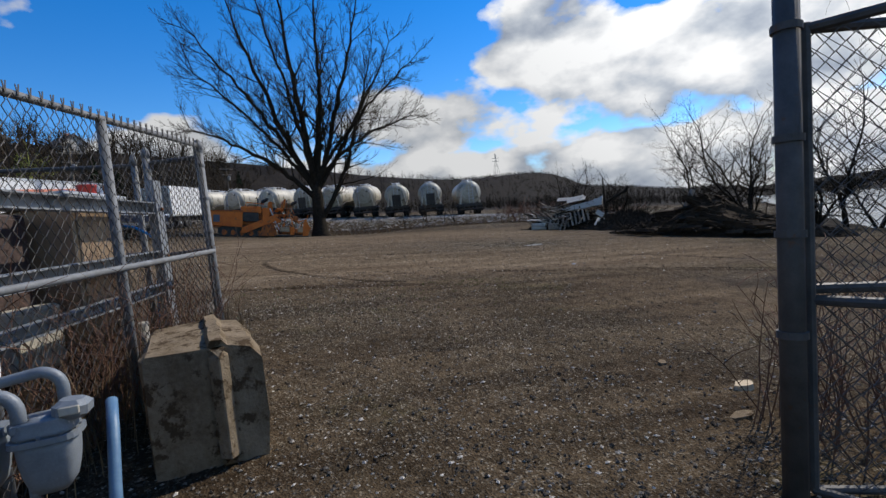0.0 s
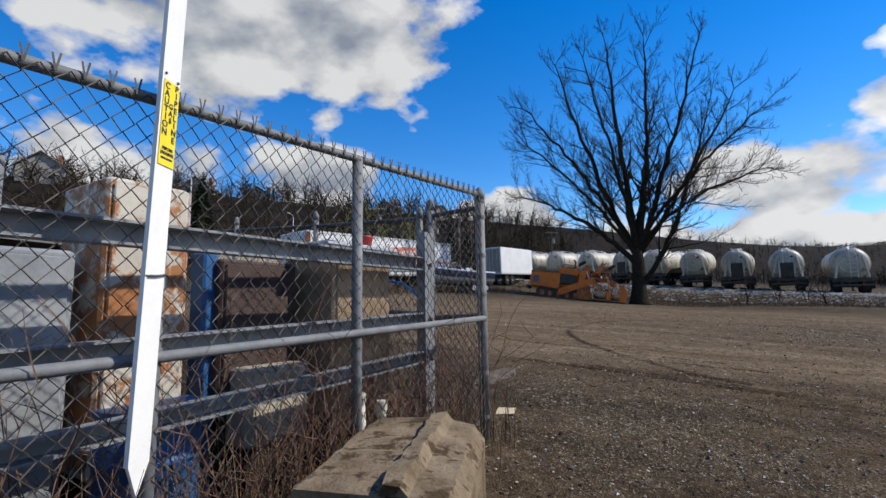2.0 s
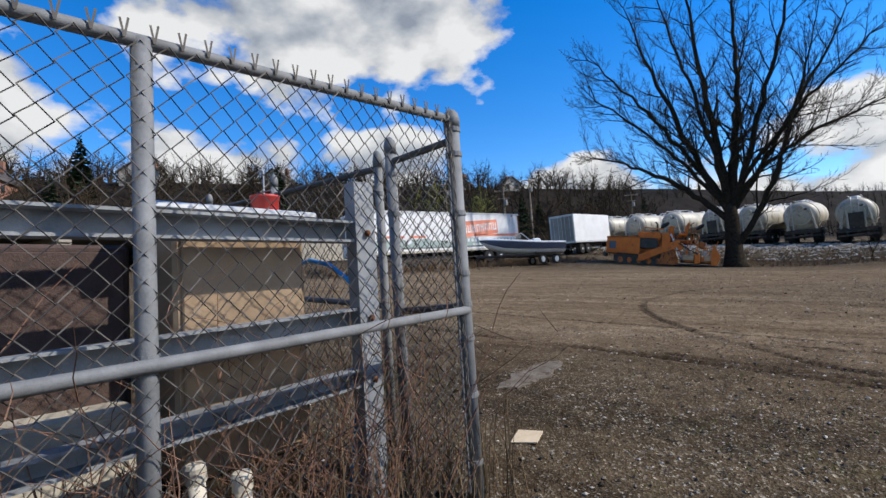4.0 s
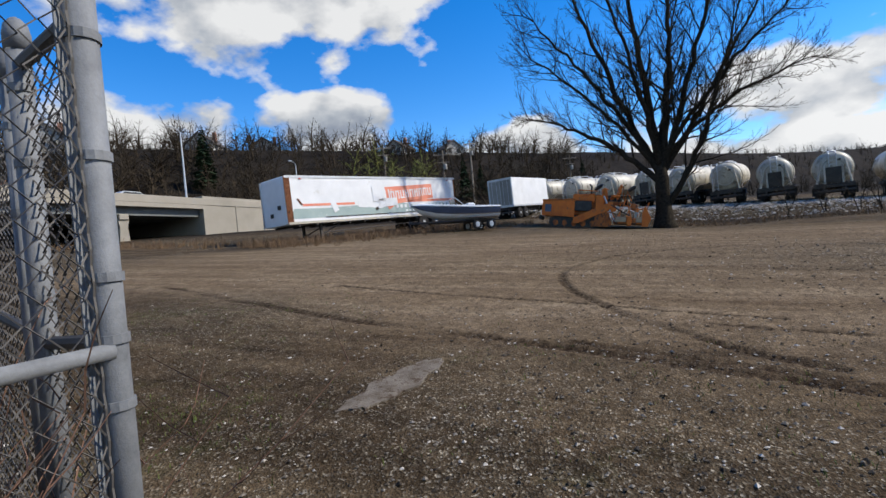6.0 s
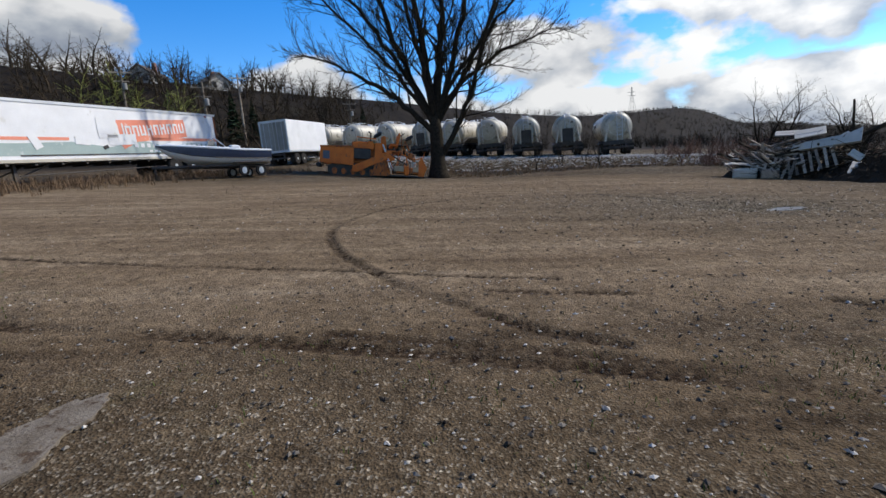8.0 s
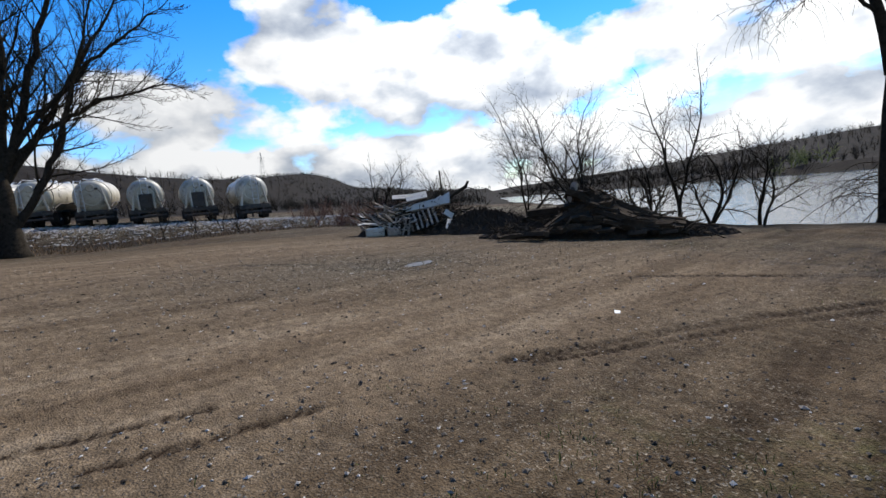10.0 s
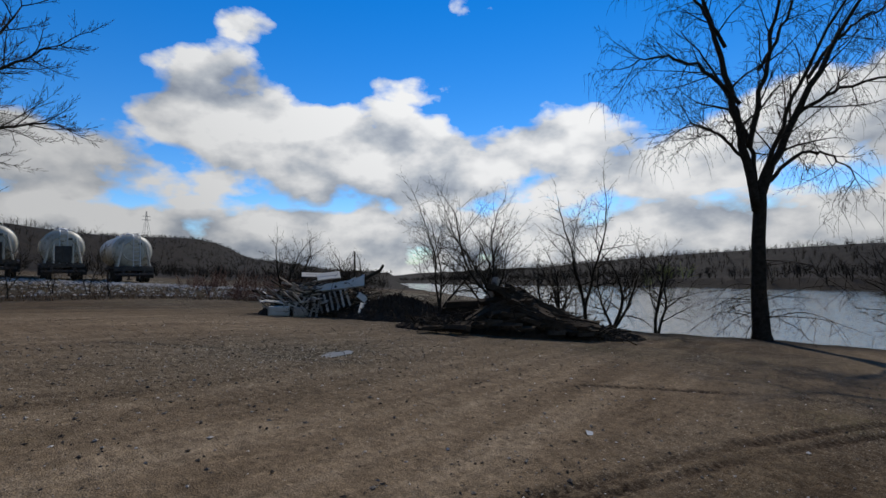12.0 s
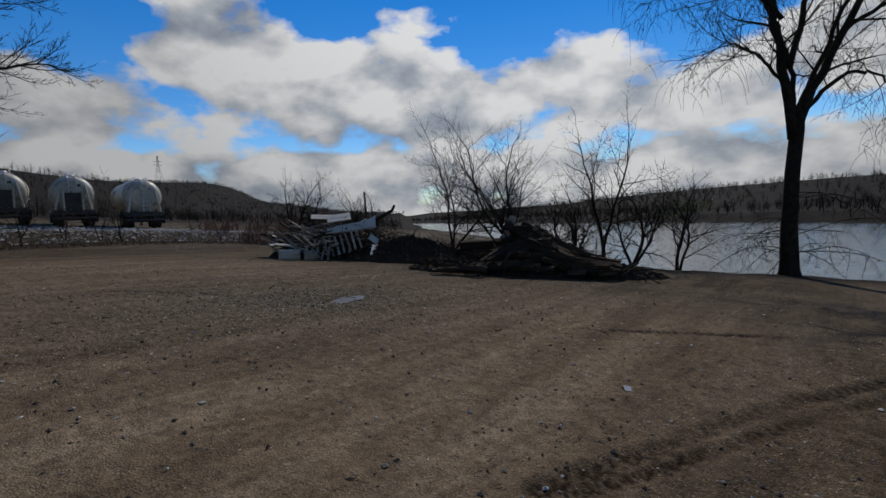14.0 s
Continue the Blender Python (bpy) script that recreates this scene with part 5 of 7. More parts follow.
def fence_post(parent, x, y, z_top, r, material="steel", cap=True, bands=()):
    zb = gz(x, y) - 0.05
    p = part("post", Shape().tube([(x, y, zb), (x, y, z_top)], r, 14), material, parent, smooth=True)
    if cap:
        part("post_cap", Shape().lathe([(r * 1.12, -0.05), (r * 1.15, 0.0), (r * 0.95, 0.035), (r * 0.5, 0.055), (0.006, 0.062)], 14, Matrix.Translation((x, y, z_top))), material, p, smooth=True)
    for z in bands:
        part("tension_band", Shape().lathe([(r * 1.02, -0.013), (r * 1.13, -0.013), (r * 1.13, 0.013), (r * 1.02, 0.013)], 14, Matrix.Translation((x, y, z))), material, p)
    return p


def near_fence():
    e = thing("chain_link_fence", Matrix(), "galvanised chain-link fence with round posts and overgrown foot", "fence")
    top = lambda y: 2.285 + (y - 3.98) * 0.052
    mid = lambda y: 1.255 + (y - 3.98) * 0.03
    fence_post(e, fence_x(5.482), 5.482, 2.36, 0.041, bands=[2.30, 2.16, 1.83, 1.50, 1.33, 1.15, 0.85, 0.5])
    for y in (3.98, 2.88, 1.25, -0.3, -1.9):
        fence_post(e, fence_x(y), y, top(y) + 0.005, 0.032, cap=False, bands=[mid(y) + 0.02])
    part("top_rail", Shape().tube([(fence_x(y), y, top(y)) for y in (5.47, 3.98, 2.8, 1.25, -0.3, -1.9)], 0.024, 10), "steel", e, smooth=True)
    part("middle_rail", Shape().tube([(fence_x(y) + 0.03, y, mid(y)) for y in (5.47, 3.98, 2.8, 1.25, -0.3, -1.9)], 0.023, 10), "steel", e, smooth=True)
    ya, yb = -1.9, 5.44
    chain_link("chain_link_mesh", e, (fence_x(ya) + 0.028, ya, 0), (fence_x(yb) + 0.028, yb, 0), (gz(-2.4, ya) + 0.03, gz(-0.95, yb) + 0.03), (top(ya) + 0.02, top(yb) + 0.02), tips=True)
    part("tension_bar", Shape().box((fence_x(5.44) - 0.0, 5.43, 1.33), (0.006, 0.018, 1.95)), "steel", e)
    return e


def gate_panel():
    """The narrow return panel beside the end post and the line of fence running back from it."""
    e = thing("chain_link_fence", Matrix(), "galvanised chain-link return fence with paired gate posts", "fence")
    a, b = (-0.96, 5.50), (-1.435, 5.576)
    fence_post(e, b[0], b[1], 2.33, 0.035, bands=[2.15, 1.9, 1.45])
    fence_post(e, -1.555, 5.60, 2.27, 0.028, bands=[2.05, 1.75])
    part("top_rail", Shape().tube([(a[0], a[1], 2.25), (b[0], b[1], 2.23)], 0.022, 8), "dark_steel", e)
    part("middle_rail", Shape().tube([(a[0], a[1], 1.32), (b[0], b[1], 1.30)], 0.022, 8), "dark_steel", e)
    chain_link("chain_link_mesh", e, (*a, 0), (*b, 0), (0.38, 0.42), (2.26, 2.24), pitch=0.07)
    line = [(-1.555, 5.60), (-3.0, 6.02), (-4.6, 6.5), (-6.2, 6.98)]
    for k, (x, y) in enumerate(line[1:]):
        fence_post(e, x, y, gz(x, y) + 1.98, 0.03)
    for dz, nm in ((1.86, "top_rail"), (0.98, "middle_rail")):
        part(nm, Shape().tube([(x, y, gz(x, y) + dz) for x, y in line], 0.022, 8), "dark_steel", e)
    chain_link("chain_link_mesh", e, (*line[0], 0), (*line[-1], 0), (gz(*line[0]) + 0.03, gz(*line[-1]) + 0.03), (gz(*line[0]) + 1.87, gz(*line[-1]) + 1.87))
    return e


def side_gate():
    """The open gate leaf by which the walker comes in; its old post leans."""
    x, y = 1.98, 1.80
    zb = gz(x, y)
    e = thing("chain_link_gate", Matrix.Translation((x, y, zb)) @ pose(0, 0, 0, 0, 3.6, 0), "open chain-link gate leaf on a heavy dark leaning post", "gate")
    p = part("post", Shape().tube([(0, 0, -0.08), (0, 0, 2.55)], 0.052, 14), "dark_steel", e, smooth=True)
    part("post_cap", Shape().lathe([(0.058, -0.05), (0.06, 0.0), (0.05, 0.035), (0.006, 0.062)], 14, Matrix.Translation((0, 0, 2.55))), "dark_steel", p)
    for z in (2.1, 1.62, 1.2, 0.75):
        part("tension_band", Shape().lathe([(0.053, -0.016), (0.062, -0.016), (0.062, 0.016), (0.053, 0.016)], 14, Matrix.Translation((0, 0, z))), "dark_steel", p)
    part("latch_post", Shape().tube([(0.085, -0.02, 0.05), (0.085, -0.02, 2.12)], 0.02, 8), "dark_steel", e)
    for d, w, mid in ((Vector((0.93, -0.37, 0)), 2.4, 0.95), (Vector((0.50, -0.866, 0)), 2.0, 0.90)):
        q, end = Vector((0.09, -0.01, 0)), Vector((0.09, -0.01, 0)) + d * w
        part("gate_rail", Shape().tube([(q.x, q.y, 2.10), (end.x, end.y, 2.10)], 0.024, 8), "dark_steel", e)
        part("gate_rail", Shape().tube([(q.x, q.y, 0.03), (end.x, end.y, 0.03)], 0.02, 8), "dark_steel", e)
        part("middle_rail", Shape().tube([(q.x, q.y, mid), (end.x, end.y, mid)], 0.024, 8), "dark_steel", e)
        part("end_post", Shape().tube([(end.x, end.y, -0.1), (end.x, end.y, 2.12)], 0.026, 8), "dark_steel", e)
        chain_link("chain_link_mesh", e, q, end, (0.08, 0.08), (2.10, 2.10), material="dark_steel")
    return e


def channel(shape, a, b, h, depth):
    """A C-shaped channel from a to b, its open side to the walker."""
    a, b = Vector(a), Vector(b)
    d = (b - a).normalized()
    n = Vector((d.y, -d.x, 0)).normalized()
    t = 0.012
    prof = [(0, -h / 2), (depth, -h / 2), (depth, -h / 2 + t), (t, -h / 2 + t), (t, h / 2 - t), (depth, h / 2 - t), (depth, h / 2), (0, h / 2)]
    vs = [p + n * u + Vector((0, 0, w)) for p in (a, b) for u, w in prof]
    k = len(prof)
    shape.add(vs, [tuple(range(k)), tuple(range(2 * k - 1, k - 1, -1))] + [(i, i + k, (i + 1) % k + k, (i + 1) % k) for i in range(k)])
    return shape


def channel_post(x, y, z0, z1):
    """An upright channel, web to the walker."""
    prof = [(0, -0.06), (0, 0.06), (-0.08, 0.06), (-0.08, 0.048), (-0.012, 0.048), (-0.012, -0.048), (-0.08, -0.048), (-0.08, -0.06)]
    c, s_ = math.cos(radians(-12)), math.sin(radians(-12))
    ring = [(x + u * c - v * s_, y + u * s_ + v * c) for u, v in prof]
    k = len(ring)
    return Shape().add([(a, b, z0) for a, b in ring] + [(a, b, z1) for a, b in ring], [tuple(range(k)), tuple(range(2 * k - 1, k - 1, -1))] + [(i, i + k, (i + 1) % k + k, (i + 1) % k) for i in range(k)])


def rack():
    """Galvanised channels on uprights that fence in the old cabinets."""
    e = thing("steel_barrier_rack", Matrix(), "galvanised steel barrier of three channel rails on bolted uprights", "barrier")
    rx = lambda y: -1.233 + (y - 5.04) * 0.2114
    for dz, h, k in ((1.735, 0.105, 0.008), (1.30, 0.115, 0.035), (1.02, 0.085, 0.045)):
        part("channel_rail", channel(Shape(), (rx(-1.5) - 0.10, -1.5, dz - k * 6.5), (rx(5.0) - 0.10, 5.0, dz), h, 0.085), "rail", e, "dull galvanised channel rail")
    for y in (5.04, 2.45, 0.2):
        zt = 1.985 + (y - 5.04) * 0.02
        zb = gz(rx(y), y) - 0.05
        u = part("upright", channel_post(rx(y), y, zb, zt), "rail", e, "galvanised channel upright with rusty bolts")
        for z in (zt - 0.26, zt - 0.68, zt - 0.98):
            part("bolt", Shape().lathe([(0.016, 0), (0.016, 0.012), (0.01, 0.018)], 8, Matrix.Translation((rx(y) + 0.006, y, z)) @ pose(0, 0, 0, 0, 90)), "rust", u)
    return e


def cabinet(name, x, y, w, d, z0, z1, material, label, doors=1, category="cabinet"):
    e = thing(name, Matrix.Translation((x, y, gz(x, y))) @ pose(0, 0, 0, 0, 0, -12), label, category)
    z0, z1 = z0 - gz(x, y), z1 - gz(x, y)
    part("body", Shape().box((0, 0, (z0 + z1) / 2), (d, w, z1 - z0), None, 0.015), material, e)
    for k in range(doors):
        ww = (w - 0.04) / doors
        part("door_panel", Shape().box((d / 2 + 0.008, -w / 2 + 0.02 + ww * (k + 0.5), (z0 + z1) / 2), (0.016, ww - 0.015, z1 - z0 - 0.06), None, 0.006), material, e)
    part("plinth", Shape().box((0, 0, z0 / 2), (d * 0.9, w * 0.92, max(z0, 0.04))), "timber", e)
    return e


near_fence()
gate_panel()
side_gate()
rack()
cabinet("tan_cabinet", -1.80, 4.63, 0.60, 0.5, 0.72, 1.745, "tan_cabinet", "tan metal cabinet with rust streaks standing behind the barrier", 1)
cabinet("white_cabinet", -2.06, 5.14, 0.20, 0.3, 0.78, 1.72, "panel_white", "narrow white metal cabinet beside the tan one", 1)
e = thing("lid_slab", Matrix.Translation((-1.80, 4.62, 1.75)) @ pose(0, 0, 0, 0, 0, -12), "dirty white slab lying on top of the tan cabinet", "slab")
part("slab", Shape().box((0, 0, 0.05), (0.52, 0.76, 0.10), None, 0.02), "panel_white", e)
part("rim", Shape().box((0.262, 0, 0.085), (0.02, 0.76, 0.03), None, 0.006), "aluminium", e)
e = thing("red_container", Matrix.Translation((-1.70, 4.82, 1.855)), "small red plastic container standing on the white slab", "container")
part("body", Shape().lathe([(0.060, 0), (0.066, 0.01), (0.07, 0.085), (0.074, 0.088), (0.074, 0.1), (0.06, 0.1)], 18), "red_paint", e, smooth=True)
part("handle", Shape().tube([(-0.07, 0, 0.09), (-0.05, 0, 0.125), (0.05, 0, 0.125), (0.07, 0, 0.09)], 0.005, 6), "steel", e)
cabinet("radiator", -2.1, 4.02, 0.56, 0.3, 0.9, 1.70, "brown_panel", "dark brown finned radiator unit behind the barrier", 1, "radiator")
cabinet("rusted_cabinet", -2.33, 3.36, 0.42, 0.5, 0.62, 2.06, "rusted_white", "white metal cabinet with rust patches behind the fence", 1)
cabinet("grey_cabinet", -2.5, 2.72, 0.72, 0.5, 0.55, 1.68, "grey_cabinet", "grey blue metal cabinet standing behind the barrier", 2)
cabinet("white_box", -1.9, 4.0, 0.45, 0.25, 0.62, 1.06, "panel_white", "white appliance shell with dark stains low behind the barrier", 1, "appliance")
cabinet("wooden_crate", -2.75, 1.95, 0.6, 0.5, 0.5, 1.5, "brown_panel", "dark wooden crate behind the barrier", 1, "crate")
e = thing("drum", Matrix.Translation((-2.0, 3.3, gz(-2.0, 3.3))) @ Matrix.Diagonal((0.9, 0.9, 0.78, 1)), "deep blue steel drum behind the barrier", "drum")
part("body", Shape().lathe([(0.24, 0), (0.25, 0.02), (0.25, 0.27), (0.262, 0.285), (0.25, 0.3), (0.25, 0.56), (0.262, 0.575), (0.25, 0.59), (0.25, 0.84), (0.24, 0.86)], 24), "blue_paint", e, smooth=True)
part("rim", Shape().lathe([(0.235, 0.85), (0.26, 0.85), (0.26, 0.885), (0.235, 0.885)], 24), "blue_paint", e)
e = thing("blue_post", Matrix.Translation((-2.12, 3.7, gz(-2.12, 3.7))), "deep blue square steel post between cabinets", "post")
part("shaft", Shape().box((0, 0, 0.72), (0.11, 0.11, 1.44), None, 0.012), "blue_paint", e)
part("foot_plate", Shape().box((0, 0, 0.01), (0.2, 0.2, 0.02)), "blue_paint", e)
e = thing("hose", Matrix(), "bright blue hose looped over the barrier rail", "hose")
part("tube", Shape().tube([(-1.86, 5.08, 1.60), (-1.62, 5.04, 1.62), (-1.45, 5.0, 1.585), (-1.34, 5.0, 1.51), (-1.27, 5.03, 1.41), (-1.33, 5.06, 1.1), (-1.36, 5.04, 0.75), (-1.4, 5.0, gz(-1.4, 5.0) + 0.02)], 0.012, 8), "hose", e, smooth=True)

# concrete block with a keyed groove
zb = gz(-0.7, 3.5) - 0.05
e = thing("concrete_block", Matrix.Translation((-0.72, 3.52, zb)) @ pose(0, 0, 0, 0, 0, 12), "weathered concrete barrier block with a cast groove", "block")
bm = bmesh.new()
W, L, Hh = 0.30, 0.55, 0.68
outline = [(-W, 0), (-W, Hh - 0.03), (-W + 0.03, Hh), (0.02, Hh), (0.04, Hh + 0.035), (0.10, Hh + 0.035), (0.13, Hh - 0.01), (W - 0.05, Hh - 0.03), (W, Hh - 0.1), (W, 0.25), (W - 0.03, 0)]
n = len(outline)
rows_ = 14
rngb = random.Random(5)
grid = []
for j in range(rows_ + 1):
    y = -L + 2 * L * j / rows_
    edge = 0.02 if j in (0, rows_) else 0
    ring_ = []
    for (x, z) in outline:
        jit = 0.008
        ring_.append(bm.verts.new((x * (1 - edge * 2) + rngb.uniform(-jit, jit), y + rngb.uniform(-jit, jit), z * (1 - edge) + rngb.uniform(-jit, jit))))
    grid.append(ring_)
for j in range(rows_):
    for i in range(n):
        bm.faces.new((grid[j][i], grid[j][(i + 1) % n], grid[j + 1][(i + 1) % n], grid[j + 1][i]))
bm.faces.new(grid[0][::-1])
bm.faces.new(grid[-1])
bmesh.ops.recalc_face_normals(bm, faces=bm.faces)
me = bpy.data.meshes.new("body")
bm.to_mesh(me)
bm.free()
me.materials.append(M["concrete"])
part("body", me, "concrete", e)
part("key", Shape().box((0.07, -L - 0.01, 0.34), (0.10, 0.13, 0.64), None, 0.045), "concrete", e, "cast vertical key on the block's end")

# gas pipeline marker
mx, my = fence_x(2.84) + 0.065, 2.84
mm = Matrix.Translation((mx, my, 0)) @ pose(0, 0, 0, 0, 0, 102) @ pose(-0.085, 0, 0, 0, 2.2, 0)
e = thing("pipeline_marker", mm, "white pipeline marker blade with yellow caution sticker tied to fence", "sign")
part("blade", Shape().prism([(-0.048, 0.87), (0, 0.76), (0.048, 0.87), (0.048, 3.35), (-0.048, 3.35)], 0.012, Matrix.Translation((0, -0.012, 0))), "white_plastic", e)
part("blade_edge", Shape().box((-0.052, -0.01, 2.1), (0.008, 0.018, 2.46)), "white_plastic", e)
st = part("sticker", Shape().box((0.002, -0.0145, 2.115), (0.082, 0.003, 0.34)), "yellow", e, "yellow caution sticker with black lettering")
part("tie", Shape().tube([(-0.055, -0.018, 1.52), (0.0, -0.022, 1.525), (0.055, -0.018, 1.535), (0.07, 0.05, 1.53)], 0.004, 5), "dark_steel", e)
for bx, bz in ((-0.032, 2.31), (0.034, 2.30)):
    part("rivet", Shape().lathe([(0.006, 0), (0.004, 0.004)], 8, Matrix.Translation((bx, -0.014, bz)) @ pose(0, 0, 0, 90)), "dark_steel", e)


def letters(text, x, z, size, parent, step=None, stretch=1.0):
    """Black letters, one below another when step is given."""
    for k, ch in enumerate(text if step else [text]):
        cu = bpy.data.curves.new("letter", "FONT")
        cu.body, cu.size, cu.align_x, cu.align_y, cu.extrude, cu.offset = ch, size, "CENTER", "CENTER", 0.0006, 0.0008
        cu.materials.append(M["black"])
        ob = new("lettering", cu)
        ob.parent = parent
        ob.matrix_local = Matrix.Translation((x, -0.0172, z - k * (step or 0))) @ pose(0, 0, 0, 90, 0, 0) @ Matrix.Diagonal((stretch, 1, 1, 1))


letters("CAUTION", -0.022, 2.262, 0.036, st, 0.031)
letters("GAS", 0.003, 2.185, 0.030, st, 0.029)
letters("PIPELINE", 0.026, 2.268, 0.034, st, 0.0305)
letters("BEFORE", 0.002, 2.012, 0.016, st)
letters("DIGGING", 0.002, 1.993, 0.016, st)
part("small_print", Shape().box((0.002, -0.0165, 1.974), (0.06, 0.001, 0.008)), "black", st)

# gas meter by the fence


def meter_case(w, d, z0, z1, pinch):
    """A cast case, rounded in plan and drawn in towards its foot."""
    vs, fs, n, rows = [], [], 20, 7
    for j in range(rows + 1):
        f = j / rows
        k = 1 - pinch * (1 - f) ** 2.2
        if j == 0:
            k *= 0.8
        for i in range(n):
            a = 6.2832 * i / n
            cx, cy = math.cos(a), math.sin(a)
            vs.append((w * k * math.copysign(abs(cx) ** 0.55, cx), d * k * math.copysign(abs(cy) ** 0.55, cy), z0 + (z1 - z0) * f))
    for j in range(rows):
        for i in range(n):
            fs.append((j * n + i, j * n + (i + 1) % n, (j + 1) * n + (i + 1) % n, (j + 1) * n + i))
    fs += [tuple(range(n - 1, -1, -1)), tuple(range(rows * n, rows * n + n))]
    return Shape().add(vs, fs)


e = thing("gas_meter", Matrix.Translation((-0.935, 2.12, gz(-0.98, 2.12) + 0.255)) @ pose(0, 0, 0, 0, 0, 6) @ Matrix.Diagonal((0.86, 0.86, 0.86, 1)), "grey gas meter with curved pipes beside the fence", "meter")
part("case", meter_case(0.10, 0.085, 0.22, 0.43, 0.36), "meter", e, "rounded grey cast meter case", smooth=True)
flange = part("flange", meter_case(0.118, 0.10, 0.425, 0.452, 0.0), "meter", e)
for k in range(10):
    a = 0.3 + 6.2832 * k / 10
    part("bolt", Shape().lathe([(0.009, 0), (0.009, 0.012), (0.005, 0.015)], 6, Matrix.Translation((0.106 * math.cos(a), 0.09 * math.sin(a), 0.45))), "steel", flange)
part("top", meter_case(0.098, 0.082, 0.45, 0.52, -0.12), "meter", e, smooth=True)
box_ = part("index_box", Shape().box((0.10, -0.02, 0.535), (0.12, 0.12, 0.075), pose(0, 0, 0, 0, 6, 0), 0.02), "meter", e, "pale grey index box")
part("index_window", Shape().box((0.105, -0.085, 0.54), (0.07, 0.012, 0.035), None, 0.004), "panel_white", box_)
part("side_case", meter_case(0.09, 0.08, 0.26, 0.46, 0.3), "meter", e, smooth=True).matrix_local = Matrix.Translation((-0.24, 0.05, 0))
part("side_top", meter_case(0.10, 0.088, 0.46, 0.50, 0.0), "meter", e).matrix_local = Matrix.Translation((-0.24, 0.05, 0))
arc = [(-0.02 + 0.075 * math.cos(a), 0.05, 0.61 + 0.075 * math.sin(a)) for a in np.linspace(0.0, 1.75, 8)]
part("inlet_pipe", Shape().tube([(0.055, 0.05, 0.5)] + arc + [(-0.2, 0.07, 0.66), (-0.44, 0.09, 0.645)], 0.023, 12), "meter", e, "curved grey inlet pipe", smooth=True)
arc = [(-0.15 + 0.08 * math.cos(a), -0.04, 0.56 + 0.08 * math.sin(a)) for a in np.linspace(0.0, 1.75, 8)]
part("inlet_pipe", Shape().tube([(-0.07, -0.04, 0.47)] + arc + [(-0.28, -0.03, 0.62), (-0.46, -0.03, 0.60)], 0.026, 12), "meter", e, smooth=True)
for ux, uy, uz in ((0.055, 0.05, 0.505), (-0.07, -0.04, 0.48), (-0.3, 0.08, 0.5)):
    part("union_nut", Shape().lathe([(0.034, 0), (0.04, 0.006), (0.04, 0.034), (0.034, 0.04)], 6, Matrix.Translation((ux, uy, uz))), "meter", e)
part("red_valve", Shape().tube([(-0.46, 0.1, 0.70), (-0.27, 0.1, 0.71)], 0.018, 8).box((-0.36, 0.1, 0.73), (0.05, 0.02, 0.03), None, 0.005), "rust", e, "rust red valve")
part("meter_stand", Shape().tube([(-0.3, 0.08, -0.34), (-0.3, 0.08, 0.5)], 0.022, 8).tube([(-0.07, -0.0, -0.34), (-0.07, 0.0, 0.3)], 0.018, 8), "meter", e)
e = thing("blue_pipe", Matrix(), "pale blue plastic riser pipe leaning by the meter", "pipe")
part("pipe", Shape().tube([(-0.80, 2.17, gz(-0.8, 2.2) - 0.05), (-0.80, 2.22, 0.45), (-0.83, 2.36, 0.66), (-0.86, 2.46, 0.74)], 0.022, 12), "pipe_blue", e, "faded blue pipe", smooth=True)
part("coupling", Shape().tube([(-0.80, 2.195, 0.30), (-0.80, 2.205, 0.36)], 0.026, 12), "pipe_blue", e, smooth=True)
for px, py, ph in ((-1.33, 4.22, 0.92), (-1.25, 4.34, 0.86)):
    e = thing("riser_pipe", Matrix.Translation((px, py, gz(px, py) - 0.05)) @ pose(0, 0, 0, 3, -2, 0), "white plastic stub pipe standing in weeds behind the fence", "pipe", "stub pipes")
    part("pipe", Shape().tube([(0, 0, 0), (0, 0, ph - gz(px, py))], 0.03, 12), "panel_white", e, smooth=True)
    part("cap", Shape().lathe([(0.036, -0.05), (0.037, 0.0), (0.03, 0.012)], 12, Matrix.Translation((0, 0, ph - gz(px, py)))), "panel_white", e)

# ---------------------------------------------------------------- debris


def beam(shape_len, w, h, rng):
    """An uneven rotten timber along x."""
    s = Shape()
    n = 5
    vs = []
    for i in range(n + 1):
        x = -shape_len / 2 + shape_len * i / n
        j = lambda: rng.uniform(-0.12, 0.12)
        vs += [(x + rng.uniform(-0.06, 0.06) * (i in (0, n)), a * w / 2 * (1 + j()), b * h / 2 * (1 + j())) for a, b in ((-1, -1), (1, -1), (1, 1), (-1, 1))]
    fs = [(4 * i + k, 4 * i + (k + 1) % 4, 4 * i + 4 + (k + 1) % 4, 4 * i + 4 + k) for i in range(n) for k in range(4)]
    return s.add(vs, fs + [(3, 2, 1, 0), (4 * n, 4 * n + 1, 4 * n + 2, 4 * n + 3)])


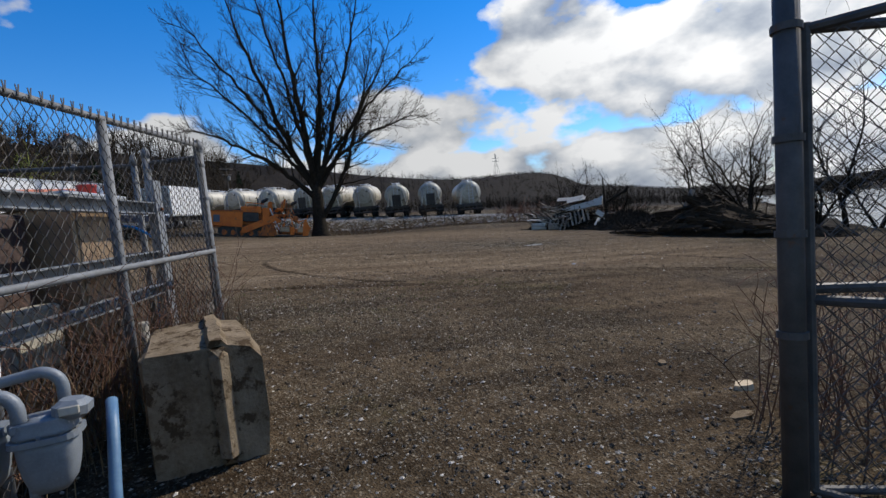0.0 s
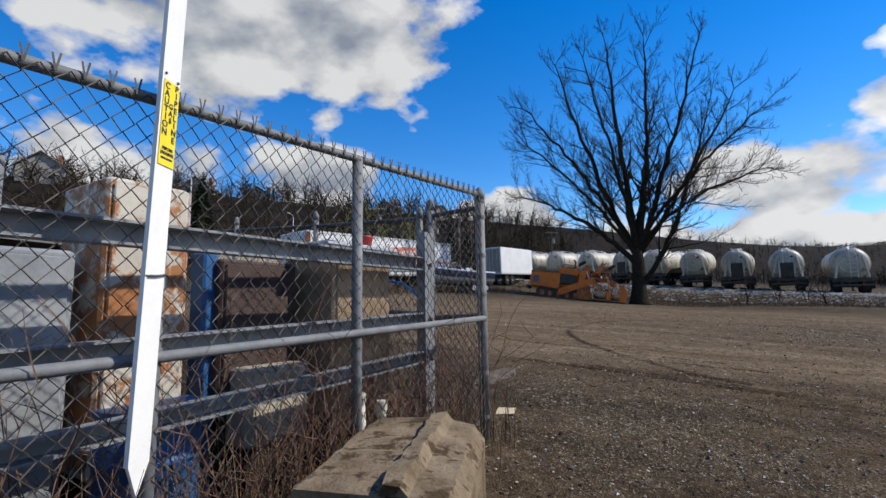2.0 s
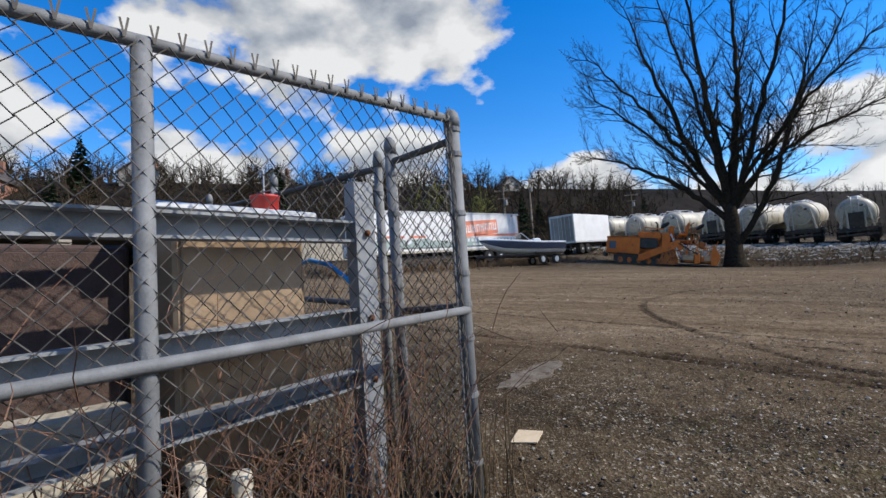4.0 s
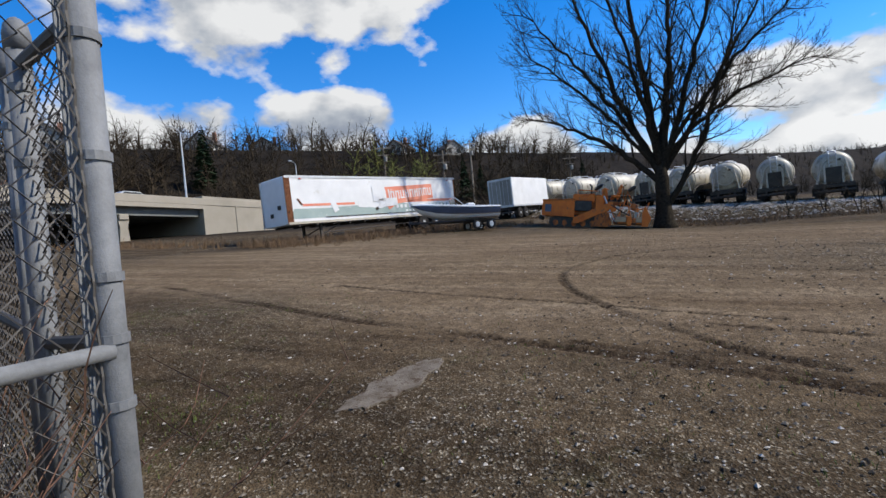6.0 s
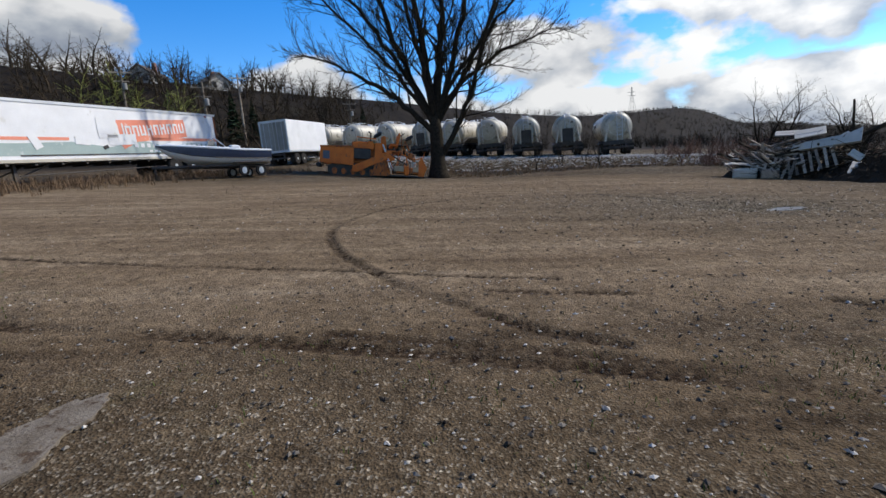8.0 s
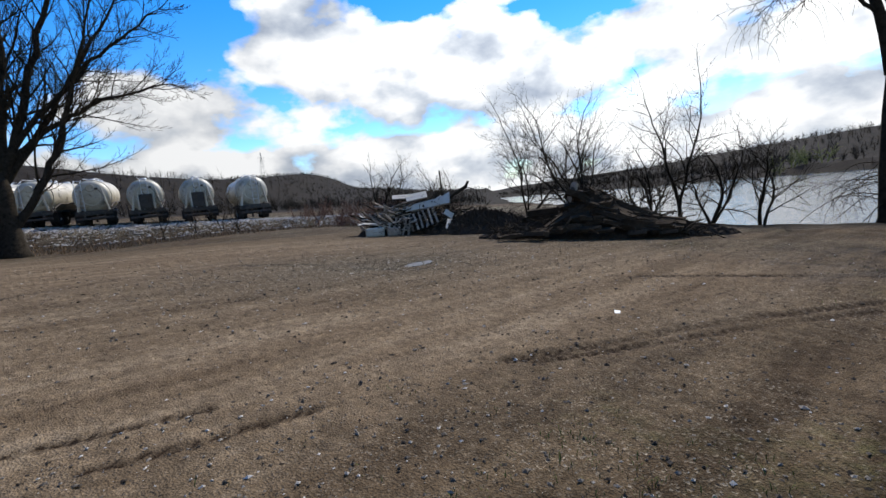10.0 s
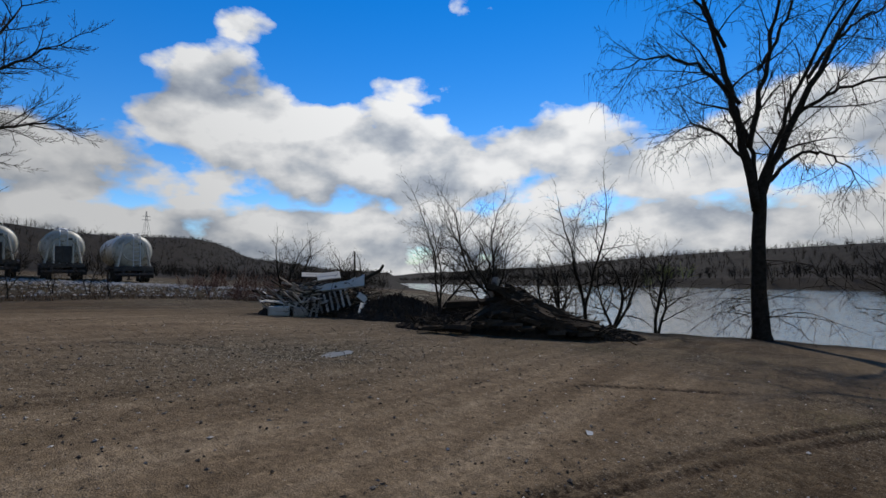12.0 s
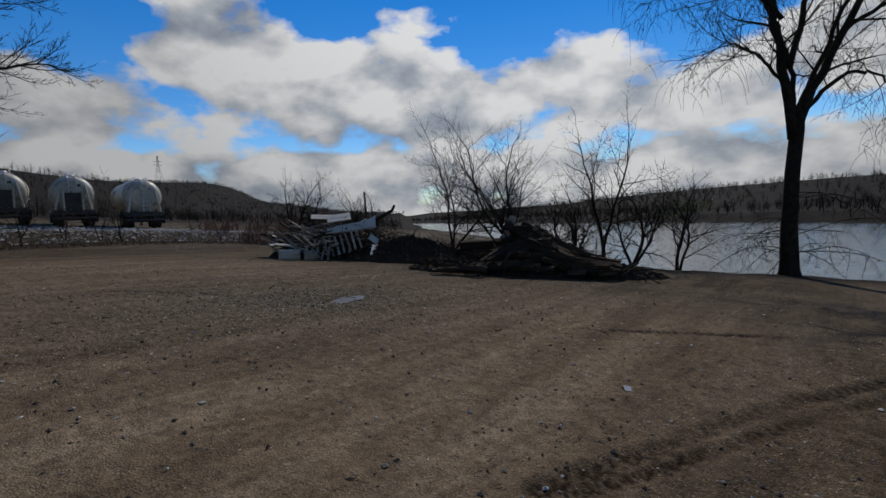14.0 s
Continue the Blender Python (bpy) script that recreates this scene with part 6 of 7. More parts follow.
def mound(shape, cx, cy, ax, ay, h, rot, seed, n=34):
    """A rough heap of soil and rubbish lying on the ground."""
    rng = random.Random(seed)
    c, s_ = math.cos(radians(rot)), math.sin(radians(rot))
    vs, fs = [], []
    for j in range(n + 1):
        for i in range(n + 1):
            u, v = -1 + 2 * i / n, -1 + 2 * j / n
            r = math.hypot(u, v)
            x, y = cx + u * ax * c - v * ay * s_, cy + u * ax * s_ + v * ay * c
            k = max(0.0, 1 - r) ** 0.8
            z = gz(x, y) - 0.06 + h * k * (1 + rng.uniform(-0.35, 0.35)) + (rng.uniform(0, 0.1) if r < 0.95 else 0)
            vs.append((x, y, z))
    for j in range(n):
        for i in range(n):
            a = j * (n + 1) + i
            fs.append((a, a + 1, a + n + 2, a + n + 1))
    shape.add(vs, fs)


def lay(ob, p, d, roll, scale):
    """Turns a piece made along x to point along d at p."""
    ob.matrix_local = Matrix.Translation(p) @ Vector(d).normalized().to_track_quat("X", "Z").to_matrix().to_4x4() @ Matrix.Rotation(roll, 4, "X") @ Matrix.Diagonal((*scale, 1))


def timber_pile():
    rng = random.Random(12)
    e = thing("timber_pile", Matrix(), "heap of dark rotten timbers and logs at the river's edge", "pile")
    s = Shape()
    mound(s, 16.1, 14.6, 3.4, 1.6, 0.62, -47, 3, 64)
    mound(s, 14.2, 17.3, 2.0, 1.3, 0.32, -47, 5, 40)
    part("earth_mound", s, "mud", e, "dark soil and rotten wood litter")
    peak = Vector((15.3, 15.5, 0))
    along = Vector((0.62, -0.785, 0))
    back = Vector((0.785, 0.62, 0))
    meshes = [beam(1.0, 0.26, 0.22, rng).mesh("timber", "timber") for _ in range(12)]

    def rest(f, g):
        """Height of the heap's skin, f along it and g across."""
        p = peak + along * f + back * g
        side = max(0.0, 1 - abs(g) / 1.7)
        up = 1.32 * (max(0.0, 1 - f / 2.9) if f > 0 else max(0.0, 1 + f / 1.9)) * side ** 0.8 + 0.12
        return Vector((p.x, p.y, gz(p.x, p.y) + up))
    # logs lying down the long slope and across the front
    for k in range(120):
        f, g = rng.uniform(-0.4, 2.1), rng.uniform(-1.35, 0.9)
        p, q = rest(f, g), rest(f + 0.6, g + rng.uniform(-0.25, 0.1))
        d = (q - p).normalized() + Vector((rng.uniform(-0.4, 0.4), rng.uniform(-0.4, 0.4), rng.uniform(-0.18, 0.3)))
        lay(part("timber", rng.choice(meshes), "timber", e), p + Vector((0, 0, rng.uniform(-0.15, 0.1))), d, rng.uniform(-0.6, 0.6), (rng.uniform(0.6, 1.8), rng.uniform(0.4, 1.3), rng.uniform(0.4, 1.2)))
    # squared baulks that lean up to the peak from the near end
    for k in range(26):
        g = rng.uniform(-1.2, 0.5)
        p = rest(rng.uniform(-1.7, -0.4), g)
        q = rest(rng.uniform(-0.2, 0.3), g + rng.uniform(0.1, 0.6))
        lay(part("timber", rng.choice(meshes), "timber", e), (p + q) / 2 + Vector((0, 0, 0.05)), q - p, rng.uniform(-0.3, 0.3), ((q - p).length * rng.uniform(0.8, 1.15), rng.uniform(0.6, 1.15), rng.uniform(0.6, 1.1)))
    # crossing pieces on the ground before the heap
    for k in range(22):
        f, g = rng.uniform(-2.6, 2.4), rng.uniform(-1.75, -1.15)
        p = rest(f, g)
        lay(part("timber", rng.choice(meshes), "timber", e), p + Vector((0, 0, 0.07)), along * rng.uniform(0.6, 1) + back * rng.uniform(-0.5, 0.3), rng.uniform(-0.6, 0.6), (rng.uniform(0.5, 1.5), rng.uniform(0.3, 0.8), rng.uniform(0.3, 0.8)))
    # the pale board at the top and the stacked baulks behind it
    lay(part("timber", beam(1.0, 0.24, 0.10, rng), "timber_pale", e, "pale weathered plank leaning at the top"), rest(-0.75, -0.1) + Vector((0, 0, 0.42)), (0.28, -0.2, 0.8), 0.4, (1.0, 1, 1))
    for k, (f, h) in enumerate(((-1.6, 0.62), (-1.5, 0.85), (-1.25, 0.45))):
        p = peak + along * f + back * 0.9
        lay(part("timber", rng.choice(meshes), "timber", e), Vector((p.x, p.y, gz(p.x, p.y) + h)), along + back * 0.1 * k, 0.1, (1.5, 0.95, 0.95))
    s = Shape()
    for k in range(520):
        f, g = rng.uniform(-3.4, 3.2), rng.uniform(-1.7, 1.0)
        p = rest(f, g) + Vector((0, 0, rng.uniform(0, 0.14)))
        d = Vector((rng.uniform(-1, 1), rng.uniform(-1, 1), rng.uniform(-0.3, 0.5))).normalized() * rng.uniform(0.15, 0.8)
        s.tube([p, p + d * 0.5 + Vector((0, 0, 0.04)), p + d], rng.uniform(0.005, 0.022), 4)
    part("branch_litter", s, "timber", e, kind="stuff")
    return e


def scrap_pile():
    rng = random.Random(31)
    e = thing("scrap_pile", Matrix(), "heap of demolition scrap with pallets, boards and white panels", "pile")
    c = Vector((14.1, 23.3, 0))
    right, out = Vector((0.77, -0.63, 0)), Vector((-0.63, -0.77, 0))
    s = Shape()
    mound(s, 14.5, 23.8, 2.9, 1.7, 1.0, -8, 7, 50)
    mound(s, 15.6, 20.7, 2.9, 1.6, 0.85, -52, 9, 60)
    part("earth_mound", s, "mud", e, "dark earth and brush under the scrap")
    kinds = []
    for w, h, m, n in ((0.12, 0.03, "timber_pale", 3), (0.06, 0.05, "timber_pale", 3), (0.09, 0.04, "timber", 4), (0.16, 0.02, "panel_grey", 1), (0.05, 0.04, "panel_white", 2)):
        for _ in range(n):
            kinds.append(beam(1.0, w, h, rng).mesh("board", m))

    def rest(f, g):
        p = c + right * f + out * g
        return Vector((p.x, p.y, gz(p.x, p.y) + 1.45 * max(0.0, 1 - abs(f) / 2.7) ** 0.7 * max(0.0, 1 - abs(g) / 1.75)))
    # long thin laths spilled towards the far end, shorter boards over the rest
    for k in range(70):
        f, g = rng.uniform(-2.3, -0.7), rng.uniform(-0.4, 1.3)
        d = right * rng.uniform(0.5, 1.0) + out * rng.uniform(-0.7, 0.6) + Vector((0, 0, rng.uniform(-0.75, 0.25)))
        lay(part("board", rng.choice(kinds), "timber_pale", e), rest(f, g) + Vector((0, 0, rng.uniform(0.02, 0.14))), d, rng.uniform(-1, 1), (rng.uniform(0.6, 1.7), rng.uniform(0.5, 1.0), 1))
    for k in range(95):
        f, g = rng.uniform(-1.2, 2.2), rng.uniform(-1.3, 1.25)
        d = Vector((rng.uniform(-1, 1), rng.uniform(-1, 1), rng.uniform(-0.4, 0.45)))
        lay(part("board", rng.choice(kinds), "timber_pale", e), rest(f, g) + Vector((0, 0, rng.uniform(0.0, 0.12))), d, rng.uniform(-1, 1), (rng.uniform(0.4, 1.5), rng.uniform(0.5, 1.2), 1))

    def face_pose(f, g, h, roll, tip, yaw=0):
        p = c + right * f + out * g
        return Matrix.Translation((p.x, p.y, gz(p.x, p.y) + h)) @ pose(0, 0, 0, 0, 0, -39 + yaw) @ pose(0, 0, 0, tip, roll, 0)
    # pallets lean on the heap with their slats towards the yard
    for f, g, h, roll, w, n in ((0.15, 1.2, 0.60, -14, 1.25, 7), (-0.75, 1.3, 0.36, 16, 0.8, 5)):
        pm = face_pose(f, g, h, roll, -32)
        for k in range(n):
            t = part("pallet_slat", Shape().box((-w / 2 + w * k / (n - 1), 0, 0), (0.085, 0.022, 0.8), pose(0, 0, 0, 0, rng.uniform(-5, 5)), 0.004), "timber_pale", e)
            t.matrix_local = pm
        for zz in (-0.36, 0.0, 0.36):
            t = part("pallet_stringer", Shape().box((0, 0.055, zz), (w + 0.1, 0.08, 0.045), None, 0.004), "timber", e)
            t.matrix_local = pm
    # a torn sofa-like wedge of board on top, loose panels and a carcass below
    t = part("panel", Shape().prism([(-1.0, -0.16), (0.9, -0.2), (1.0, 0.34), (0.55, 0.16), (-0.9, 0.12)], 0.10), "panel_white", e, "large bent cream panel")
    t.matrix_local = face_pose(0.55, 0.6, 1.26, -6, -34)
    for f, g, h, roll, tip, w, hh, m in ((1.55, 1.45, 0.30, 24, -52, 0.82, 0.62, "panel_white"), (0.1, 0.25, 1.58, -6, -58, 0.9, 0.5, "panel_white"), (1.0, 0.35, 1.35, -30, -40, 0.5, 0.35, "panel_white"), (-0.1, 0.6, 0.98, 6, -30, 0.7, 0.16, "timber"), (1.35, 0.9, 0.8, 40, -40, 0.4, 0.3, "panel_white"), (-0.2, -0.3, 1.6, 3, -70, 1.5, 0.5, "panel_grey")):
        t = part("panel", Shape().box((0, 0, 0), (w, 0.035, hh), None, 0.008).box((0, -0.02, 0), (w * 0.8, 0.012, hh * 0.12)), m, e)
        t.matrix_local = face_pose(f, g, h, roll, tip)
    for f, w, m in ((-1.75, 0.75, "panel_white"), (-0.98, 0.55, "timber_pale")):
        t = part("carcass", Shape().box((0, 0, 0), (w, 0.45, 0.36), None, 0.03).box((0, -0.235, 0), (w * 0.86, 0.03, 0.26), None, 0.01), m, e, "cabinet carcass on its side")
        t.matrix_local = face_pose(f, 1.3, 0.17, 2, 0)
    s = Shape()
    for k in range(1300):
        f, g = rng.uniform(-1.6, 6.2), rng.uniform(-1.4, 1.3)
        p = c + right * f + out * g
        top = 1.75 * max(0.2, 1 - abs(f - 0.9) / 5.0) * max(0.15, 1 - abs(g + 0.2) / 1.7)
        q = Vector((p.x, p.y, gz(p.x, p.y) + rng.uniform(0.02, top)))
        d = Vector((rng.uniform(-1, 1), rng.uniform(-1, 1), rng.uniform(-0.3, 0.4))).normalized() * rng.uniform(0.3, 1.5)
        s.tube([q, q + d * 0.5 + Vector((0, 0, rng.uniform(-0.05, 0.12))), q + d], [rng.uniform(0.008, 0.024), 0.010, 0.004], 3)
    part("brush", s, "twig_dark", e, "tangled dead branches", kind="stuff")
    for k in range(34):
        f, g = rng.uniform(1.8, 5.6), rng.uniform(0.2, 1.5)
        p = c + right * f + out * g
        t = part("rubbish", Shape().box((0, 0, 0), (rng.uniform(0.08, 0.4), rng.uniform(0.06, 0.25), rng.uniform(0.03, 0.12)), pose(0, 0, 0, rng.uniform(-30, 30), rng.uniform(-30, 30), rng.uniform(0, 180)), 0.02), rng.choice(("panel_white", "panel_grey", "timber_pale", "rust", "timber", "timber")), e)
        t.matrix_local = Matrix.Translation((p.x, p.y, gz(p.x, p.y) + rng.uniform(0.05, 0.5) * max(0.1, 1.4 - g)))
    # the snags that stick up behind
    q = Vector((16.6, 24.2, gz(16.6, 24.2)))
    part("snag", Shape().tube([q + Vector((0, 0, 0.4)), q + Vector((0.1, -0.1, 1.4)), q + Vector((0.9, -0.75, 1.9)), q + Vector((1.0, -0.85, 2.15))], [0.10, 0.09, 0.08, 0.06], 7).tube([q + Vector((0, 0, 0.4)), q + Vector((0.0, 0.0, 2.8))], [0.06, 0.04], 6), "bark", e, "broken dead limb")
    return e


timber_pile()
scrap_pile()

# ---------------------------------------------------------------- riverside and yard trees
river_tree(23.9, 9.0)
RIVER_TREES = [  # x, y, height, stems, lean, seed
    (22.2, 23.5, 8.6, 3, 15, 3, "multi-stemmed bare riverside tree behind the debris"), (22.1, 19.8, 9.4, 3, 13, 5, "multi-stemmed bare riverside tree with a dense twiggy crown"),
    (22.8, 15.7, 9.0, 2, 12, 9, "slender bare riverside sapling on the bank"), (22.9, 14.5, 4.8, 3, 26, 14, "dark broken bare shrub tree leaning over the water"), (23.3, 12.7, 5.8, 2, 26, 17, "thin leaning bare tree at the water's edge"),
    (21.8, 30.0, 4.4, 6, 42, 23, "low bare shrub tree behind the scrap heap"), (19.9, 34.2, 5.4, 2, 16, 29, "small tree with a few withered leaves beyond the scrap"), (20.8, 33.5, 5.2, 1, 12, 33, "small bare tree beyond the scrap heap"),
    (24.2, 21.6, 7.4, 3, 20, 41, "multi-stemmed bare riverside tree on the bank"), (25.2, 3.5, 6.0, 4, 25, 51, "multi-stemmed bare riverside tree on the bank"), (23.4, 17.4, 5.0, 5, 34, 43, "bare twiggy riverside shrub on the bank")]
for x, y, h, stems, lean, seed, label in RIVER_TREES:
    small_tree("bare_shrub_tree", x, y, h, seed, label, stems, lean)
for x, y, h, seed in ((8.0, 40.0, 3.6, 61), (11.4, 39.6, 4.4, 62), (12.0, 38.5, 3.4, 63), (10.2, 41.2, 3.0, 64)):
    small_tree("sapling", x, y, h, seed, "thin bare sapling in front of the tank trailers", 2, 10, fat=0.035, levels=2, twig="twig")

# ---------------------------------------------------------------- road bridge


def bridge():
    e = thing("road_bridge", Matrix(), "concrete road bridge with a dark opening and retaining wall", "bridge")
    # x1 carries the deck far back so that the opening stays dark
    x0, x1 = -43.6, -64.0
    part("deck", Shape().box(((x0 + x1) / 2, 5.0, 8.25), (x0 - x1, 74, 0.5)), "bridge", e)
    for x in (x0 - 0.15, x1 + 0.15):
        part("parapet", Shape().box((x, 18.0, 8.78), (0.35, 116, 0.75), None, 0.03), "bridge", e, "pale concrete parapet")
    # girders take the dark colour that paints in the under-deck shade
    for k in range(5):
        part("girder", Shape().box((x0 - 0.9 - k * 2.8, 5.0, 7.6), (0.5, 74, 0.8)), "bridge_shade", e, "girder coloured dark for the shade under the deck")
    for y in (33.6, 21.0, 8.0):
        b = part("pier_cap", Shape().box(((x0 + x1) / 2, y, 7.0), (x0 - x1 - 0.6, 0.9, 0.55), None, 0.05), "bridge", e)
        for k in range(3):
            x = x0 - 0.9 - k * 5.4
            part("column", Shape().prism([(-0.5, gz(x, y) - 0.3), (0.5, gz(x, y) - 0.3), (0.36, 6.0), (0.5, 6.75), (-0.5, 6.75), (-0.36, 6.0)], 0.9, Matrix.Translation((x + 0.45, y, 0)) @ pose(0, 0, 0, 0, 0, 90)), "bridge", e, "flared concrete column")
    part("abutment", Shape().box(((x0 + x1) / 2, 43.0, 6.0), (x0 - x1 - 0.05, 2.0, 6.8)), "bridge", e)
    wall = part("retaining_wall", Shape().box((x0 - 0.35, 59.5, 6.3), (0.6, 31, 6.2)).box((x0 - 7, 59.8, 7.5), (13, 31, 1.6)), "bridge", e, "pale concrete retaining wall with joints")
    for k in range(7):
        part("wall_rib", Shape().box((x0 - 0.02, 46.5 + 4.2 * k, 6.1), (0.1, 0.22, 5.6)), "bridge", wall)
    # added wall closing the far side, coloured dark to keep the opening black
    part("back_wall", Shape().box((x1 - 0.4, 5.0, 6.0), (0.6, 74, 5.2)), "bridge_shade", e)
    return e


bridge()


def street_lamp(x, y, z, h):
    e = thing("street_lamp", Matrix.Translation((x, y, z)), "grey road lamp with a curved arm above the bridge parapet", "lamp", "road lamps")
    part("pole", Shape().tube([(0, 0, 0), (0, 0, h)], [0.11, 0.06], 8), "aluminium", e)
    part("arm", Shape().tube([(0, 0, h - 0.1), (0.1, -0.3, h + 0.25), (0.3, -1.2, h + 0.35)], 0.045, 6), "aluminium", e)
    part("lamp_head", Shape().box((0.35, -1.45, h + 0.33), (0.25, 0.7, 0.14), None, 0.05), "aluminium", e)


street_lamp(-43.9, 40.3, 9.1, 6.9)
street_lamp(-44.0, 58.0, 8.2, 6.5)
street_lamp(-43.9, 12.0, 9.1, 6.9)
e = thing("car", Matrix.Translation((-46.6, 36.5, 8.5)), "silver car on the road bridge", "car")
part("body", Shape().prism([(-2.2, 0.25), (2.2, 0.25), (2.25, 0.7), (1.4, 0.92), (0.7, 1.4), (-0.9, 1.42), (-1.7, 0.95), (-2.25, 0.85)], 1.7, pose(0, 0, 0, 0, 0, 90)), "aluminium", e)
for yy in (-1.4, 1.4):
    for xx in (-1.68, -0.02):
        part("wheel", Shape().lathe([(0.12, -0.1), (0.32, -0.1), (0.32, 0.1), (0.12, 0.1)], 14, Matrix.Translation((xx, yy, 0.32)) @ pose(0, 0, 0, 0, 90)), "rubber", e)
part("windows", Shape().prism([(-1.5, 0.95), (1.2, 0.95), (0.65, 1.34), (-0.85, 1.36)], 1.72, Matrix.Translation((0.01, 0, 0)) @ pose(0, 0, 0, 0, 0, 90)), "glass", e)


def utility_pole(x, y, h, turn):
    e = thing("utility_pole", Matrix.Translation((x, y, gz(x, y) - 0.1)) @ pose(0, 0, 0, 0, 0, turn), "weathered wooden utility pole with crossarm", "pole", "utility poles")
    part("pole", Shape().tube([(0, 0, 0), (0, 0, h)], [0.17, 0.11], 8), "timber_pale", e)
    part("crossarm", Shape().box((0, 0, h - 0.6), (2.4, 0.12, 0.14)).box((0, 0, h - 1.6), (1.6, 0.1, 0.1)), "timber_pale", e)
    for xx in (-1.1, -0.5, 0.5, 1.1):
        part("insulator", Shape().lathe([(0.03, 0), (0.06, 0.06), (0.03, 0.14)], 8, Matrix.Translation((xx, 0, h - 0.52))), "panel_grey", e)
    part("transformer", Shape().lathe([(0.2, 0), (0.22, 0.05), (0.22, 0.7), (0.18, 0.75)], 12, Matrix.Translation((0.25, -0.2, h - 2.6))), "panel_grey", e)


for x, y, h in ((-34.5, 66, 11.5), (-27.5, 84, 12.5), (-12.0, 92.0, 9.5), (-24.0, 63.0, 9.0)):
    utility_pole(x, y, h, 30)


def house(x, y, w, d, h, yaw, wall, seed):
    label = {"siding": "pale sided hillside house with dark gable roof", "brick_house": "brick hillside house with dark gable roof", "red_paint": "red gabled building on the hillside"}[wall]
    e = thing("house", Matrix.Translation((x, y, gz(x, y) - 1.9)) @ pose(0, 0, 0, 0, 0, yaw), label, "house", "hillside houses")
    part("wall", Shape().prism([(-w / 2, 0), (w / 2, 0), (w / 2, h), (0, h + w * 0.38), (-w / 2, h)], d, Matrix.Translation((0, -d / 2, 0))), wall, e)
    r = Shape()
    for sgn in (-1, 1):
        r.prism([(0, h + w * 0.38 + 0.02), (sgn * (w / 2 + 0.4), h - 0.28), (sgn * (w / 2 + 0.4), h - 0.02), (0, h + w * 0.38 + 0.3)], d + 0.8, Matrix.Translation((0, -d / 2 - 0.4, 0)))
    roof = part("roof", r, "roof", e)
    part("chimney", Shape().box((w * 0.2, d * 0.2, h + w * 0.42), (0.7, 0.7, 2.0)), "brick_house", roof)
    for lv in range(max(1, int(h / 2.6))):
        z = 1.9 + 2.6 * lv
        for xx in (-w * 0.25, w * 0.25):
            win = part("window", Shape().box((xx, -d / 2 - 0.03, z), (1.0, 0.1, 1.3)), "glass", e)
            part("frame", Shape().box((xx, -d / 2 - 0.05, z + 0.7), (1.2, 0.1, 0.1)).box((xx, -d / 2 - 0.05, z - 0.7), (1.2, 0.1, 0.1)).box((xx - 0.55, -d / 2 - 0.05, z), (0.1, 0.1, 1.3)).box((xx + 0.55, -d / 2 - 0.05, z), (0.1, 0.1, 1.3)), "siding", win)
        for yy in (-d * 0.28, d * 0.28):
            part("window", Shape().box((w / 2 + 0.03, yy, z), (0.1, 1.0, 1.3)), "glass", e)


rngh = random.Random(77)
for k, (ang, dist, w, wall) in enumerate(((-60, 116, 7, "siding"), (-47, 122, 6, "siding"), (-41, 128, 6, "siding"), (-26.5, 126, 5, "siding"), (-21, 132, 5, "siding"), (-63, 88, 5, "red_paint"), (-72, 112, 8, "brick_house"), (-82, 112, 8, "siding"))):
    house(math.sin(radians(ang)) * dist, math.cos(radians(ang)) * dist, w, w * 1.2, rngh.choice((2.6, 3.4)), -ang + rngh.uniform(-40, 40), wall, k)

# transmission mast on the far ridge
tx, ty = math.sin(radians(22.9)) * 640, math.cos(radians(22.9)) * 640
e = thing("lattice_mast", Matrix.Translation((tx, ty, gz(tx, ty) - 1)), "thin steel lattice transmission mast on the far ridge", "mast")
for sx, sy in ((-1, -1), (1, -1), (1, 1), (-1, 1)):
    part("leg", Shape().tube([(sx * 4, sy * 4, 0), (sx * 0.8, sy * 0.8, 22), (sx * 0.3, sy * 0.3, 32)], 0.16, 4), "steel", e)
for z in (8, 15, 22, 27):
    w = 4 - z * 0.13
    part("cross_brace", Shape().tube([(-max(w, 0.6), 0, z), (max(w, 0.6), 0, z)], 0.22, 4), "steel", e)
for z in (22, 26):
    part("crossarm", Shape().box((0, 0, z), (9, 0.4, 0.4)), "steel", e)

# ---------------------------------------------------------------- woods
rngf = random.Random(99)


def ring_spots(n, a0, a1, d0, d1, h0, h1):
    out = []
    for _ in range(n):
        a, d = radians(rngf.uniform(a0, a1)), rngf.uniform(d0, d1)
        out.append((math.sin(a) * d, math.cos(a) * d, rngf.uniform(h0, h1)))
    return out


hill = [p for p in ring_spots(1150, -100, -6, 72, 150, 5, 11) if -0.78 * p[0] + 0.62 * p[1] > 62 and p[0] < 0.33 * (p[1] - 90)]
forest("hillside_woods", hill, "bare grey brown woods on the hillside beyond the road", "twig", "woods", 1, levels=2)
forest("hillside_brush", [p for p in ring_spots(1500, -100, -2, 70, 165, 1.5, 3.6) if -0.78 * p[0] + 0.62 * p[1] > 60], "dense bare brush covering the hillside", "twig", "brush", 21, thick=1.6)
forest("valley_woods", ring_spots(1500, -22, 46, 120, 420, 3, 6.5), "bare brown woods across the valley floor", "twig_dark", "woods", 2, thick=1.8)
fb = []
for _ in range(1100):
    y = rngf.uniform(-130, 330)
    fb.append((float(far_x(y)) + rngf.uniform(2, 60), y, rngf.uniform(3, 6)))
forest("far_bank_woods", fb, "bare dark trees along the far river bank", "twig_dark", "woods", 3, thick=1.6)
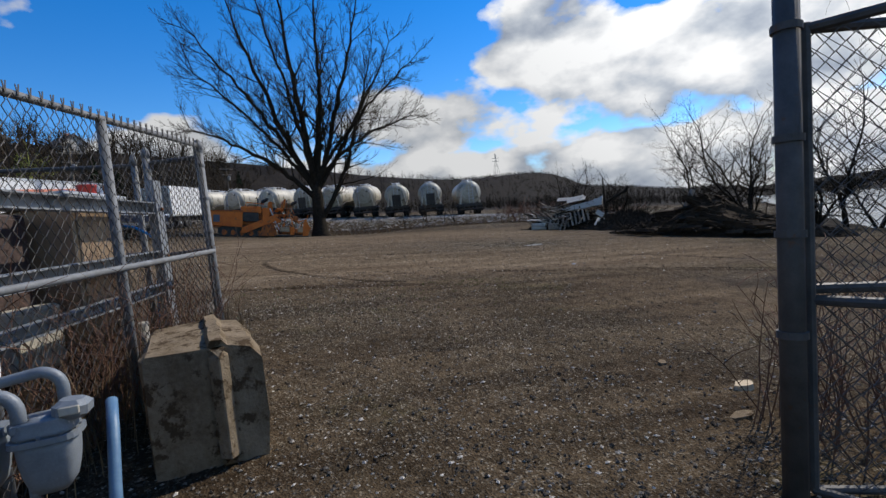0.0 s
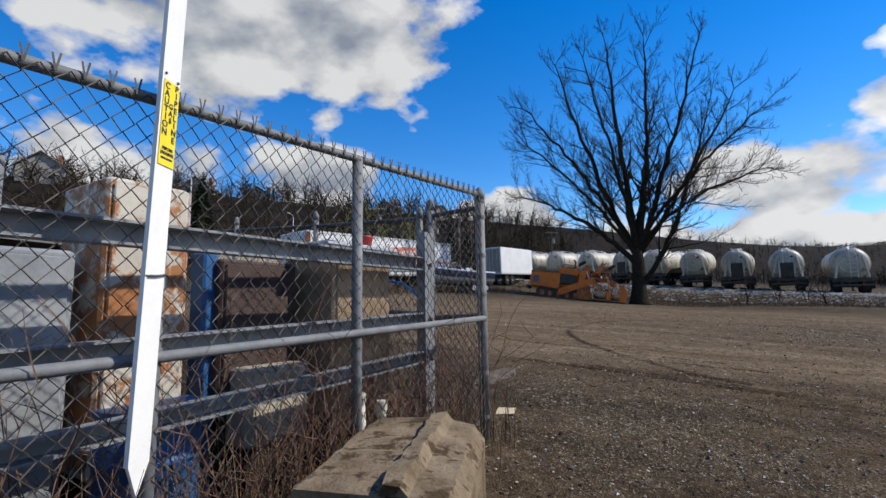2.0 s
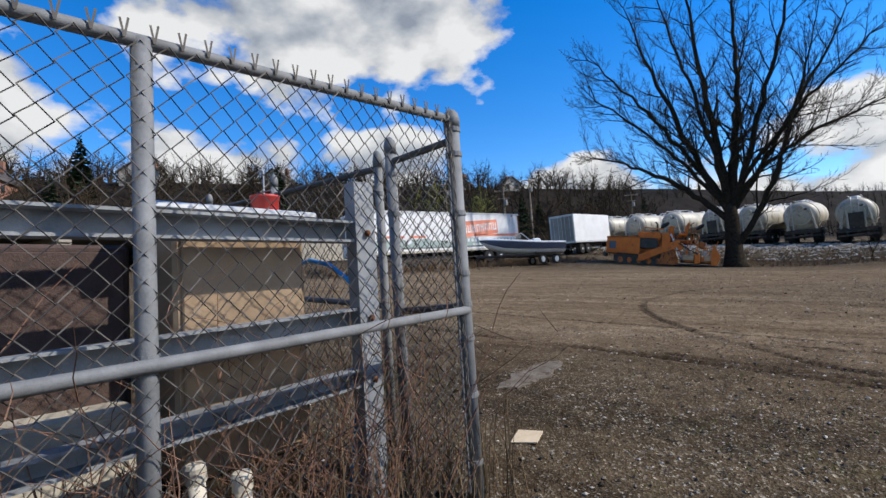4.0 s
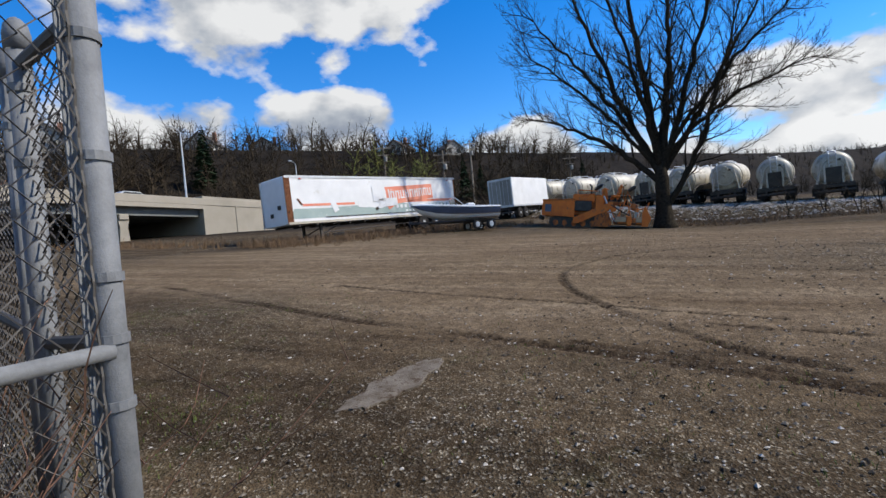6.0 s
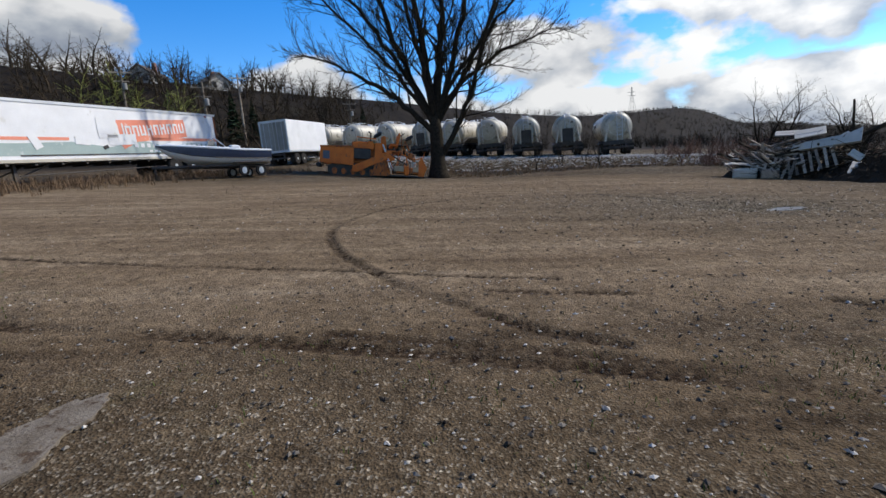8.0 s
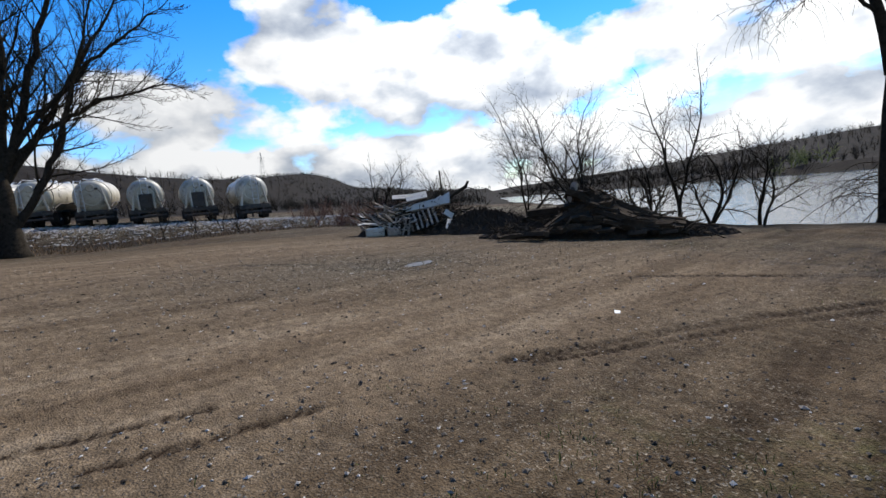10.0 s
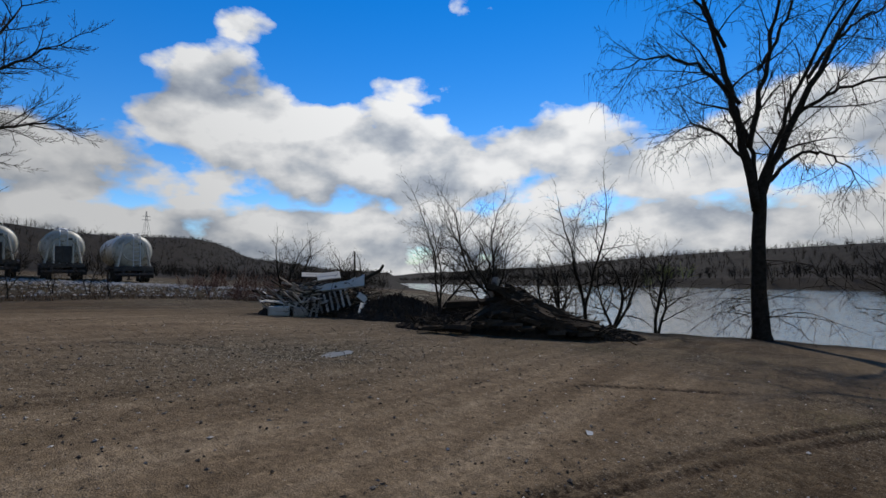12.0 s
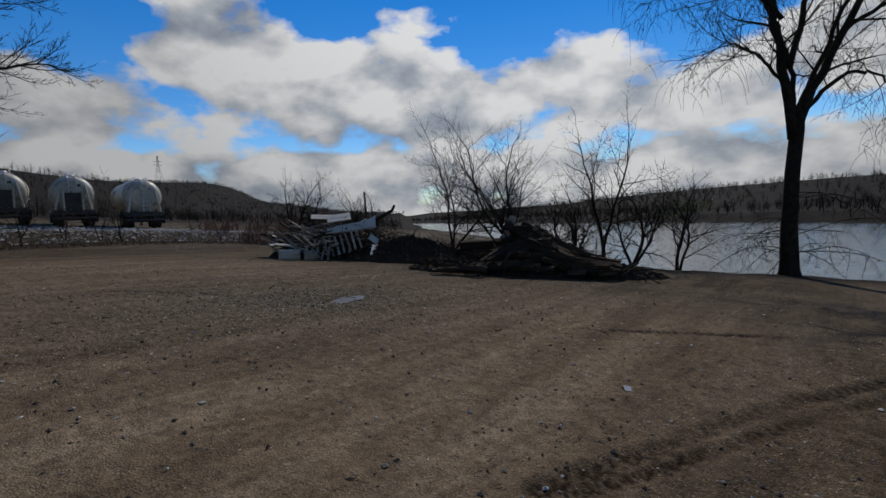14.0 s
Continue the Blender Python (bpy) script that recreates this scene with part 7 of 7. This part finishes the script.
forest("ridge_woods", ring_spots(4200, -20, 50, 420, 800, 3, 5), "bare woods on the far ridges", "twig_dark", "woods", 4, kinds=3, thick=2.4)
hillr = []
for _ in range(2200):
    y = rngf.uniform(-160, 420)
    hillr.append((float(far_x(y)) + rngf.uniform(60, 300), y, rngf.uniform(3.5, 6)))
forest("far_hill_woods", hillr, "bare woods on the hill across the river", "twig_dark", "woods", 5, kinds=2, thick=2.2)
forest("budding_trees", [(-47 + rngf.uniform(-7, 7), 88 + rngf.uniform(-6, 6), rngf.uniform(8, 10)) for _ in range(9)], "yellow green budding trees on the hillside", "leaf_green", "woods", 6, thick=1.2, levels=2)
forest("willow_scrub", [(float(far_x(40)) + rngf.uniform(2, 8), 38 + rngf.uniform(-7, 7), rngf.uniform(6, 8)) for _ in range(9)], "yellow green budding willows on the far bank", "leaf_green", "woods", 7, thick=1.6, levels=2)
forest("brush_line", [(20 + rngf.uniform(-3.5, 6), 34 + rngf.uniform(-3, 8), rngf.uniform(1.2, 2.4)) for _ in range(150)], "red brown brush between the tanks and the scrap", "bramble", "brush", 8, thick=1.3)
for x, y, h, sd in ((-66, 62, 11, 1), (-32, 92, 8.5, 2), (-30, 96, 7, 3), (-13, 118, 7, 4), (-70, 30, 12, 5), (-95, 44, 12, 6)):
    conifer(x, y, h, sd)


# ---------------------------------------------------------------- ground litter


def tufts(name, spots, label, material, seed, blades=14, h=0.5, w=0.004, category="grass", bend=0.5):
    rng = random.Random(seed)
    s = Shape()
    for x, y, k in spots:
        z = gz(x, y)
        for _ in range(blades):
            a, r = rng.uniform(0, 6.28), rng.uniform(0, 0.09) * k * 3
            p = Vector((x + math.cos(a) * r, y + math.sin(a) * r, z - 0.01))
            hh = h * k * rng.uniform(0.4, 1.1)
            d = Vector((rng.uniform(-1, 1), rng.uniform(-1, 1), 0)) * bend * hh
            side = Vector((-d.y, d.x, 0)).normalized() * w if d.length > 1e-6 else Vector((w, 0, 0))
            m_, t = p + Vector((0, 0, hh * 0.6)) + d * 0.3, p + Vector((0, 0, hh)) + d
            s.add([p - side, p + side, m_ + side * 0.8, m_ - side * 0.8, t], [(0, 1, 2, 3), (3, 2, 4)])
    return tagged(part(name, s, material), label, category, kind="stuff")


fl = [(fence_x(y) + rngf.gauss(-0.12, 0.16), y, rngf.uniform(0.5, 1.3)) for y in np.arange(0.6, 5.6, 0.035)]
tufts("dry_weeds", fl, "dry brown weeds tangled along the fence foot", "dry_stalk", 5, 10, 0.7, 0.0026, "weeds", 0.45)
s = Shape()
rngw = random.Random(44)
for k in range(330):
    y = rngw.uniform(1.0, 5.4)
    x = fence_x(y) + rngw.uniform(-0.45, 0.10)
    p = Vector((x, y, gz(x, y)))
    pts, rs, _ = limb(rngw, p, Vector((rngw.uniform(-0.5, 0.5), rngw.uniform(-0.5, 0.5), 1)).normalized(), rngw.uniform(0.4, 1.25), 0.0045, 0.0015, 7, -0.03, 0.13)
    s.tube(pts, rs, 3, False)
    for q in pts[2:]:
        if rngw.random() < 0.6:
            p2, r2, _ = limb(rngw, q, Vector((rngw.uniform(-1, 1), rngw.uniform(-1, 1), 0.5)).normalized(), rngw.uniform(0.1, 0.4), 0.0025, 0.001, 3, 0.0, 0.2)
            s.tube(p2, r2, 3, False)
tagged(part("dead_brambles", s, "bramble"), "dead bramble canes growing through the fence", "weeds", kind="stuff")
s = Shape()
for k in range(80):
    x, y = rngw.uniform(2.45, 3.7), rngw.uniform(1.75, 2.5)
    pts, rs, _ = limb(rngw, Vector((x, y, gz(x, y))), Vector((rngw.uniform(-0.3, 0.3), rngw.uniform(-0.3, 0.3), 1)).normalized(), rngw.uniform(0.4, 1.1), 0.005, 0.0018, 7, -0.02, 0.14)
    s.tube(pts, rs, 3, False)
    for q in pts[2:]:
        p2, r2, _ = limb(rngw, q, Vector((rngw.uniform(-1, 1), rngw.uniform(-1, 1), 0.5)).normalized(), rngw.uniform(0.1, 0.35), 0.0028, 0.001, 3, 0.0, 0.2)
        s.tube(p2, r2, 3, False)
tagged(part("gate_brambles", s, "bramble"), "dead brown canes behind the open gate leaf", "weeds", kind="stuff")
far_weeds = []
for _ in range(900):
    f = rngf.uniform(-1, 17)
    far_weeds.append((-15.4 + f * 0.33 + rngf.gauss(0, 1.5), 22.5 + f + rngf.gauss(0, 0.5), rngf.uniform(0.2, 1.0) ** 1.5 + 0.3))
for _ in range(420):
    f = rngf.uniform(0, 26)
    far_weeds.append((-15.5 - f + rngf.gauss(0, 0.5), 23.0 + 0.1 * f + rngf.gauss(0, 1.0), rngf.uniform(0.2, 1.0) ** 1.5 + 0.3))
tufts("trailer_weeds", far_weeds, "dead brown weeds under the semi-trailer and boat", "dead_leaf", 6, 9, 0.48, 0.008, "weeds", 0.7)
tree_weeds = []
for _ in range(1500):
    x = rngf.uniform(-10, 24)
    q = rngf.uniform(36.5, 42)
    tree_weeds.append((x, (q - 0.5 * x) / 0.864, rngf.uniform(0.3, 0.9)))
tufts("verge_weeds", tree_weeds, "dead grass and brush on the verge before the tanks", "dead_leaf", 7, 6, 0.35, 0.014, "weeds")
green = []
for cx, cy, r, n in ((-2.6, 6.9, 0.45, 120), (-3.3, 6.0, 0.5, 130), (-5.4, 9.5, 1.2, 220), (2.7, 8.2, 0.35, 60), (0.5, 7.6, 1.2, 150), (13.5, 5.5, 2.5, 200), (3, 38, 5.5, 320)):
    for _ in range(n):
        green.append((cx + rngf.gauss(0, r), cy + rngf.gauss(0, r), rngf.uniform(0.25, 0.7)))
tufts("grass_tufts", green, "short sparse green grass in the dirt", "grass", 8, 7, 0.07, 0.003, "grass", 0.8)


def stones(name, n, region, size, label, material, seed, category="gravel"):
    """Loose stones, each a small irregular lump resting on the ground."""
    rng = np.random.RandomState(seed)
    base = np.array([(1, 0, 0), (-1, 0, 0), (0, 1, 0), (0, -1, 0), (0, 0, 0.75), (0, 0, -0.6)], float)
    tri = np.array([(0, 2, 4), (2, 1, 4), (1, 3, 4), (3, 0, 4), (2, 0, 5), (1, 2, 5), (3, 1, 5), (0, 3, 5)])
    x, y = region(rng, n)
    z = ground_z(x, y) + rut(x, y)[0]
    sz = size[0] + (size[1] - size[0]) * rng.rand(n) ** 4
    a = rng.rand(n) * 6.28
    v = base[None] * (0.65 + 0.7 * rng.rand(n, 6, 1)) * sz[:, None, None] * np.array([1.2, 0.9, 0.75])
    c, s_ = np.cos(a)[:, None], np.sin(a)[:, None]
    co = np.stack([v[:, :, 0] * c - v[:, :, 1] * s_ + x[:, None], v[:, :, 0] * s_ + v[:, :, 1] * c + y[:, None], v[:, :, 2] + z[:, None] + 0.2 * sz[:, None]], -1).reshape(-1, 3)
    f = (tri[None] + 6 * np.arange(n)[:, None, None]).reshape(-1, 3)
    me = bpy.data.meshes.new(name)
    me.from_pydata(co.tolist(), [], f.tolist())
    me.materials.append(M[material])
    return tagged(new(name, me), label, category, kind="stuff")


def near_path(rng, n):
    k = rng.rand(n)
    x = -1.0 + 3.5 * k + rng.randn(n) * 2.2
    y = 1.6 + rng.rand(n) ** 1.8 * 9.0
    return x, y


def far_yard(rng, n):
    return rng.uniform(-8, 14, n), rng.uniform(3, 24, n)


def bank_stones(rng, n):
    x = rng.uniform(-14, 26, n)
    q = 40.0 + rng.rand(n) ** 1.3 * 7
    return x, (q - 0.5 * x) / 0.864


def patch_stones(rng, n):
    return 6.5 + rng.randn(n) * 4.5, 15.5 + rng.randn(n) * 3.0


def mix_stones(m):
    nt = m.node_tree
    b = nt.nodes["Principled BSDF"]
    g = nt.nodes.new("ShaderNodeNewGeometry")
    col = ramp(nt, g.outputs["Random Per Island"], [(0.0, (0.035, 0.028, 0.021)), (0.5, (0.10, 0.085, 0.068)), (0.82, (0.22, 0.195, 0.16)), (1.0, (0.52, 0.48, 0.42))])
    nt.links.new(col, b.inputs["Base Color"])


mix_stones(M["stone"])
stones("loose_gravel", 40000, near_path, (0.003, 0.018), "loose grey gravel strewn over the dirt", "stone", 11)
stones("yard_gravel", 9000, far_yard, (0.003, 0.024), "scattered pale stones across the yard", "stone", 12)
stones("gravel_patch", 7000, patch_stones, (0.006, 0.028), "grey crushed stone around the puddle", "stone", 14)
stones("ballast_bank", 12000, bank_stones, (0.03, 0.14), "pale crushed stone bank under the tank trailers", "ballast", 13)


def slab(name, x, y, w, d, h, yaw, material, label, seed):
    rng = random.Random(seed)
    e = thing(name, Matrix.Translation((x, y, gz(x, y))) @ pose(0, 0, 0, rng.uniform(-4, 4), rng.uniform(-4, 4), yaw), label, "debris")
    n = 9
    pts = [(w / 2 * math.cos(6.28 * k / n) * rng.uniform(0.75, 1.15), d / 2 * math.sin(6.28 * k / n) * rng.uniform(0.75, 1.15)) for k in range(n)]
    vs = [(px, py, -0.02) for px, py in pts] + [(px * 0.95, py * 0.95, h) for px, py in pts]
    part("slab", Shape().add(vs, [tuple(range(n - 1, -1, -1)), tuple(range(n, 2 * n))] + [(i, (i + 1) % n, (i + 1) % n + n, i + n) for i in range(n)]), material, e)


slab("flat_stone", 2.92, 2.92, 0.20, 0.12, 0.03, 20, "cardboard", "flat tan stone lying on the gravel", 1)
slab("flat_stone", 2.75, 3.55, 0.16, 0.07, 0.02, 50, "concrete", "flat dark stone lying on the gravel", 2)
slab("flat_stone", 2.5, 2.55, 0.2, 0.1, 0.015, 10, "concrete", "flat brown stone lying on the gravel", 3)
e = thing("cardboard_piece", Matrix.Translation((-0.97, 6.34, gz(-0.97, 6.34) + 0.004)) @ pose(0, 0, 0, 3, -3, 14), "flat piece of tan cardboard lying on the dirt", "cardboard")
part("sheet", Shape().add([(-0.10, -0.10, 0), (0.08, -0.115, 0), (0.105, 0.08, 0.004), (-0.07, 0.105, 0.01), (-0.10, -0.10, 0.008), (0.08, -0.115, 0.008), (0.105, 0.08, 0.012), (-0.07, 0.105, 0.018)], [(3, 2, 1, 0), (4, 5, 6, 7), (0, 1, 5, 4), (1, 2, 6, 5), (2, 3, 7, 6), (3, 0, 4, 7)]), "cardboard", e)
e = thing("paper_scrap", Matrix.Translation((5.754, 9.855, gz(5.754, 9.855))) @ pose(0, 0, 0, 4, 2, 30), "crumpled pale blue paper scrap on the dirt", "litter")
part("scrap", Shape().add([(-0.06, -0.03, 0), (0.0, -0.04, 0.02), (0.07, -0.02, 0.004), (0.06, 0.035, 0.015), (0, 0.03, 0.03), (-0.07, 0.03, 0.006)], [(0, 1, 4, 5), (1, 2, 3, 4), (5, 4, 1, 0), (4, 3, 2, 1)]), "grey_cabinet", e)
# pale concrete flush in the dirt
s = Shape()
rngc = random.Random(6)
cpts = []
for k in range(30):
    f = k / 30
    a = 6.28 * f
    cpts.append((math.cos(a) * 0.17 * rngc.uniform(0.7, 1.2), math.sin(a) * 0.62 * rngc.uniform(0.8, 1.1)))
c0, s0 = math.cos(radians(-8)), math.sin(radians(-8))
top = []
for px, py in cpts:
    wx, wy = -1.46 + px * c0 - py * s0, 7.9 + px * s0 + py * c0
    top.append((wx, wy, gz(wx, wy) + 0.012))
s.add(top + [(x, y, z - 0.08) for x, y, z in top], [tuple(range(30))] + [(i + 30, (i + 1) % 30 + 30, (i + 1) % 30, i) for i in range(30)])
tagged(part("concrete_patch", s, "worn_patch"), "worn pale concrete strip flush with the dirt", "concrete", kind="structure")
# puddle
s = Shape()
pz = gz(7.3, 15.5) - 0.062
n = 26
s.add([(7.3 + math.cos(6.28 * k / n) * 0.62 * (1 + 0.2 * math.sin(3 * k)), 15.5 + math.sin(6.28 * k / n) * 0.34 * (1 + 0.2 * math.cos(2 * k)), pz) for k in range(n)], [tuple(range(n))])
tagged(part("puddle", s, "puddle"), "shallow puddle in the gravel", "puddle", kind="structure")
